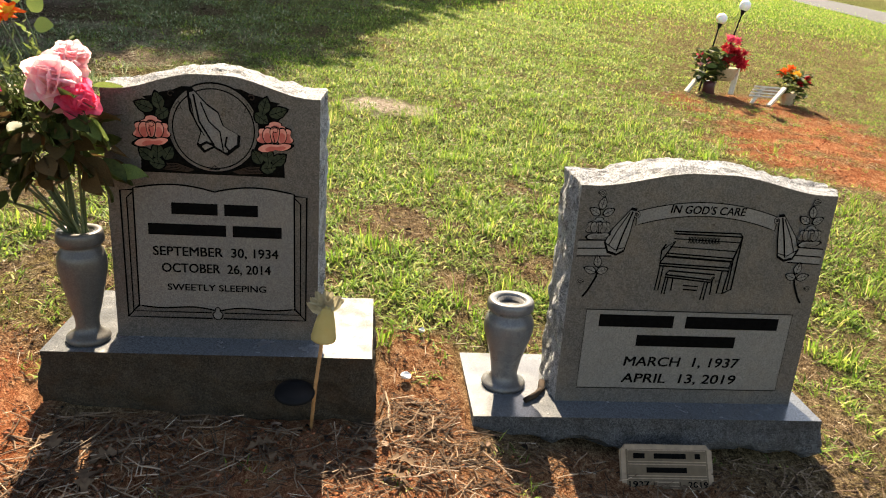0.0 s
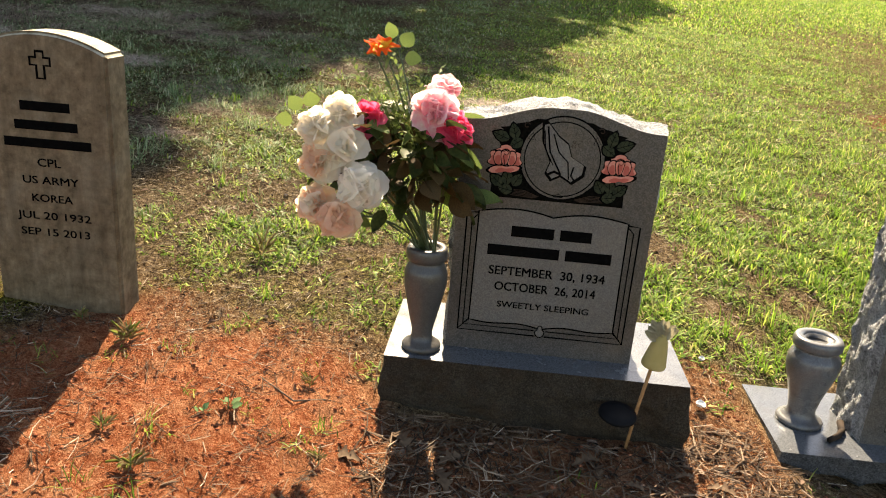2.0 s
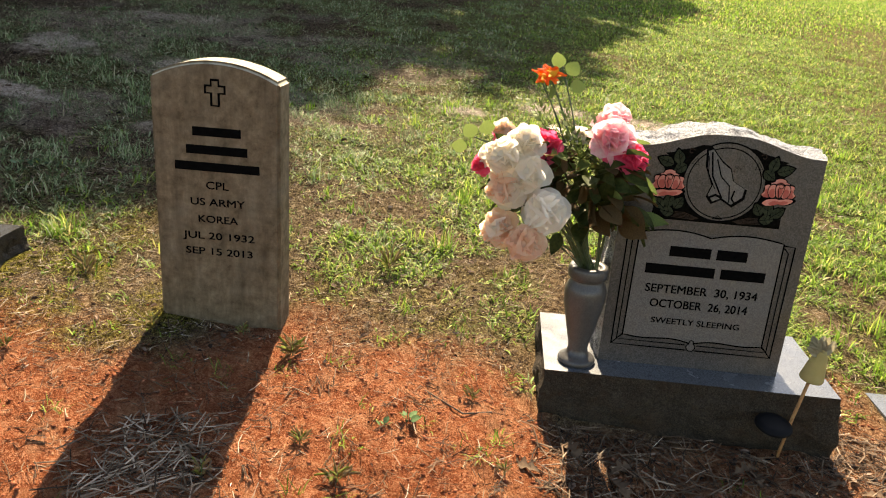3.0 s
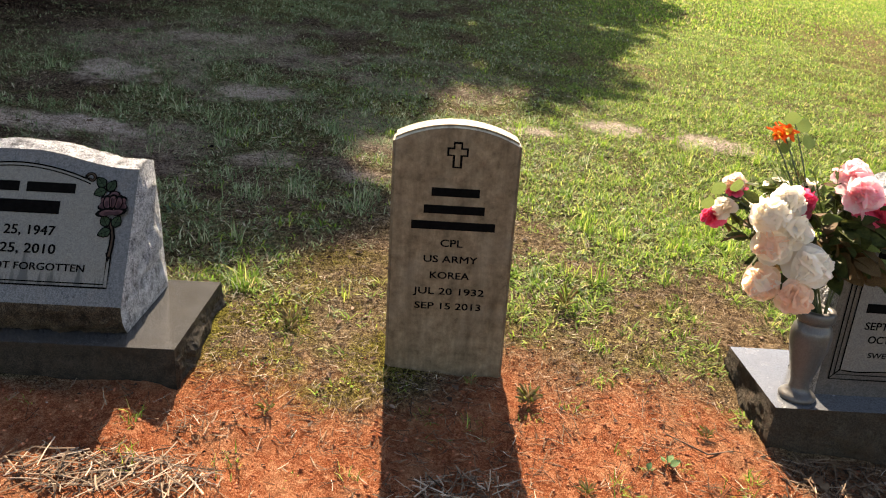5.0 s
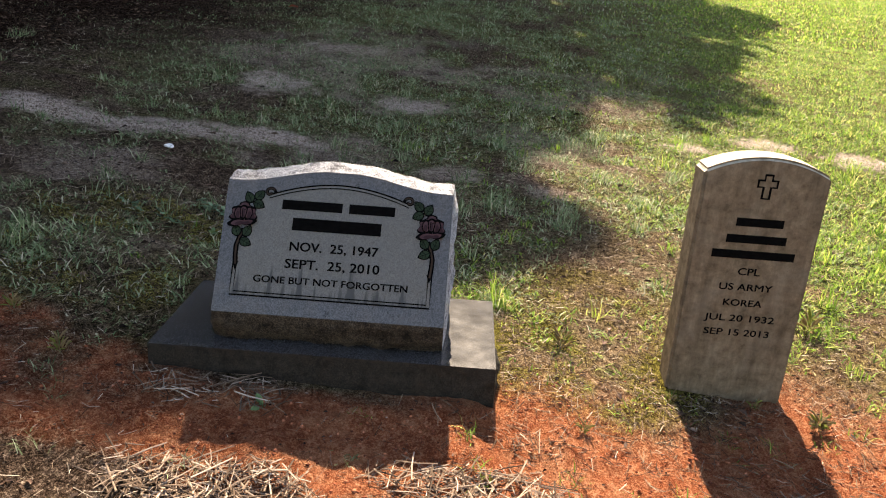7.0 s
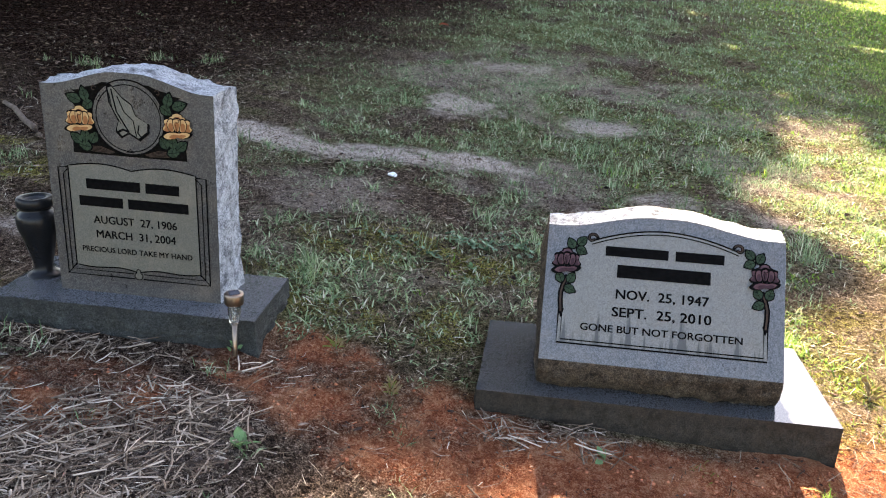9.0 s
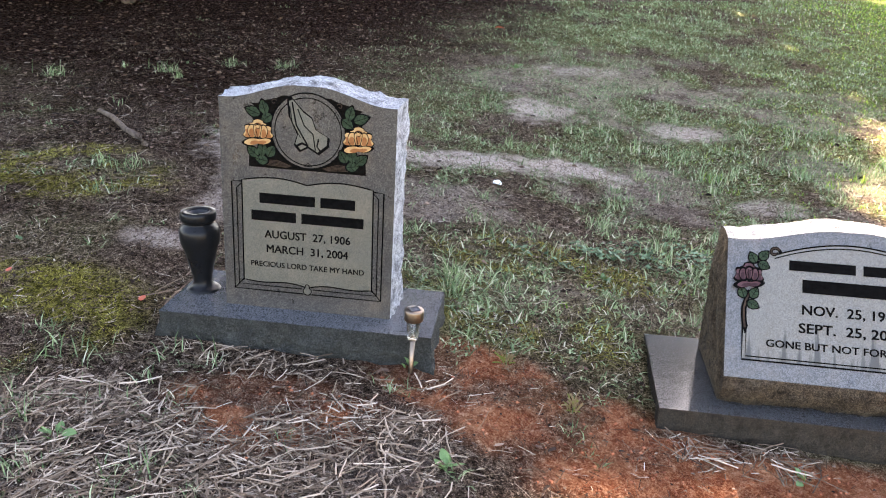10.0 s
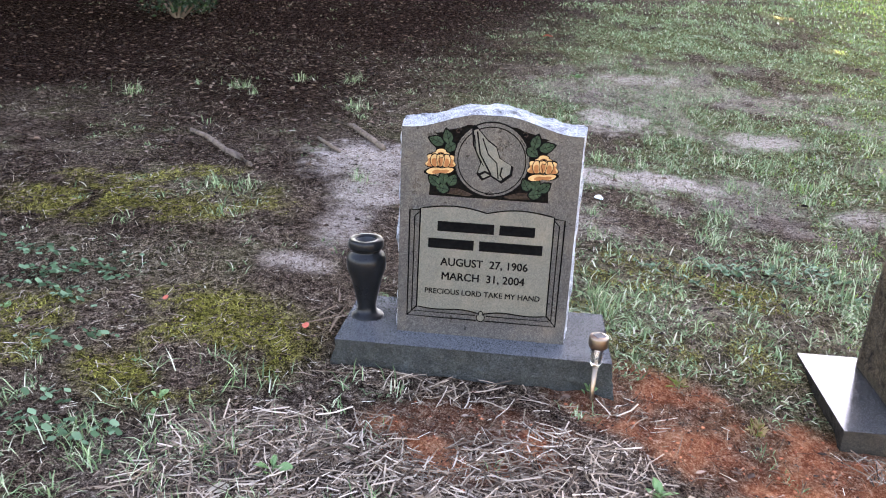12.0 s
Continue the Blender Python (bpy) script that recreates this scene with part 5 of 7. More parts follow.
    # the dense dark mass of leaves over the stems
    for k in range(90):
        a = rnd.uniform(0, 6.28)
        p = Vector((-0.755 + 0.115 * math.cos(a) * rnd.random() ** 0.5, 1.675 + 0.07 * math.sin(a), rnd.uniform(1.00, 1.15)))
        leaf_part(thing, rnd.choice(("dark", "dark", "bronze", "bronze", "mid")), loc(p), (math.cos(a), math.sin(a) - 0.3, rnd.uniform(-0.9, 0.4)), rnd.uniform(0.05, 0.085), rnd.uniform(-1.4, 1.4))
    # feathery sprigs
    for k in range(26):
        a = rnd.uniform(0, 6.28)
        tip = Vector((-0.83 + 0.10 * math.cos(a), 1.74 + 0.07 * math.sin(a), rnd.uniform(1.16, 1.295)))
        part("sprig", sprig(loc(root + Vector((0, 0, 0.12))), loc(tip)), SILK_LEAF_2, thing)


def sprig(a, b):
    bm = tube(bend(a, b, (0, 0, 0.02)), 0.0014, 0.0008, 4)
    a, b = Vector(a), Vector(b)
    d = (b - a).normalized()
    for i in range(16):
        p = a.lerp(b, 0.5 + 0.5 * i / 15)
        s = d.orthogonal().normalized()
        s.rotate(Matrix.Rotation(rnd.uniform(0, 6.28), 3, d))
        w = d.cross(s) * 0.0045
        tip = p + (s + d * 0.7) * 0.018
        vs = [bm.verts.new(v) for v in (p, p + (tip - p) * 0.5 + w, tip, p + (tip - p) * 0.5 - w)]
        bm.faces.new(vs)
    return bm


bouquet()


# ---- small things at the graves ----
STEEL = plain("copper_steel", (0.13, 0.095, 0.070), (0.23, 0.175, 0.135), 0.36, 40, metal=1.0)
CELL = plain("solar_cell", (0.012, 0.014, 0.022), (0.03, 0.034, 0.05), 0.25, 50)
CLEAR, ct, cb = material("clear_plastic", 0.12)
cb.inputs["Base Color"].default_value = (0.86, 0.86, 0.82, 1)
cb.inputs["Transmission Weight"].default_value = 0.96
cb.inputs["IOR"].default_value = 1.15


def solar_light():
    thing = empty("solar_light", pose(-3.866, 1.545, 0.715, 0, 2, 0), "small copper-steel solar stake light beside the base", "garden light")
    part("stake", tube([(0, 0, -0.05), (0, 0, 0.06), (0, 0, 0.155)], 0.0058, 0.0068, 14), STEEL, thing, flat=False)
    part("lens", lathe([(0.009, 0.150), (0.014, 0.160), (0.018, 0.203), (0.0185, 0.209), (0.017, 0.209), (0.013, 0.165)], 24), CLEAR, thing, "clear lens", flat=False)
    part("cap", lathe([(0.018, 0.206), (0.0235, 0.207), (0.0245, 0.210), (0.0245, 0.232), (0.023, 0.236), (0.016, 0.2365)], 32), STEEL, thing, flat=False)
    bm = bmesh.new()
    bmesh.ops.create_cube(bm, size=1, matrix=Matrix.Translation((0, 0, 0.2372)) @ Matrix.Rotation(0.6, 4, "Z") @ Matrix.Diagonal((0.026, 0.026, 0.002, 1)))
    bmesh.ops.bevel(bm, geom=bm.edges[:], offset=0.0006, segments=1, affect="EDGES")
    part("solar_panel", bm, CELL, thing)


solar_light()

WAX = plain("faded_yellow_plastic", (0.38, 0.31, 0.12), (0.46, 0.38, 0.17), 0.56, 20, through_light=0.25)
FABRIC = plain("faded_fabric", (0.27, 0.235, 0.15), (0.37, 0.33, 0.22), 0.8, 60, through_light=0.35)
WOOD = plain("wooden_stick", (0.26, 0.13, 0.055), (0.40, 0.22, 0.10), 0.7, 70)
BLACK_PLASTIC = plain("black_plastic", (0.003, 0.003, 0.0035), (0.007, 0.007, 0.008), 0.6, 30)
BLACK_PLASTIC.node_tree.nodes["Principled BSDF"].inputs["Specular IOR Level"].default_value = 0.1


def ornament():
    thing = empty("grave_ornament", pose(-0.212, 1.590, 0.475, 4, 1.5, 0), "faded yellow bell ornament with a fabric frill on a wooden stick", "ornament")
    part("stick", tube([(-0.016, 0, -0.04), (-0.008, 0, 0.10), (0.004, 0, 0.235)], 0.0040, 0.0040, 10), WOOD, thing, flat=False)
    m = Matrix.Translation((0.004, 0, 0.212)) @ Matrix.Rotation(radians(4), 4, "Y")
    part("bell", lathe([(0.020, 0.000), (0.0262, 0.002), (0.0272, 0.007), (0.0252, 0.018), (0.0215, 0.040), (0.016, 0.064), (0.012, 0.076), (0.008, 0.081)], 28), WAX, thing, flat=False, m=m)
    for k in range(9):
        a = radians(-62 + 15.5 * k)
        me = petal_mesh("frill", 0.044, 0.022, 0.2, 0.15, FABRIC, 0.004)
        part("frill", me, None, thing, m=Matrix.Translation((0.006, 0.004 * (k % 3 - 1), 0.282)) @ Matrix.Rotation(a, 4, "Y") @ Matrix.Rotation(radians(rnd.uniform(-14, 14)), 4, "X"))
    part("collar", lathe([(0.008, 0.0), (0.011, 0.004), (0.008, 0.010)], 16), WAX, thing, flat=False, m=Matrix.Translation((0.009, 0, 0.286)))
    # the dark solar disc that hangs on the stick
    part("solar_disc", lathe([(0.018, -0.009), (0.038, -0.005), (0.044, 0.0), (0.042, 0.006), (0.026, 0.010)], 28), BLACK_PLASTIC, thing, "black solar disc", flat=False, m=pose(-0.052, -0.012, 0.082, 4, 0, 0))


ornament()

GILT = plain("bronze_plastic", (0.15, 0.100, 0.058), (0.24, 0.165, 0.100), 0.45, 60)
CARD = plain("bronze_card", (0.075, 0.054, 0.034), (0.115, 0.085, 0.055), 0.6, 30)


def plaque():
    thing = empty("memorial_plaque", pose(0.604, 1.508, 0.318, -36, 0, -1.5), "small bronze-framed memorial plaque with dark lettering, leaning at the base", "plaque")
    w, h = 0.226, 0.118
    bm = bmesh.new()
    bmesh.ops.create_cube(bm, size=1, matrix=Matrix.Translation((0, 0.006, h / 2 + 0.012)) @ Matrix.Diagonal((w, 0.010, h, 1)))
    bmesh.ops.bevel(bm, geom=[e for e in bm.edges if abs((e.verts[0].co - e.verts[1].co).normalized().y) > 0.9], offset=0.010, segments=3, affect="EDGES")
    bmesh.ops.bevel(bm, geom=[e for e in bm.edges if e.calc_face_angle(0) > 1.0], offset=0.003, segments=2, affect="EDGES")
    part("frame", bm, GILT, thing)
    part("card", flat_shape([(-w / 2 + 0.014, 0.024), (w / 2 - 0.014, 0.024), (w / 2 - 0.014, h), (-w / 2 + 0.014, h)], 0.0005), CARD, thing, "bronze card under the frame")
    for z0, z1 in ((0.090, 0.116), (0.058, 0.084), (0.026, 0.052)):
        part("strip", line_shape([(-w / 2 + 0.018, z0), (w / 2 - 0.018, z0), (w / 2 - 0.018, z1), (-w / 2 + 0.018, z1)], 0.0022, 0.0014, True), GILT, thing)
    bars((0.028, 0.078, 0.013), 0.022, 0.0, 0.103, 0.012, 0.0016, thing)
    bars((0.098,), 0, -0.002, 0.071, 0.012, 0.0016, thing)
    lettering("1937", -0.070, 0.039, 0.048, 0.013, 0.0016, thing)
    lettering("2019", 0.072, 0.039, 0.048, 0.013, 0.0016, thing)
    bars((0.052,), 0, 0.0, 0.044, 0.003, 0.0016, thing, GILT)
    bars((0.052,), 0, 0.0, 0.035, 0.003, 0.0016, thing, GILT)
    part("peg", tube([(0, 0.012, 0.02), (0, 0.03, -0.10)], 0.004, 0.003, 8), GILT, thing)


plaque()

BARK = plain("weathered_twig", (0.05, 0.035, 0.025), (0.16, 0.12, 0.09), 0.9, 50, relief=0.6)
TRASH = plain("white_plastic", (0.70, 0.70, 0.68), (0.82, 0.82, 0.80), 0.4, 30)


DARK_BARK = plain("wet_dark_twig", (0.012, 0.008, 0.006), (0.040, 0.027, 0.019), 0.8, 60, relief=0.6)


def twig(points, r0, r1, label, bark=None):
    ob = part("twig", tube(points, r0, r1, 7), bark or BARK, None, flat=False)
    tagged(ob, label, "twig")
    return ob


twig([(0.285, 1.705, 0.468), (0.315, 1.725, 0.472), (0.335, 1.755, 0.471), (0.345, 1.79, 0.474)], 0.007, 0.009, "short dark twig lying on the granite base", DARK_BARK)


def ground_twig(points, r0, r1, label):
    return twig([(x, y, float(ground_z(x, y)) + r0 * 0.7 + dz) for x, y, dz in points], r0, r1, label)


ground_twig([(-5.84, 3.40, 0), (-5.70, 3.28, 0.006), (-5.55, 3.14, 0.0), (-5.43, 3.04, 0.004), (-5.35, 2.95, 0)], 0.012, 0.016, "fallen grey branch on bare ground")
ground_twig([(-5.24, 3.87, 0), (-5.09, 3.74, 0.01), (-4.96, 3.57, 0.0), (-4.85, 3.42, 0.004)], 0.013, 0.016, "exposed grey root in bare ground")
ground_twig([(-5.20, 3.48, 0), (-5.12, 3.37, 0.008), (-5.03, 3.28, 0.0)], 0.008, 0.010, "thin twig on bare ground")
ground_twig([(-1.10, 1.62, 0), (-1.00, 1.55, 0.006), (-0.93, 1.57, 0.0)], 0.0018, 0.0026, "thin dry twig on clay")


def scrap(x, y, r, label):
    bm = lathe([(r * 0.2, 0.0), (r * 0.9, 0.001), (r, 0.006), (r * 0.96, 0.008), (r * 0.85, 0.004), (r * 0.1, 0.003)], 24)
    for v in bm.verts:
        v.co.z += 0.25 * v.co.x * v.co.y / r + 0.004 * noise.noise(v.co * 60)
        v.co.y *= 0.8
    ob = part("scrap", bm, TRASH, None, label, flat=False)
    ob.matrix_world = pose(x, y, float(ground_z(x, y)) + 0.012, 8, 6, 30)
    tagged(ob, label, "litter")


scrap(-0.005, 1.80, 0.015, "small white plastic lid lying on the ground")
scrap(-3.80, 3.22, 0.022, "flat white plastic scrap lying on bare ground")
scrap(0.05, 2.03, 0.009, "tiny white scrap among dry grass")


def dead_leaf_mesh():
    """A curled, lobed oak leaf."""
    pts = []
    lobes = 4
    for side in (1, -1):
        row = []
        for i in range(18):
            v = i / 17
            w = 0.05 + 0.22 * math.sin(math.pi * v) * (0.55 + 0.45 * math.cos(2 * math.pi * lobes * v + 0.4))
            row.append((side * max(0.012, w), v, 0.0))
        pts.append(row)
    verts, faces = [], []
    for i in range(18):
        v = i / 17
        z = 0.16 * math.sin(v * 3.0)
        verts += [(pts[1][i][0], v, z + 0.35 * abs(pts[1][i][0])), (0, v, z), (pts[0][i][0], v, z + 0.5 * abs(pts[0][i][0]))]
    for i in range(17):
        for j in range(2):
            a = i * 3 + j
            faces.append((a, a + 1, a + 4, a + 3))
    return mesh_of("dead_leaf", verts, faces, (DEAD,), flat=False)


DEAD = plain("dead_leaf", (0.055, 0.032, 0.019), (0.13, 0.084, 0.052), 0.8, 6)
DEAD_ME = dead_leaf_mesh()
for x, y, s, a in ((-0.72, 1.455, 0.085, 30), (-0.66, 1.42, 0.09, 200), (-0.60, 1.47, 0.07, 120), (-0.82, 1.40, 0.075, 75), (-0.36, 1.50, 0.07, 290), (-0.30, 1.47, 0.065, 10), (-0.92, 1.24, 0.085, 140), (-0.86, 1.20, 0.07, 40), (-0.20, 1.45, 0.05, 80), (-5.1, 3.05, 0.07, 40), (-2.55, 2.6, 0.05, 10), (0.33, 1.40, 0.05, 60), (-2.35, 1.95, 0.045, 160), (-4.42, 2.9, 0.06, 300)) + tuple((rnd.uniform(-0.80, 0.15), rnd.uniform(1.16, 1.52), rnd.uniform(0.045, 0.085), rnd.uniform(0, 360)) for k in range(14)):
    ob = new("dead_leaf", DEAD_ME)
    ob.matrix_world = pose(x, y, float(ground_z(x, y)) + 0.004, rnd.uniform(-12, 12), rnd.uniform(-12, 12), a) @ Matrix.Scale(s, 4)
    tagged(ob, "curled brown lobed dead leaf on the ground", "leaf", "dead leaves")


# ---- the grave farther back, with flowers ----
WHITE_WOOD = plain("white_painted_wood", (0.46, 0.40, 0.31), (0.68, 0.63, 0.54), 0.6, 30)
BASKET = plain("cream_basket", (0.36, 0.27, 0.17), (0.50, 0.40, 0.27), 0.8, 60, relief=0.5)
GLOBE, gt, gb = material("frosted_globe", 0.35)
gb.inputs["Base Color"].default_value = (0.82, 0.83, 0.82, 1)
gb.inputs["Subsurface Weight"].default_value = 0.3


def globe_light(x, y, lean, high, label):
    z = float(ground_z(x, y))
    thing = empty("globe_light", pose(x, y, z, 0, lean, 0), label, "garden light", "globe lights")
    part("pole", tube([(0, 0, -0.05), (0, 0, high * 0.5), (0, 0, high - 0.05)], 0.007, 0.006, 8), BLACK_PLASTIC, thing)
    part("socket", lathe([(0.007, high - 0.075), (0.013, high - 0.06), (0.020, high - 0.036), (0.016, high - 0.030)], 16), BLACK_PLASTIC, thing)
    bm = bmesh.new()
    bmesh.ops.create_uvsphere(bm, u_segments=20, v_segments=14, radius=0.042, matrix=Matrix.Translation((0, 0, high)))
    part("globe", bm, GLOBE, thing, "white frosted globe", flat=False)


globe_light(2.50, 5.98, 8.5, 0.560, "white globe light on a thin leaning black stake")
globe_light(2.62, 6.00, 12.0, 0.680, "taller white globe light on a thin leaning black stake")


def leg(parent, a, b, r):
    a, b = Vector(a), Vector(b)
    d = b - a
    q = d.to_track_quat("Z", "Y").to_matrix().to_4x4()
    bm = bmesh.new()
    bmesh.ops.create_cube(bm, size=1, matrix=Matrix.Translation(a.lerp(b, 0.5)) @ q @ Matrix.Diagonal((r * 2, r, d.length, 1)))
    bmesh.ops.bevel(bm, geom=bm.edges[:], offset=r * 0.15, segments=1, affect="EDGES")
    return part("leg", bm, WHITE_WOOD, parent)


DARK_FOIL = plain("dark_red_foil", (0.035, 0.004, 0.006), (0.07, 0.010, 0.014), 0.4, 25)


def flower_basket():
    x, y = 2.60, 5.95
    z = float(ground_z(x, y))
    thing = empty("flower_basket", pose(x, y, z), "cream basket of dark red and pink silk flowers on white legs", "flowers")
    leg(thing, (-0.23, -0.03, 0.0), (-0.11, 0, 0.16), 0.022)
    leg(thing, (0.13, -0.04, 0.0), (0.17, 0, 0.20), 0.020)
    bm = lathe([(0.055, 0.10), (0.075, 0.12), (0.095, 0.19), (0.10, 0.20), (0.085, 0.20), (0.06, 0.13)], 24)
    part("basket", bm, BASKET, thing, flat=False, m=Matrix.Translation((0.07, 0, 0)))
    part("foot", lathe([(0.04, -0.02), (0.05, 0.0), (0.045, 0.05), (0.052, 0.09)], 20), DARK_FOIL, thing, "dark red foil foot", flat=False, m=Matrix.Translation((-0.03, 0.02, 0)))
    for k in range(22):
        p = Vector((rnd.uniform(0.05, 0.19), rnd.uniform(-0.08, 0.08), rnd.uniform(0.21, 0.35)))
        daisy_bloom(thing, p, (rnd.uniform(-0.6, 0.8), rnd.uniform(-1, 0), rnd.uniform(0, 0.9)), rnd.uniform(0.055, 0.068), RED, "dark red silk flower")
    for k in range(9):
        daisy_bloom(thing, (rnd.uniform(0.04, 0.12), rnd.uniform(-0.05, 0.05), rnd.uniform(0.38, 0.42)), (rnd.uniform(-0.6, 0.6), -0.6, 0.6), 0.040, HOT, "pink-red silk flower")
    for k in range(8):
        daisy_bloom(thing, (rnd.uniform(-0.16, -0.07), rnd.uniform(-0.05, 0.05), rnd.uniform(0.20, 0.30)), (rnd.uniform(-0.8, 0.3), -0.6, 0.6), 0.024, PINK if k % 2 else HOT, "pink silk flower")
    for k in range(170):
        a = rnd.uniform(0, 6.28)
        leaf_part(thing, rnd.choice(("dark", "dark", "dark", "mid")), (rnd.uniform(-0.17, 0.06), rnd.uniform(-0.07, 0.07), rnd.uniform(0.10, 0.32)), (math.cos(a), math.sin(a), rnd.uniform(-0.5, 0.8)), rnd.uniform(0.05, 0.09), rnd.uniform(-1, 1))


flower_basket()


def easel():
    x, y = 2.93, 5.74
    z = float(ground_z(x, y))
    thing = empty("small_easel", pose(x, y, z, 0, 0, -20), "small white wooden easel lying tilted on red clay", "easel")
    leg(thing, (-0.10, -0.04, 0.0), (-0.02, 0.05, 0.12), 0.014)
    leg(thing, (0.02, -0.08, 0.0), (0.13, 0.04, 0.13), 0.018)
    for k in range(4):
        bm = bmesh.new()
        bmesh.ops.create_cube(bm, size=1, matrix=Matrix.Translation((-0.02 + 0.01 * k, -0.01 + 0.018 * k, 0.055 + 0.022 * k)) @ Matrix.Rotation(radians(-30), 4, "X") @ Matrix.Diagonal((0.20, 0.020, 0.012, 1)))
        part("slat", bm, WHITE_WOOD, thing)
    x2, y2 = 3.17, 5.84
    z2 = float(ground_z(x2, y2))
    pot = empty("flower_pot", pose(x2, y2, z2), "small pot of orange, yellow and red silk flowers", "flowers")
    part("pot", lathe([(0.035, -0.02), (0.045, 0.0), (0.055, 0.08), (0.06, 0.09), (0.05, 0.09), (0.04, 0.05)], 18), BASKET, pot, flat=False)
    for k in range(7):
        daisy_bloom(pot, (rnd.uniform(-0.08, 0.04), rnd.uniform(-0.05, 0.03), rnd.uniform(0.22, 0.28)), (rnd.uniform(-0.5, 0.5), -0.7, 0.6), 0.048, YELLOW if k % 2 else ORANGE, "orange silk flower")
    for k in range(6):
        daisy_bloom(pot, (rnd.uniform(0.03, 0.11), rnd.uniform(-0.05, 0.02), rnd.uniform(0.15, 0.22)), (rnd.uniform(0, 0.8), -0.7, 0.4), 0.045, RED, "dark red silk flower")
    for k in range(130):
        a = rnd.uniform(0, 6.28)
        leaf_part(pot, rnd.choice(("dark", "dark", "mid")), (rnd.uniform(-0.09, 0.11), rnd.uniform(-0.08, 0.05), rnd.uniform(0.02, 0.24)), (math.cos(a), math.sin(a), rnd.uniform(-0.2, 0.8)), rnd.uniform(0.05, 0.08), rnd.uniform(-1, 1))


easel()


# ---- strewn and growing stuff ----
def raw_mesh(name, verts, faces_flat, sizes, mat):
    me = bpy.data.meshes.new(name)
    me.vertices.add(len(verts))
    me.vertices.foreach_set("co", verts.astype(np.float32).ravel())
    me.loops.add(len(faces_flat))
    me.loops.foreach_set("vertex_index", faces_flat.astype(np.int32))
    me.polygons.add(len(sizes))
    starts = np.concatenate([[0], np.cumsum(sizes)[:-1]])
    me.polygons.foreach_set("loop_start", starts.astype(np.int32))
    me.materials.append(mat)
    me.update(calc_edges=True)
    return me


gen = np.random.default_rng(5)


def blades(x, y, z, length, width, lean, turn, droop=0.6):
    """Bent blades: a quad and a tip each. All arguments are arrays."""
    n = len(x)
    dx, dy = np.cos(turn), np.sin(turn)
    sx, sy = -dy * width / 2, dx * width / 2
    h1, r1 = length * 0.55 * np.cos(lean), length * 0.55 * np.sin(lean)
    lean2 = np.minimum(lean + droop, 1.9)
    h2, r2 = h1 + length * 0.45 * np.cos(lean2), r1 + length * 0.45 * np.sin(lean2)
    v = np.empty((n, 5, 3))
    v[:, 0] = np.stack([x + sx, y + sy, z], -1)
    v[:, 1] = np.stack([x - sx, y - sy, z], -1)
    v[:, 2] = np.stack([x + dx * r1 - sx * 0.8, y + dy * r1 - sy * 0.8, z + h1], -1)
    v[:, 3] = np.stack([x + dx * r1 + sx * 0.8, y + dy * r1 + sy * 0.8, z + h1], -1)
    v[:, 4] = np.stack([x + dx * r2, y + dy * r2, z + np.maximum(h2, 0.002)], -1)
    base = np.arange(n)[:, None] * 5
    loops = np.concatenate([base + np.array([0, 1, 2, 3]), base + np.array([3, 2, 4])], 1).ravel()
    sizes = np.tile([4, 3], n)
    return v.reshape(-1, 3), loops, sizes


def joined(pieces):
    verts, loops, sizes, at = [], [], [], 0
    for v, l, s in pieces:
        verts.append(v)
        loops.append(l + at)
        sizes.append(s)
        at += len(v)
    return np.concatenate(verts), np.concatenate(loops), np.concatenate(sizes)


STONES = ((-0.82, -0.08, 1.62, 1.99), (0.14, 1.04, 1.62, 1.98), (-1.85, -1.50, 1.79, 1.91), (-3.25, -2.33, 1.57, 2.02), (-4.55, -3.81, 1.54, 1.88))


def clear_of_stones(x, y, pad=0.0):
    ok = np.ones(len(x), bool)
    for x0, x1, y0, y1 in STONES:
        ok &= ~((x > x0 - pad) & (x < x1 + pad) & (y > y0 - pad) & (y < y1 + pad))
    return ok


def tufts(x0, x1, y0, y1, per_m2, blades_each, length, width, spread_r, mask, lean=(0.15, 1.25), keep=None):
    n = int((x1 - x0) * (y1 - y0) * per_m2)
    x, y = gen.uniform(x0, x1, n), gen.uniform(y0, y1, n)
    p = mask(x, y)
    ok = (gen.random(n) < p) & clear_of_stones(x, y)
    x, y, p = x[ok], y[ok], p[ok]
    k = gen.integers(max(2, int(blades_each * 0.5)), int(blades_each * 1.5) + 1, len(x))
    vigour = np.repeat(gen.uniform(0.55, 1.25, len(x)) * (0.6 + 0.4 * p), k)
    bx, by = np.repeat(x, k), np.repeat(y, k)
    m = len(bx)
    bx, by = bx + gen.normal(0, spread_r, m), by + gen.normal(0, spread_r, m)
    ok = clear_of_stones(bx, by, 0.004)
    bx, by, vigour, m = bx[ok], by[ok], vigour[ok], int(ok.sum())
    return blades(bx, by, ground_z(bx, by) - 0.003, vigour * gen.uniform(*length, m), gen.uniform(*width, m), gen.uniform(*lean, m), gen.uniform(0, 6.283, m), gen.uniform(0.2, 0.9, m))


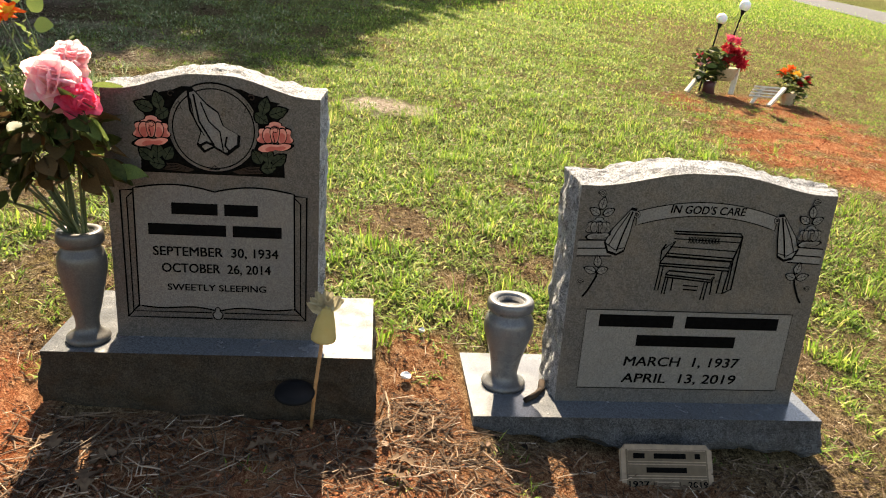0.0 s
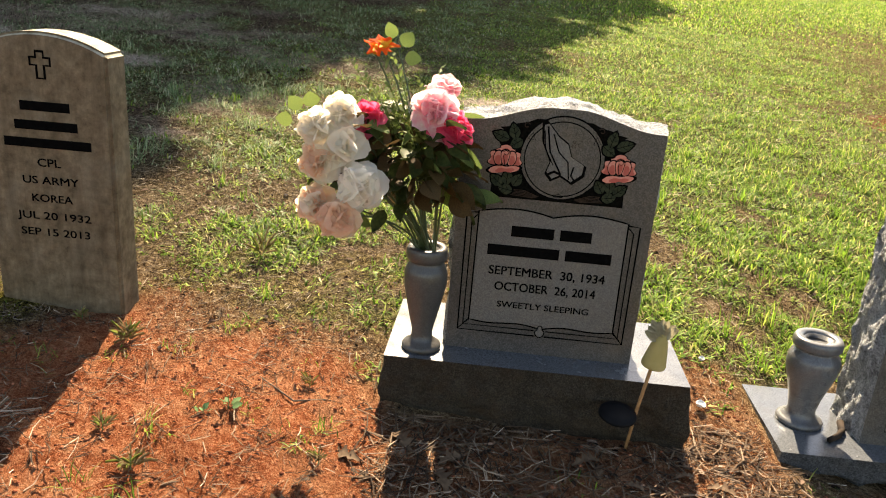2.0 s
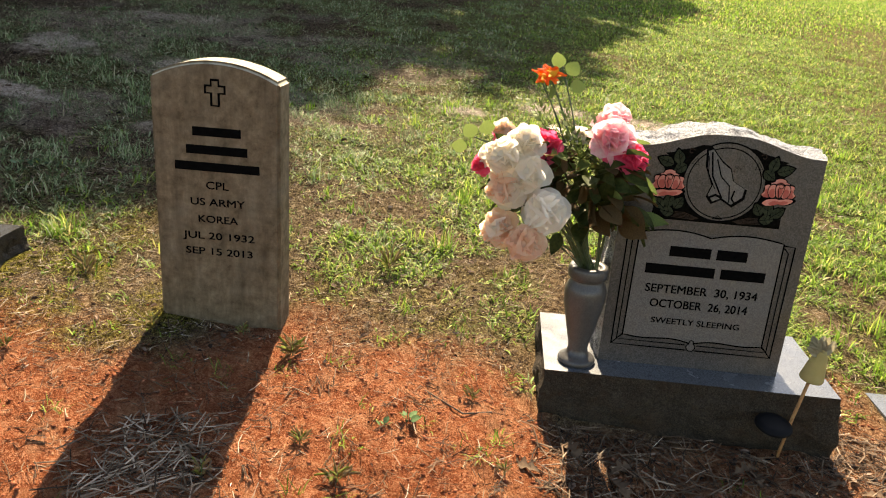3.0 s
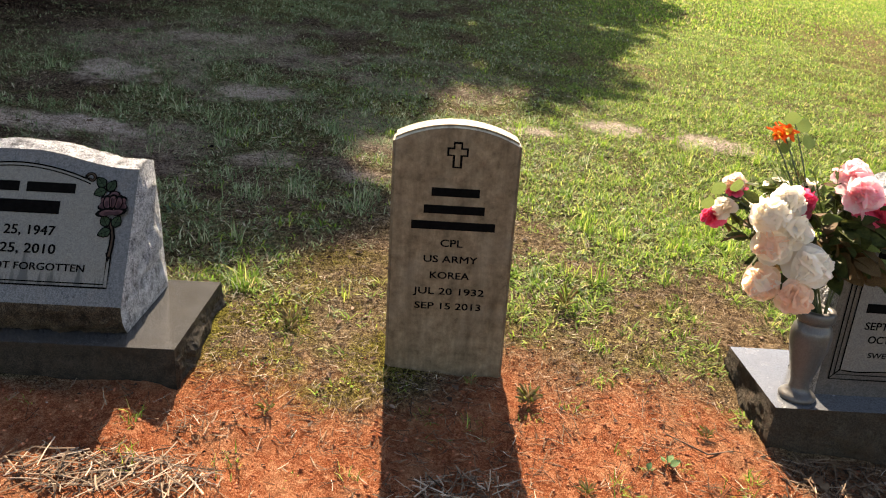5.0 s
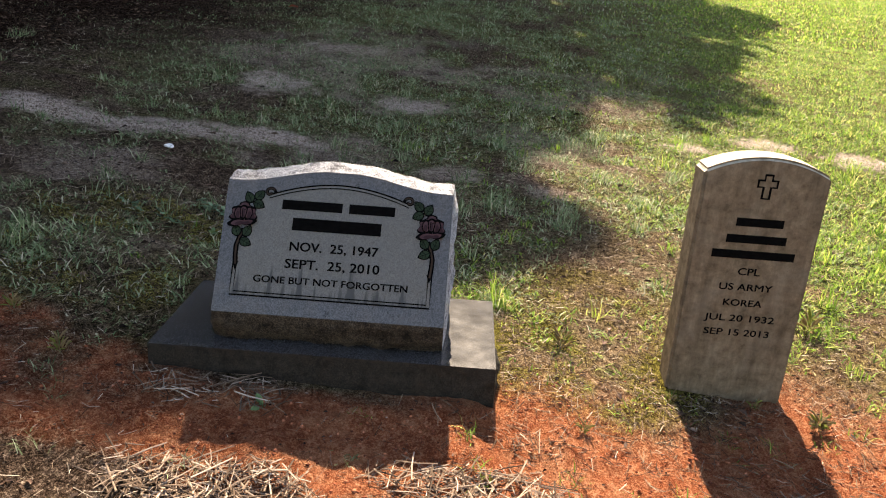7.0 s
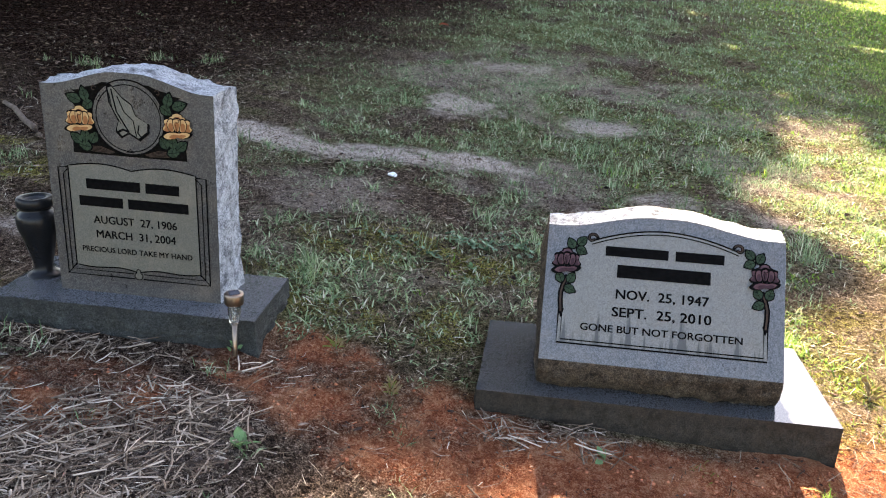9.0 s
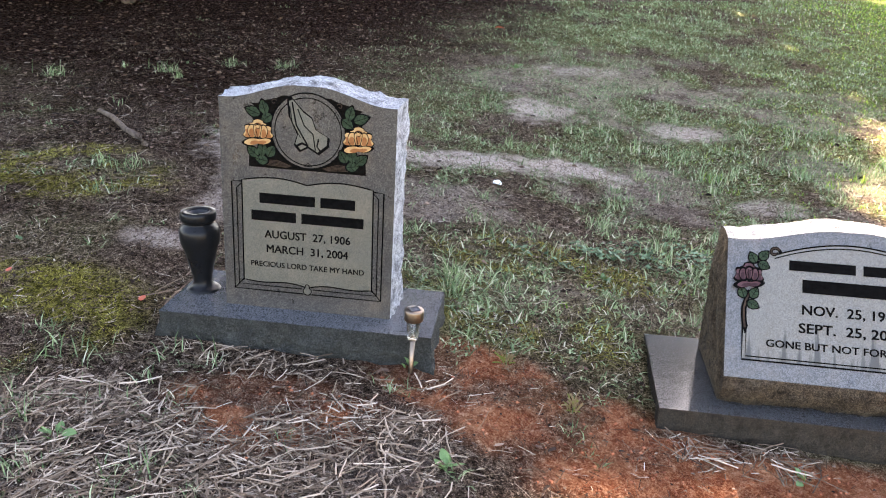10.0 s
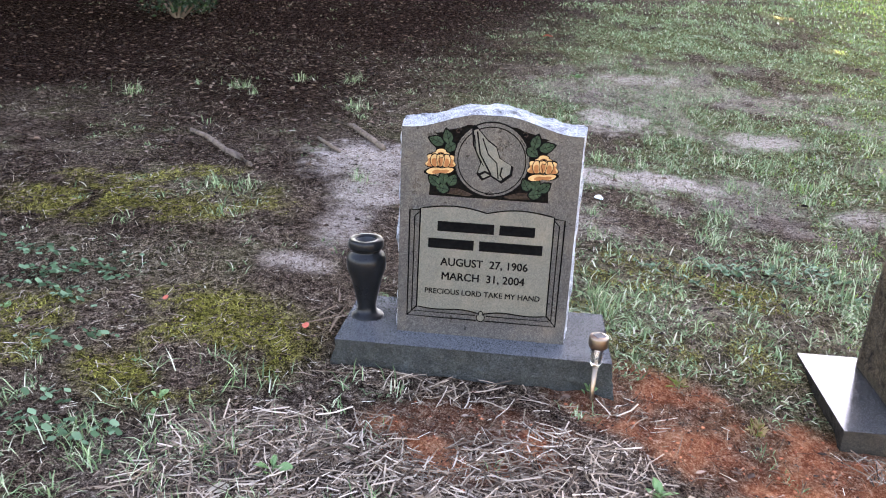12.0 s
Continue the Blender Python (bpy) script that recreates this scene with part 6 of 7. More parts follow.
GRASS = island("grass_blades", [(0.0, (0.055, 0.118, 0.012)), (0.35, (0.132, 0.250, 0.030)), (0.74, (0.235, 0.362, 0.048)), (0.92, (0.41, 0.43, 0.105)), (1.0, (0.54, 0.43, 0.21))], 0.5, 0.5)
THATCH = island("dry_stems", [(0.0, (0.018, 0.011, 0.007)), (0.5, (0.075, 0.049, 0.031)), (0.82, (0.19, 0.140, 0.090)), (0.93, (0.34, 0.27, 0.19)), (1.0, (0.62, 0.53, 0.42))], 0.8, 0.1)
STRAW = island("straw", [(0.0, (0.035, 0.022, 0.015)), (0.4, (0.135, 0.092, 0.062)), (0.75, (0.27, 0.200, 0.145)), (1.0, (0.48, 0.375, 0.285))], 0.85, 0.1)
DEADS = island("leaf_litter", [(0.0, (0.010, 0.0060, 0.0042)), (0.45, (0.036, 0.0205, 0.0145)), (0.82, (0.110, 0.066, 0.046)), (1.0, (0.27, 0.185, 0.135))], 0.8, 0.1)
CLODS = island("clay_clods", [(0.0, (0.09, 0.026, 0.014)), (0.6, (0.26, 0.080, 0.040)), (1.0, (0.38, 0.140, 0.072))], 0.95, 0.0)
MOSSY = island("moss", [(0.0, (0.06, 0.060, 0.012)), (0.5, (0.22, 0.205, 0.036)), (1.0, (0.48, 0.43, 0.10))], 0.8, 0.3)
CLOVER = island("clover", [(0.0, (0.025, 0.05, 0.022)), (0.6, (0.065, 0.12, 0.058)), (1.0, (0.17, 0.26, 0.15))], 0.6, 0.3)


def by_shade(parts_of):
    """Builds the same tufts twice: for the open turf, and dulled in colour for tree shade."""
    for name, sign, mat, label in (("grass", 0, GRASS, "short green summer grass growing in patchy tufts"), ("shade_grass", 1, SHADE_GRASS, "thin grass under the trees, its green dulled and cooled to show shade")):
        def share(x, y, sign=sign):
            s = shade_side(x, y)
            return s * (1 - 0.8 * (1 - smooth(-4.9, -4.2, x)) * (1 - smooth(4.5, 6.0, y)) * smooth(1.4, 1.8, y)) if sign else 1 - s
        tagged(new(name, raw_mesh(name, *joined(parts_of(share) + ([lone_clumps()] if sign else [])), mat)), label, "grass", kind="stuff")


def turf_parts(share):
    return [
        tufts(-6.6, 2.8, 1.60, 3.4, 1250, 9, (0.024, 0.072), (0.0026, 0.0066), 0.017, lambda x, y: turf_mask(x, y) * share(x, y), (0.5, 1.5)),
        tufts(-7.2, 4.2, 3.4, 5.6, 820, 10, (0.026, 0.060), (0.0030, 0.0058), 0.028, lambda x, y: turf_mask(x, y) * share(x, y), (0.5, 1.5)),
        tufts(-9.0, 6.5, 5.6, 9.5, 380, 11, (0.026, 0.056), (0.0038, 0.0068), 0.050, lambda x, y: turf_mask(x, y) * share(x, y), (0.5, 1.5)),
        tufts(-7.0, 17.0, 9.5, 22.0, 110, 9, (0.030, 0.055), (0.009, 0.014), 0.16, lambda x, y: turf_mask(x, y) * share(x, y)),
        # taller, sparser clumps
        tufts(-6.4, 2.6, 1.9, 4.6, 26, 18, (0.06, 0.13), (0.0026, 0.0046), 0.018, lambda x, y: np.clip(turf_mask(x, y) * 1.1 + 0.08, 0, 1) * share(x, y), (0.05, 0.95)),
        # behind the camera
        tufts(-7.0, 4.0, -3.0, 0.45, 90, 9, (0.03, 0.07), (0.004, 0.007), 0.03, lambda x, y: turf_mask(x, y) * share(x, y), (0.4, 1.4)),
        # single clumps on and beside the clay
        tufts(-2.6, -0.75, 1.05, 1.95, 26, 24, (0.018, 0.045), (0.0018, 0.0034), 0.022, lambda x, y: 0.40 * smooth(0.42, 0.6, fbm(x * 4, y * 4, 207, 2)) * share(x, y), (0.2, 1.35)),
        tufts(-5.8, -4.3, 0.85, 1.6, 40, 14, (0.03, 0.085), (0.0022, 0.0042), 0.02, lambda x, y: 0.8 * share(x, y), (0.2, 1.3)),
        tufts(-4.7, -3.6, 0.85, 1.35, 30, 8, (0.03, 0.07), (0.0022, 0.0042), 0.015, lambda x, y: 0.8 * share(x, y), (0.1, 1.2)),
        # stray tufts on clay and bare soil
        tufts(-6.0, 1.3, 0.85, 1.95, 14, 16, (0.02, 0.055), (0.0016, 0.0032), 0.018, lambda x, y: 0.8 * share(x, y), (0.2, 1.3)),
        tufts(-2.45, -0.75, 1.50, 2.3, 150, 8, (0.02, 0.05), (0.0018, 0.0032), 0.02, lambda x, y: 0.7 * smooth(0.35, 0.6, fbm(x * 5, y * 5, 201, 2)) * (1 - 0.85 * clay_mask(x, y)) * share(x, y), (0.2, 1.4)),
        tufts(-5.4, -4.5, 0.85, 1.25, 260, 10, (0.03, 0.08), (0.0020, 0.0035), 0.02, lambda x, y: 0.9 * smooth(0.4, 0.6, fbm(x * 5, y * 5, 203, 2)) * share(x, y), (0.1, 1.2)),
    ]


# clumps of longer grass that stand alone in the shade: place, blades, length
CLUMPS = ((-5.26, 2.66, 34, 0.10), (-5.39, 2.63, 26, 0.09), (-5.21, 2.38, 30, 0.09), (-6.03, 4.46, 40, 0.13), (-6.55, 4.09, 40, 0.13), (-5.40, 4.93, 40, 0.12), (-5.19, 4.18, 40, 0.12), (-5.75, 4.85, 30, 0.11), (-3.82, 2.67, 30, 0.09), (-2.84, 2.69, 30, 0.12), (-2.30, 3.09, 60, 0.14), (-2.17, 3.67, 44, 0.10), (-2.00, 3.09, 50, 0.12), (-2.85, 4.75, 40, 0.12), (-2.03, 2.93, 60, 0.13), (-2.47, 2.98, 60, 0.13), (-4.05, 2.45, 30, 0.08), (-3.35, 2.95, 36, 0.09), (-2.65, 3.25, 36, 0.09), (-1.95, 3.90, 50, 0.10), (-1.85, 4.10, 50, 0.10), (-1.75, 3.62, 40, 0.09), (-1.60, 3.40, 40, 0.09), (-2.15, 2.55, 26, 0.055), (-1.75, 2.45, 26, 0.055))


def lone_clumps():
    at = np.repeat(np.array(CLUMPS), [2 * c[2] for c in CLUMPS], 0)
    n = len(at)
    x, y = at[:, 0] + gen.normal(0, 0.040, n), at[:, 1] + gen.normal(0, 0.040, n)
    return blades(x, y, ground_z(x, y) - 0.003, at[:, 3] * gen.uniform(0.25, 0.95, n), gen.uniform(0.0018, 0.0038, n), gen.uniform(0.1, 1.3, n), gen.uniform(0, 6.283, n), gen.uniform(0.3, 1.0, n))


# GRASS greyed and cooled: the skylight of the shade is put into its colour
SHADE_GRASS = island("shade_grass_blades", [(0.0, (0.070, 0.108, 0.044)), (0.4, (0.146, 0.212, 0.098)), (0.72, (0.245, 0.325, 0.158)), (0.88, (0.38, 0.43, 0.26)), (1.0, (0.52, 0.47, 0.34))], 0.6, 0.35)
by_shade(turf_parts)


def stems(n, x0, x1, y0, y1, length, width, prob, lift=0.010, pitch=0.22, bent=True):
    """Loose stalks lying on the ground: three-sided, slightly bent unless short."""
    x, y = gen.uniform(x0, x1, n), gen.uniform(y0, y1, n)
    ok = (gen.random(n) < prob(x, y)) & clear_of_stones(x, y)
    x, y = x[ok], y[ok]
    n = len(x)
    L, w, a = gen.uniform(*length, n), gen.uniform(*width, n), gen.uniform(0, 6.283, n)
    dx, dy = np.cos(a) * L / 2, np.sin(a) * L / 2
    ok = clear_of_stones(x + dx, y + dy, 0.003) & clear_of_stones(x - dx, y - dy, 0.003) & clear_of_stones(x, y, 0.003)
    x, y, L, w, a, dx, dy = (q[ok] for q in (x, y, L, w, a, dx, dy))
    n = len(x)
    up = gen.uniform(0.0, lift, n)
    tip = L * np.sin(gen.normal(0, pitch, n)) * 0.5
    px, py = -np.sin(a) * w / 2, np.cos(a) * w / 2
    bx, by = gen.normal(0, 0.05, n) * L, gen.normal(0, 0.05, n) * L
    v = np.empty((n, 9, 3))
    for i, (f, z) in enumerate(((-1, -tip), (0, 0 * tip), (1, tip))):
        cx, cy = x + f * dx + (bx if f == 0 else 0), y + f * dy + (by if f == 0 else 0)
        cz = np.maximum(ground_z(cx, cy) + 0.001, ground_z(x, y) + up + z)
        v[:, i * 3] = np.stack([cx + px, cy + py, cz], -1)
        v[:, i * 3 + 1] = np.stack([cx - px, cy - py, cz], -1)
        v[:, i * 3 + 2] = np.stack([cx, cy, cz + w * 0.55], -1)
    if not bent:
        v = v[:, [0, 1, 2, 6, 7, 8]]
        loops = (np.arange(n)[:, None, None] * 6 + np.array([[0, 3, 5, 2], [2, 5, 4, 1]])).ravel()
        return v.reshape(-1, 3), loops, np.full(n * 2, 4)
    quads = []
    for s in (0, 3):
        quads += [[s, s + 3, s + 5, s + 2], [s + 2, s + 5, s + 4, s + 1]]
    loops = (np.arange(n)[:, None, None] * 9 + np.array(quads)).ravel()
    return v.reshape(-1, 3), loops, np.full(n * 4, 4)


def everywhere(k):
    return lambda x, y: np.clip(k * (0.3 + 0.9 * fbm(x * 3, y * 3, 301, 3)) * (1 - 0.90 * clay_mask(x, y)) * (1 - 0.45 * litter_mask(x, y)), 0, 1)


thatch_parts = [
    stems(75000, -6.4, 2.6, 0.85, 3.2, (0.008, 0.045), (0.0008, 0.0018), everywhere(0.9), 0.010, 0.45, False),
    stems(30000, -7.0, 3.5, 3.2, 6.0, (0.015, 0.06), (0.0014, 0.0028), everywhere(0.6), 0.010, 0.4, False),
    stems(1500, -2.5, -0.8, 1.0, 1.9, (0.02, 0.06), (0.001, 0.002), lambda x, y: np.full(len(x), 0.6), 0.008),
    stems(9000, -2.4, -0.85, 1.5, 2.4, (0.008, 0.04), (0.0006, 0.0013), lambda x, y: 0.5 * (1 - clay_mask(x, y)), 0.012, 0.3),
    tufts(-6.6, -2.2, 1.45, 3.4, 700, 11, (0.018, 0.050), (0.0010, 0.0021), 0.026, lambda x, y: 0.9 * shade_side(x, y) * (1 - 0.85 * (1 - smooth(-5.0, -4.3, x)) * smooth(1.9, 2.4, y)) * smooth(0.42, 0.62, fbm(x * 5, y * 5, 303, 3)) * (1 - 0.9 * clay_mask(x, y)) * (1 - 0.6 * sand_mask(x, y)), (0.6, 1.5)),
    tufts(-4.1, -2.2, 1.5, 3.0, 1000, 11, (0.018, 0.050), (0.0010, 0.0022), 0.026, lambda x, y: 0.8 * spot(x, y, -3.2, 2.15, 0.85, 0.70, 305) * smooth(0.30, 0.50, fbm(x * 5, y * 5, 306, 3)) * (1 - 0.9 * clay_mask(x, y)), (0.5, 1.5)),
    tufts(-7.0, 1.0, 3.4, 6.5, 420, 10, (0.020, 0.050), (0.0018, 0.0034), 0.036, lambda x, y: 0.8 * shade_side(x, y) * smooth(0.34, 0.56, fbm(x * 3, y * 3, 304, 3)) * (1 - 0.5 * litter_mask(x, y)), (0.6, 1.5)),
]
tagged(new("dry_grass", raw_mesh("dry_grass", *joined(thatch_parts), THATCH)), "dry brown grass stems lying over the soil", "dry grass", kind="stuff")


BROWN_STEMS = island("brown_stems", [(0.0, (0.020, 0.012, 0.008)), (0.5, (0.085, 0.052, 0.033)), (0.85, (0.20, 0.135, 0.090)), (1.0, (0.38, 0.28, 0.20))], 0.8, 0.05)
brown_parts = [stems(15000, -0.84, 1.2, 1.0, 1.72, (0.02, 0.11), (0.0012, 0.0034), lambda x, y: everywhere(0.9)(x, y) * (1 - 0.75 * smooth(0.05, 0.30, x)) * (1 - 0.7 * smooth(0.9, 1.1, x)), 0.014, 0.12), stems(3500, -2.4, -0.9, 1.0, 1.8, (0.01, 0.05), (0.0010, 0.0024), lambda x, y: 0.5 * smooth(0.45, 0.6, fbm(x * 4, y * 4, 431, 3)), 0.010, 0.2)]
tagged(new("dead_stems", raw_mesh("dead_stems", *joined(brown_parts), BROWN_STEMS)), "brown dead stems strewn before the stones", "dead stems", kind="stuff")


def straw_heap(x, y):
    m = np.maximum(spot(x, y, -4.48, 1.14, 0.34, 0.20, 401), 0.8 * spot(x, y, -4.25, 1.02, 0.62, 0.16, 410))
    m = np.maximum(m, 0.75 * spot(x, y, -3.92, 1.24, 0.24, 0.16, 402))
    m = np.maximum(m, 0.45 * spot(x, y, -4.15, 1.12, 0.4, 0.10, 407))
    m = np.maximum(m, 0.55 * spot(x, y, -3.00, 1.19, 0.24, 0.08, 403))
    m = np.maximum(m, 0.55 * spot(x, y, -2.40, 1.27, 0.24, 0.08, 404))
    m = np.maximum(m, 0.35 * spot(x, y, -3.06, 1.50, 0.20, 0.07, 405))
    m = np.maximum(m, 0.25 * spot(x, y, -4.20, 1.50, 0.45, 0.07, 406))
    m = np.maximum(m, 0.42 * spot(x, y, -1.63, 1.24, 0.17, 0.15, 409))
    m = m * (0.35 + 0.65 * smooth(0.36, 0.52, fbm(x * 9, y * 9, 408, 2)))
    return m


def sprinkled(x, y):
    return np.clip(0.05 + 0.10 * smooth(0.5, 0.7, fbm(x * 3, y * 3, 411, 3)), 0, 1)


straw_parts = [
    stems(44000, -5.0, -1.5, 0.85, 1.8, (0.010, 0.055), (0.0010, 0.0026), straw_heap, 0.010, 0.16),
    stems(22000, -5.0, -1.5, 0.85, 1.8, (0.025, 0.100), (0.0018, 0.0044), straw_heap, 0.022, 0.14),
    stems(420, -3.35, -2.10, 1.0, 1.5, (0.10, 0.24), (0.0016, 0.0036), straw_heap, 0.018, 0.06),
    stems(14000, -6.4, -2.2, 0.9, 3.4, (0.012, 0.055), (0.0007, 0.0017), lambda x, y: 0.45 * smooth(0.4, 0.62, fbm(x * 3, y * 3, 412, 3)) * (1 - 0.6 * clay_mask(x, y)), 0.010, 0.25),
    stems(2600, -5.6, 0.6, 0.9, 2.6, (0.015, 0.06), (0.0008, 0.0022), sprinkled, 0.008, 0.2),
    stems(130, -4.64, -4.52, 1.60, 1.90, (0.06, 0.14), (0.003, 0.006), lambda x, y: np.full(len(x), 0.10), 0.02),
]
tagged(new("straw", raw_mesh("straw", *joined(straw_parts), STRAW)), "pale scattered wheat straw lying in loose heaps", "straw", kind="stuff")


def flakes(n, x0, x1, y0, y1, size, prob, tall=0.35):
    """Curled bits of leaf: two triangles folded along the middle."""
    x, y = gen.uniform(x0, x1, n), gen.uniform(y0, y1, n)
    ok = (gen.random(n) < prob(x, y)) & clear_of_stones(x, y, 0.01)
    x, y = x[ok], y[ok]
    n = len(x)
    s, a, fold = gen.uniform(*size, n), gen.uniform(0, 6.283, n), gen.uniform(0.0, tall, n)
    c, d, z = np.cos(a), np.sin(a), ground_z(x, y) + 0.002
    v = np.empty((n, 6, 3))
    shape = ((-0.5, 0, 0), (-0.15, -0.24, 1), (0.25, -0.2, 1), (0.5, 0.0, 0.4), (0.2, 0.22, 1), (-0.2, 0.2, 0.8))
    for i, (u, w, h) in enumerate(shape):
        w = w * gen.uniform(0.6, 1.3, n)
        v[:, i] = np.stack([x + (u * c - w * d) * s, y + (u * d + w * c) * s, z + h * fold * s + 0.2 * s * gen.random(n)], -1)
    loops = (np.arange(n)[:, None, None] * 6 + np.array([[0, 1, 2, 3], [0, 3, 4, 5]])).ravel()
    return v.reshape(-1, 3), loops, np.full(n * 2, 4)


litter_parts = [
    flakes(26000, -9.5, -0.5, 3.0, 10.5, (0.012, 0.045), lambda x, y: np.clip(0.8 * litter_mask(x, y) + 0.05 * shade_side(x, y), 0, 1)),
    flakes(5000, -6.2, 1.3, 0.9, 3.5, (0.008, 0.03), lambda x, y: 0.45 * (1 - clay_mask(x, y))),
    flakes(70000, -6.4, 1.5, 0.9, 3.6, (0.003, 0.012), lambda x, y: 0.8 * (1 - 0.95 * clay_mask(x, y)), 0.5),
    flakes(1200, -0.75, 0.2, 1.15, 1.65, (0.008, 0.025), lambda x, y: np.full(len(x), 0.25)),
]
tagged(new("leaf_litter", raw_mesh("leaf_litter", *joined(litter_parts), DEADS)), "brown crumbled leaf litter under the trees", "leaf litter", kind="stuff")


def lumps(n, x0, x1, y0, y1, size, prob):
    x, y = gen.uniform(x0, x1, n), gen.uniform(y0, y1, n)
    ok = (gen.random(n) < prob(x, y)) & clear_of_stones(x, y, 0.01)
    x, y = x[ok], y[ok]
    n = len(x)
    s = size[0] + (size[1] - size[0]) * gen.random(n) ** 3
    dirs = np.array([(1, 0, 0), (0, 1, 0), (-1, 0, 0), (0, -1, 0), (0, 0, 1), (0, 0, -1)], float)
    r = s[:, None] * gen.uniform(0.6, 1.2, (n, 6))
    v = dirs[None] * r[..., None] + np.stack([x, y, ground_z(x, y) + s * 0.1], -1)[:, None]
    v[:, :, 2] = (v[:, :, 2] - ground_z(x, y)[:, None]) * 0.6 + ground_z(x, y)[:, None]
    tri = np.array([[0, 1, 4], [1, 2, 4], [2, 3, 4], [3, 0, 4], [1, 0, 5], [2, 1, 5], [3, 2, 5], [0, 3, 5]])
    loops = (np.arange(n)[:, None, None] * 6 + tri).ravel()
    return v.reshape(-1, 3), loops, np.full(n * 8, 3)


clod_parts = [lumps(30000, -4.6, 0.4, 0.85, 2.0, (0.0007, 0.0075), lambda x, y: clay_mask(x, y) * 0.85), lumps(6000, 2.0, 4.8, 3.6, 6.2, (0.002, 0.013), clay_mask)]
tagged(new("clay_clods", raw_mesh("clay_clods", *joined(clod_parts), CLODS)), "small crumbled clods of red clay", "clods", kind="stuff")

moss_parts = [tufts(-6.4, -1.8, 1.3, 3.0, 6500, 9, (0.006, 0.016), (0.0016, 0.0032), 0.009, lambda x, y: moss_mask(x, y) * smooth(0.30, 0.55, fbm(x * 9, y * 9, 501, 3)), (0.2, 1.4))]
tagged(new("moss", raw_mesh("moss", *joined(moss_parts), MOSSY)), "yellow-green cushions of moss on the soil", "moss", kind="stuff")


def clover_leaves(n, prob):
    x, y = gen.uniform(-6.6, 0.6, n), gen.uniform(1.0, 4.2, n)
    ok = (gen.random(n) < prob(x, y)) & clear_of_stones(x, y, 0.02)
    x, y = np.repeat(x[ok], 14), np.repeat(y[ok], 14)
    n = len(x)
    x, y = x + gen.normal(0, 0.045, n), y + gen.normal(0, 0.012, n)
    s, a, t = gen.uniform(0.006, 0.012, n), gen.uniform(0, 6.283, n), gen.uniform(-0.9, 0.9, n)
    z = ground_z(x, y) + gen.uniform(0.006, 0.026, n)
    v = np.empty((n, 6, 3))
    for i in range(6):
        u = a + i * math.pi / 3
        v[:, i] = np.stack([x + s * np.cos(u), y + s * np.sin(u), z + s * t * np.cos(u) + 0.3 * s * (i % 2)], -1)
    loops = (np.arange(n)[:, None] * 6 + np.arange(6)).ravel()
    return v.reshape(-1, 3), loops, np.full(n, 6)


def clover_where(x, y):
    return np.maximum.reduce([0.5 * spot(x, y, -5.56, 1.82, 0.34, 0.20, 601), 0.35 * spot(x, y, -3.15, 2.60, 0.50, 0.26, 602), 0.25 * spot(x, y, -5.2, 1.25, 0.4, 0.25, 603)])


tagged(new("clover", raw_mesh("clover", *clover_leaves(3200, clover_where), CLOVER)), "small patches of pale green clover", "clover", kind="stuff")


# ---- single weeds and fallen bits ----
WEED = plain("weed_leaf", (0.09, 0.17, 0.06), (0.19, 0.29, 0.13), 0.6, 60, through_light=0.35)
WEED_ME = leaf_mesh("leaf", WEED, 0.35)
GREEN_BLADE = plain("green_blade", (0.15, 0.19, 0.040), (0.27, 0.29, 0.085), 0.6, 60, through_light=0.4)
BLADE_ME = leaf_mesh("blade", GREEN_BLADE, -0.97)
DRY_BLADE = plain("dry_blade", (0.20, 0.145, 0.070), (0.38, 0.29, 0.16), 0.7, 60, through_light=0.3)
DRY_ME = leaf_mesh("blade", DRY_BLADE, -0.98)


def weed(x, y, size, count, rise, kind, label):
    thing = empty("weed", pose(x, y, float(ground_z(x, y)) - 0.002), label, "weed", "weeds")
    for k in range(count):
        a = rnd.uniform(0, 6.28)
        r = rnd.uniform(0.0, 0.6) * size
        part("leaf", kind[k % len(kind)], None, thing, m=Matrix.Translation((r * math.cos(a), r * math.sin(a), rnd.uniform(0.1, 0.6) * rise)) @ Vector((math.cos(a), math.sin(a), rnd.uniform(0.1, 1.6) * rise / size)).to_track_quat("Y", "Z").to_matrix().to_4x4() @ Matrix.Rotation(rnd.uniform(-0.5, 0.5), 4, "Y") @ Matrix.Scale(size * rnd.uniform(0.35, 1.15), 4))
    part("stalk", tube([(0, 0, -0.01), (0.002, 0, rise * 0.5), (0, 0.002, rise)], 0.0012, 0.0008, 5), WEED, thing)


for x, y, size, count, rise in ((-4.90, 1.29, 0.022, 9, 0.03), (-4.89, 1.23, 0.018, 7, 0.02), (-4.55, 1.11, 0.030, 10, 0.04), (-5.52, 1.57, 0.020, 8, 0.02), (-5.04, 1.42, 0.014, 6, 0.02), (-3.90, 5.72, 0.055, 12, 0.04), (-3.87, 1.56, 0.020, 8, 0.03), (-3.72, 1.22, 0.030, 12, 0.04), (-1.13, 1.48, 0.024, 7, 0.035), (-1.18, 1.46, 0.018, 5, 0.02), (-2.91, 1.46, 0.022, 8, 0.03), (-5.43, 1.50, 0.016, 6, 0.02), (-3.34, 2.42, 0.022, 10, 0.02), (-3.05, 2.55, 0.022, 10, 0.02), (-2.80, 2.35, 0.020, 9, 0.02)):
    weed(x, y, size, count, rise, (WEED_ME,), "small broad-leaved weed growing from the soil")
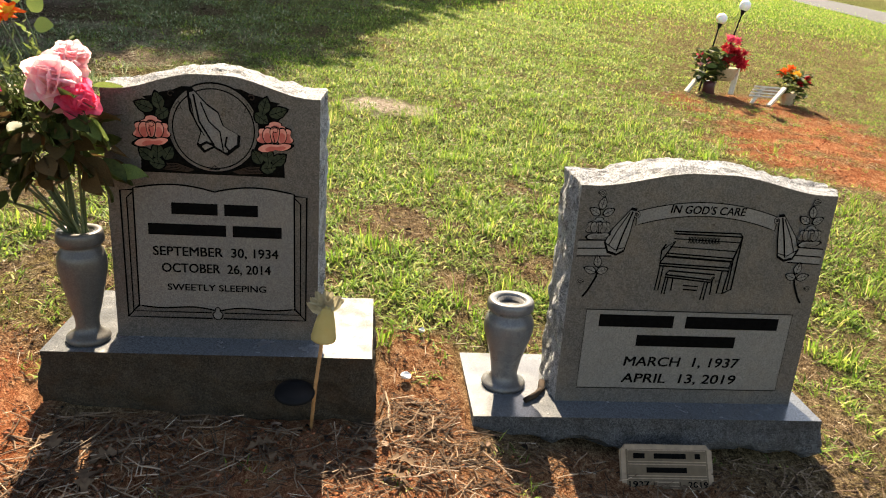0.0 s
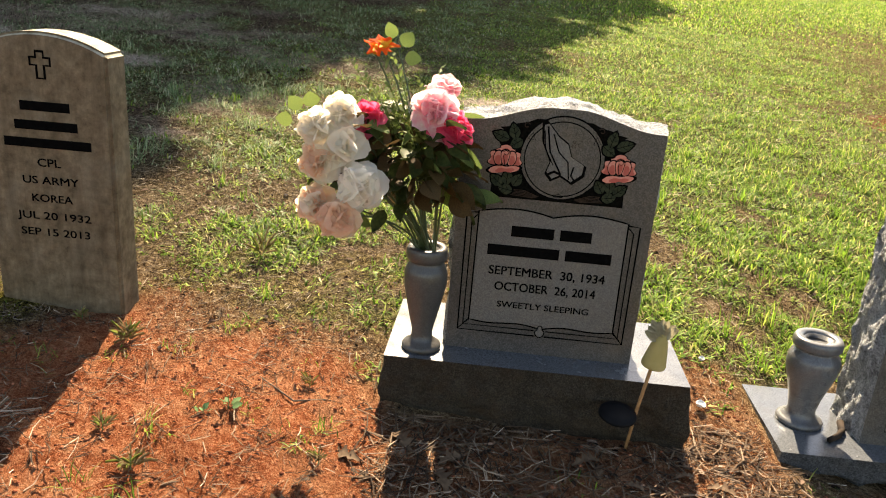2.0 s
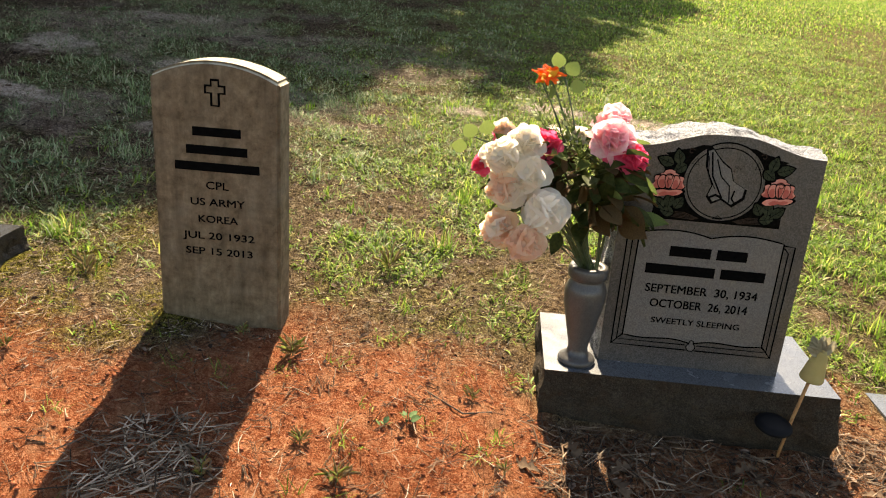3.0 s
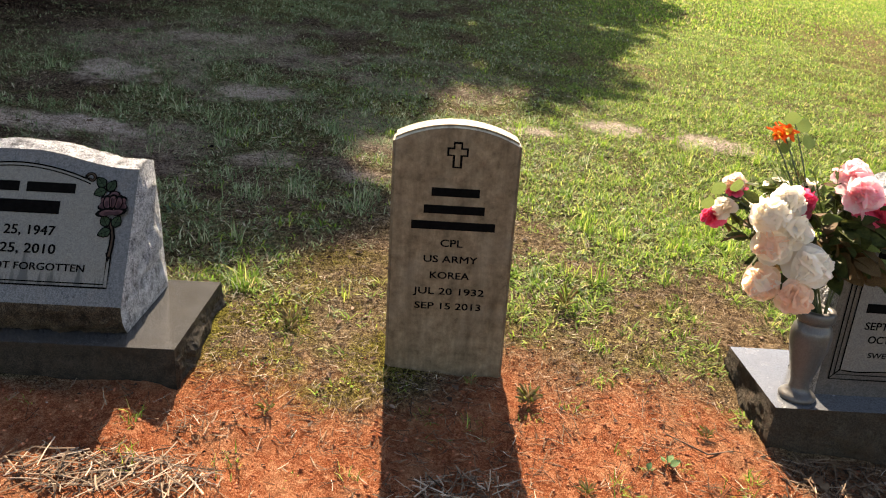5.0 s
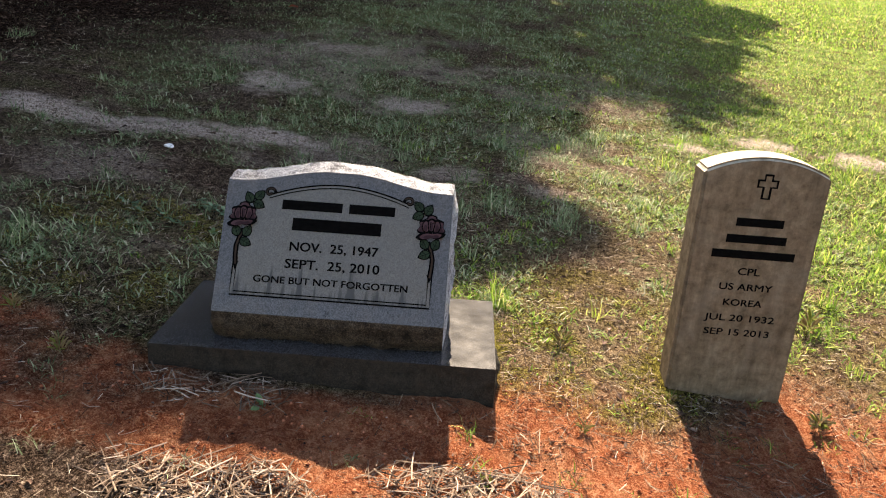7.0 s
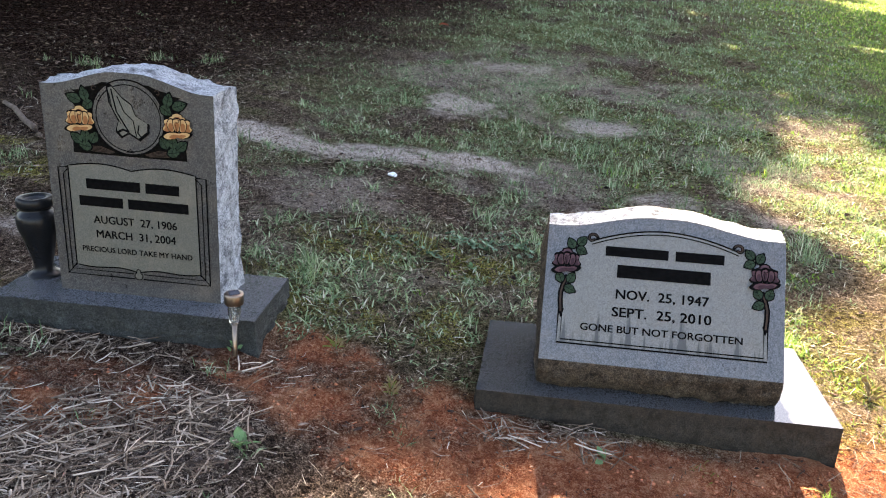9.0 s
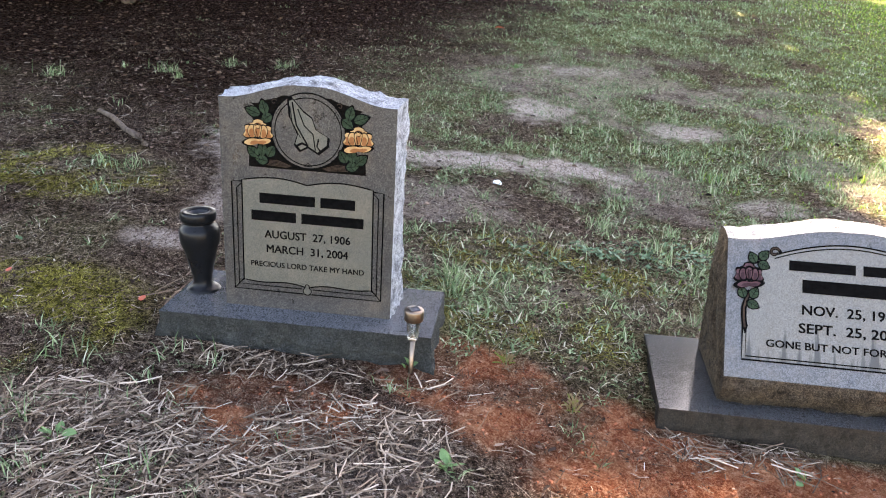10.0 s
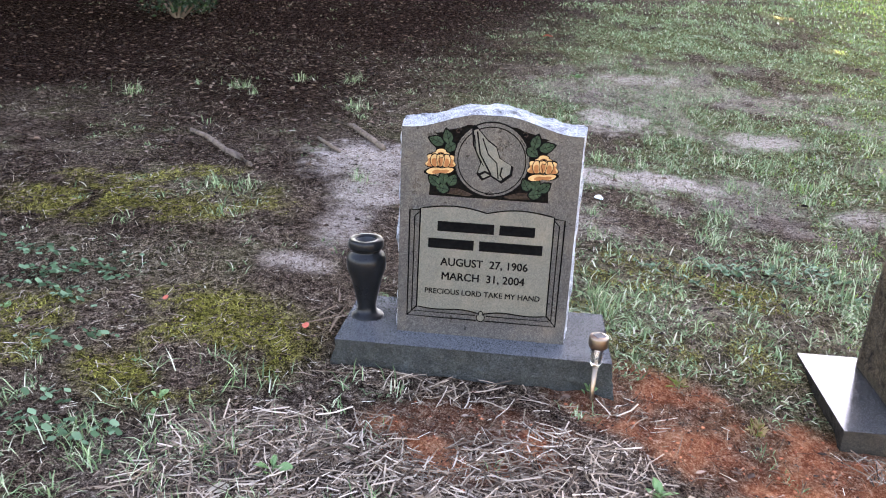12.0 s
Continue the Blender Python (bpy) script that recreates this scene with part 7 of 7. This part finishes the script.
for x, y, size, count, rise in ((-3.45, 1.55, 0.040, 18, 0.05), (-3.63, 1.67, 0.036, 18, 0.04), (-2.13, 1.95, 0.050, 22, 0.05), (-1.27, 2.22, 0.060, 16, 0.08), (-1.45, 1.68, 0.050, 34, 0.05), (-2.11, 1.53, 0.036, 20, 0.03), (-1.25, 1.26, 0.044, 26, 0.03), (-1.35, 1.35, 0.036, 20, 0.025), (-1.52, 1.22, 0.034, 20, 0.04), (-0.90, 1.36, 0.032, 14, 0.025), (-0.98, 1.62, 0.030, 16, 0.025), (-1.84, 1.74, 0.030, 14, 0.03), (-1.60, 1.75, 0.030, 14, 0.03)):
    weed(x, y, size * 0.68, count * 2, rise * 1.2, (BLADE_ME, DRY_ME, DRY_ME), "small half-dry clump of grass growing from the soil")

RED_LEAF = plain("red_dead_leaf", (0.30, 0.06, 0.035), (0.46, 0.13, 0.08), 0.7, 60)
PALE_LEAF = plain("pale_dead_leaf", (0.24, 0.185, 0.13), (0.34, 0.28, 0.21), 0.7, 60)
for x, y, size, a, mat, label in ((-5.11, 1.72, 0.030, 20, RED_LEAF, "curled red dead leaf on the moss"), (-4.14, 7.43, 0.10, 70, RED_LEAF, "red dead leaf on the litter"), (-4.66, 1.66, 0.035, 10, RED_LEAF, "red dead leaf beside the base"), (-5.34, 1.66, 0.026, 80, PALE_LEAF, "pale dead leaf on the moss"), (-4.70, 2.55, 0.040, 5, PALE_LEAF, "pale dead leaf on the soil"), (-4.92, 1.33, 0.022, 60, PALE_LEAF, "pale dead leaf on the soil"), (-3.64, 1.25, 0.036, 80, PALE_LEAF, "pale dead leaf on the straw"), (-4.30, 1.12, 0.050, 40, PALE_LEAF, "papery straw husk on the straw"), (-4.62, 1.05, 0.050, 120, PALE_LEAF, "papery straw husk on the straw"), (-3.95, 1.10, 0.045, 15, PALE_LEAF, "papery straw husk on the straw")):
    ob = new("fallen_leaf", leaf_mesh("fallen_leaf", mat, 0.1))
    ob.matrix_world = pose(x, y, float(ground_z(x, y)) + 0.008, rnd.uniform(-15, 15), rnd.uniform(-25, 25), a) @ Matrix.Scale(size, 4)
    tagged(ob, label, "leaf", "fallen leaves")


# ---- trees that shade the place ----
TREE_LEAF = island("tree_leaves", [(0.0, (0.025, 0.045, 0.010)), (0.6, (0.05, 0.09, 0.02)), (1.0, (0.09, 0.14, 0.035))], 0.5, 0.35)
TREE_BARK = plain("tree_bark", (0.05, 0.035, 0.026), (0.14, 0.105, 0.08), 0.95, 8, relief=1.0)


def leaf_cloud(centres, radii, each, size):
    n = len(centres) * each
    c, r = np.repeat(centres, each, 0), np.repeat(radii, each)
    d = gen.normal(0, 1, (n, 3))
    d /= np.linalg.norm(d, axis=1)[:, None]
    p = c + d * (r * gen.random(n) ** 0.5)[:, None] * np.array([1.15, 1.15, 0.75])
    a = gen.normal(0, 1, (n, 3))
    a /= np.linalg.norm(a, axis=1)[:, None]
    b = np.cross(a, gen.normal(0, 1, (n, 3)))
    b /= np.linalg.norm(b, axis=1)[:, None]
    s = gen.uniform(*size, n)[:, None]
    v = np.stack([p - a * s, p + b * s * 0.45, p + a * s, p - b * s * 0.45], 1)
    return v.reshape(-1, 3), np.arange(n * 4), np.full(n, 4)


def crown_edge(v):
    """How far right the crown reaches along the sun's way, by height along it."""
    return np.interp(v, [-12, -9.7, -7.85, -5.6, -4.06, -3.55, -3.3, -2.9, -2.6, -2.4, -2.2, -2.05, -1.85, -1.7, -1.58, -1.45, -1.25, -1.12, -0.98, -0.82, -0.72, -0.62, -0.52, -0.40, -0.25, 0.2, 1.4, 2.6], [2.9, 2.2, 1.3, 0.3, -0.5, -1.33, -1.9, -2.12, -2.05, -1.80, -1.68, -1.72, -1.97, -2.25, -2.55, -2.78, -3.0, -2.88, -2.78, -2.73, -2.98, -3.36, -3.62, -3.72, -3.58, -3.5, -5.2, -7.0])


def tree(name, x, y, low, high, wide, right, label, count):
    z = float(ground_z(x, y))
    thing = empty(name, pose(x, y, z), label, "tree", "shade trees")
    part("trunk", tube([(0, 0, -0.3), (0.05, 0.0, 1.0), (-0.05, 0.1, 4.0), (0.1, 0.0, 8.0), (0.0, 0.0, high - z - 2.0)], 0.34, 0.06, 14), TREE_BARK, thing, flat=False)
    cs, n = [], 0
    while len(cs) < count and n < 60000:
        n += 1
        px, py, pz = x + gen.uniform(-wide, wide), y + gen.uniform(-2.6, 2.6), gen.uniform(low, high)
        u, v = px + 0.045 * py, pz - 0.966 * py
        shape = math.hypot((px - x) / wide, (pz - (low + high) / 2) / ((high - low) / 2))
        if shape > 1.05 and px < x:
            continue
        wob = 0.55 * (noise.noise(Vector((v * 0.9, py * 0.4, x))) + 0.5 * noise.noise(Vector((v * 2.7, py, x + 5)))) * (1 - 0.75 * float(smooth(-1.9, -1.3, v)))
        if right and u > crown_edge(v) - 0.25 - 0.45 * float(smooth(-2.8, -2.2, v)) + wob:
            continue
        if not right and shape > 1.0:
            continue
        if right and gen.random() > max(float(smooth(-5.0, -3.6, v)), min(1.0, 0.42 + (crown_edge(v) - u) / 4.5)):
            continue
        cs.append((px - x, py - y, pz - z))
    cs = np.array(cs)
    clouds = [leaf_cloud(cs, gen.uniform(0.30, 0.55, len(cs)), 60, (0.10, 0.19))]
    if right:
        # finer twigs along the outer edge of the crown
        v, py = gen.uniform(-2.8, 0.8, 420), gen.uniform(-1.6, 1.6, 420) + y
        u = crown_edge(v) - 0.10 - 0.95 * gen.random(420)
        edge = np.stack([u - 0.045 * py - x, py - y, v + 0.966 * py - z], -1)
        clouds.append(leaf_cloud(edge, gen.uniform(0.12, 0.22, 420), 60, (0.05, 0.09)))
    part("crown", raw_mesh("crown", *joined(clouds), TREE_LEAF), None, thing, "dense crown of small green leaves")
    for k in range(7):
        c = Vector(cs[int(gen.integers(0, len(cs)))])
        a = Vector((0, 0, min(high - z - 3.0, max(2.5, c.z - 2.5))))
        part("limb", tube([a, a.lerp(c, 0.5) + Vector((0, 0, 0.4)), c], 0.09, 0.02, 7), TREE_BARK, thing)


tree("shade_tree", -5.6, 17.0, 5.0, 19.2, 8.6, True, "tall leafy tree that shades the turf", 2300)
# added out of view: its crown dims the skylight on the left ground
tree("shade_tree", -10.7, 5.6, 2.9, 12.0, 6.5, False, "unseen leafy tree added at the side to dim the skylight", 1900)
tree("shade_tree", -13.0, 14.0, 3.5, 16.5, 6.5, False, "broad leafy tree behind the litter", 1000)

SHRUB = island("shrub_leaves", [(0.0, (0.006, 0.013, 0.006)), (0.7, (0.013, 0.028, 0.012)), (1.0, (0.032, 0.056, 0.020))], 0.5, 0.2)


def shrub(x, y, r, h, label):
    z = float(ground_z(x, y))
    thing = empty("shrub", pose(x, y, z), label, "shrub")
    n = 70
    a, q = gen.uniform(0, 6.283, n), np.sqrt(gen.random(n)) * r
    cs = np.stack([q * np.cos(a), q * np.sin(a), gen.uniform(0.06, h, n)], -1)
    part("foliage", raw_mesh("foliage", *leaf_cloud(cs, gen.uniform(0.08, 0.16, n), 60, (0.015, 0.03)), SHRUB), None, thing)
    for k in range(5):
        part("branch", tube([(0, 0, -0.05), tuple(cs[k] * 0.5), tuple(cs[k])], 0.015, 0.004, 6), TREE_BARK, thing)


shrub(-7.6, 6.75, 0.40, 0.9, "dark evergreen shrub at the edge of the litter")
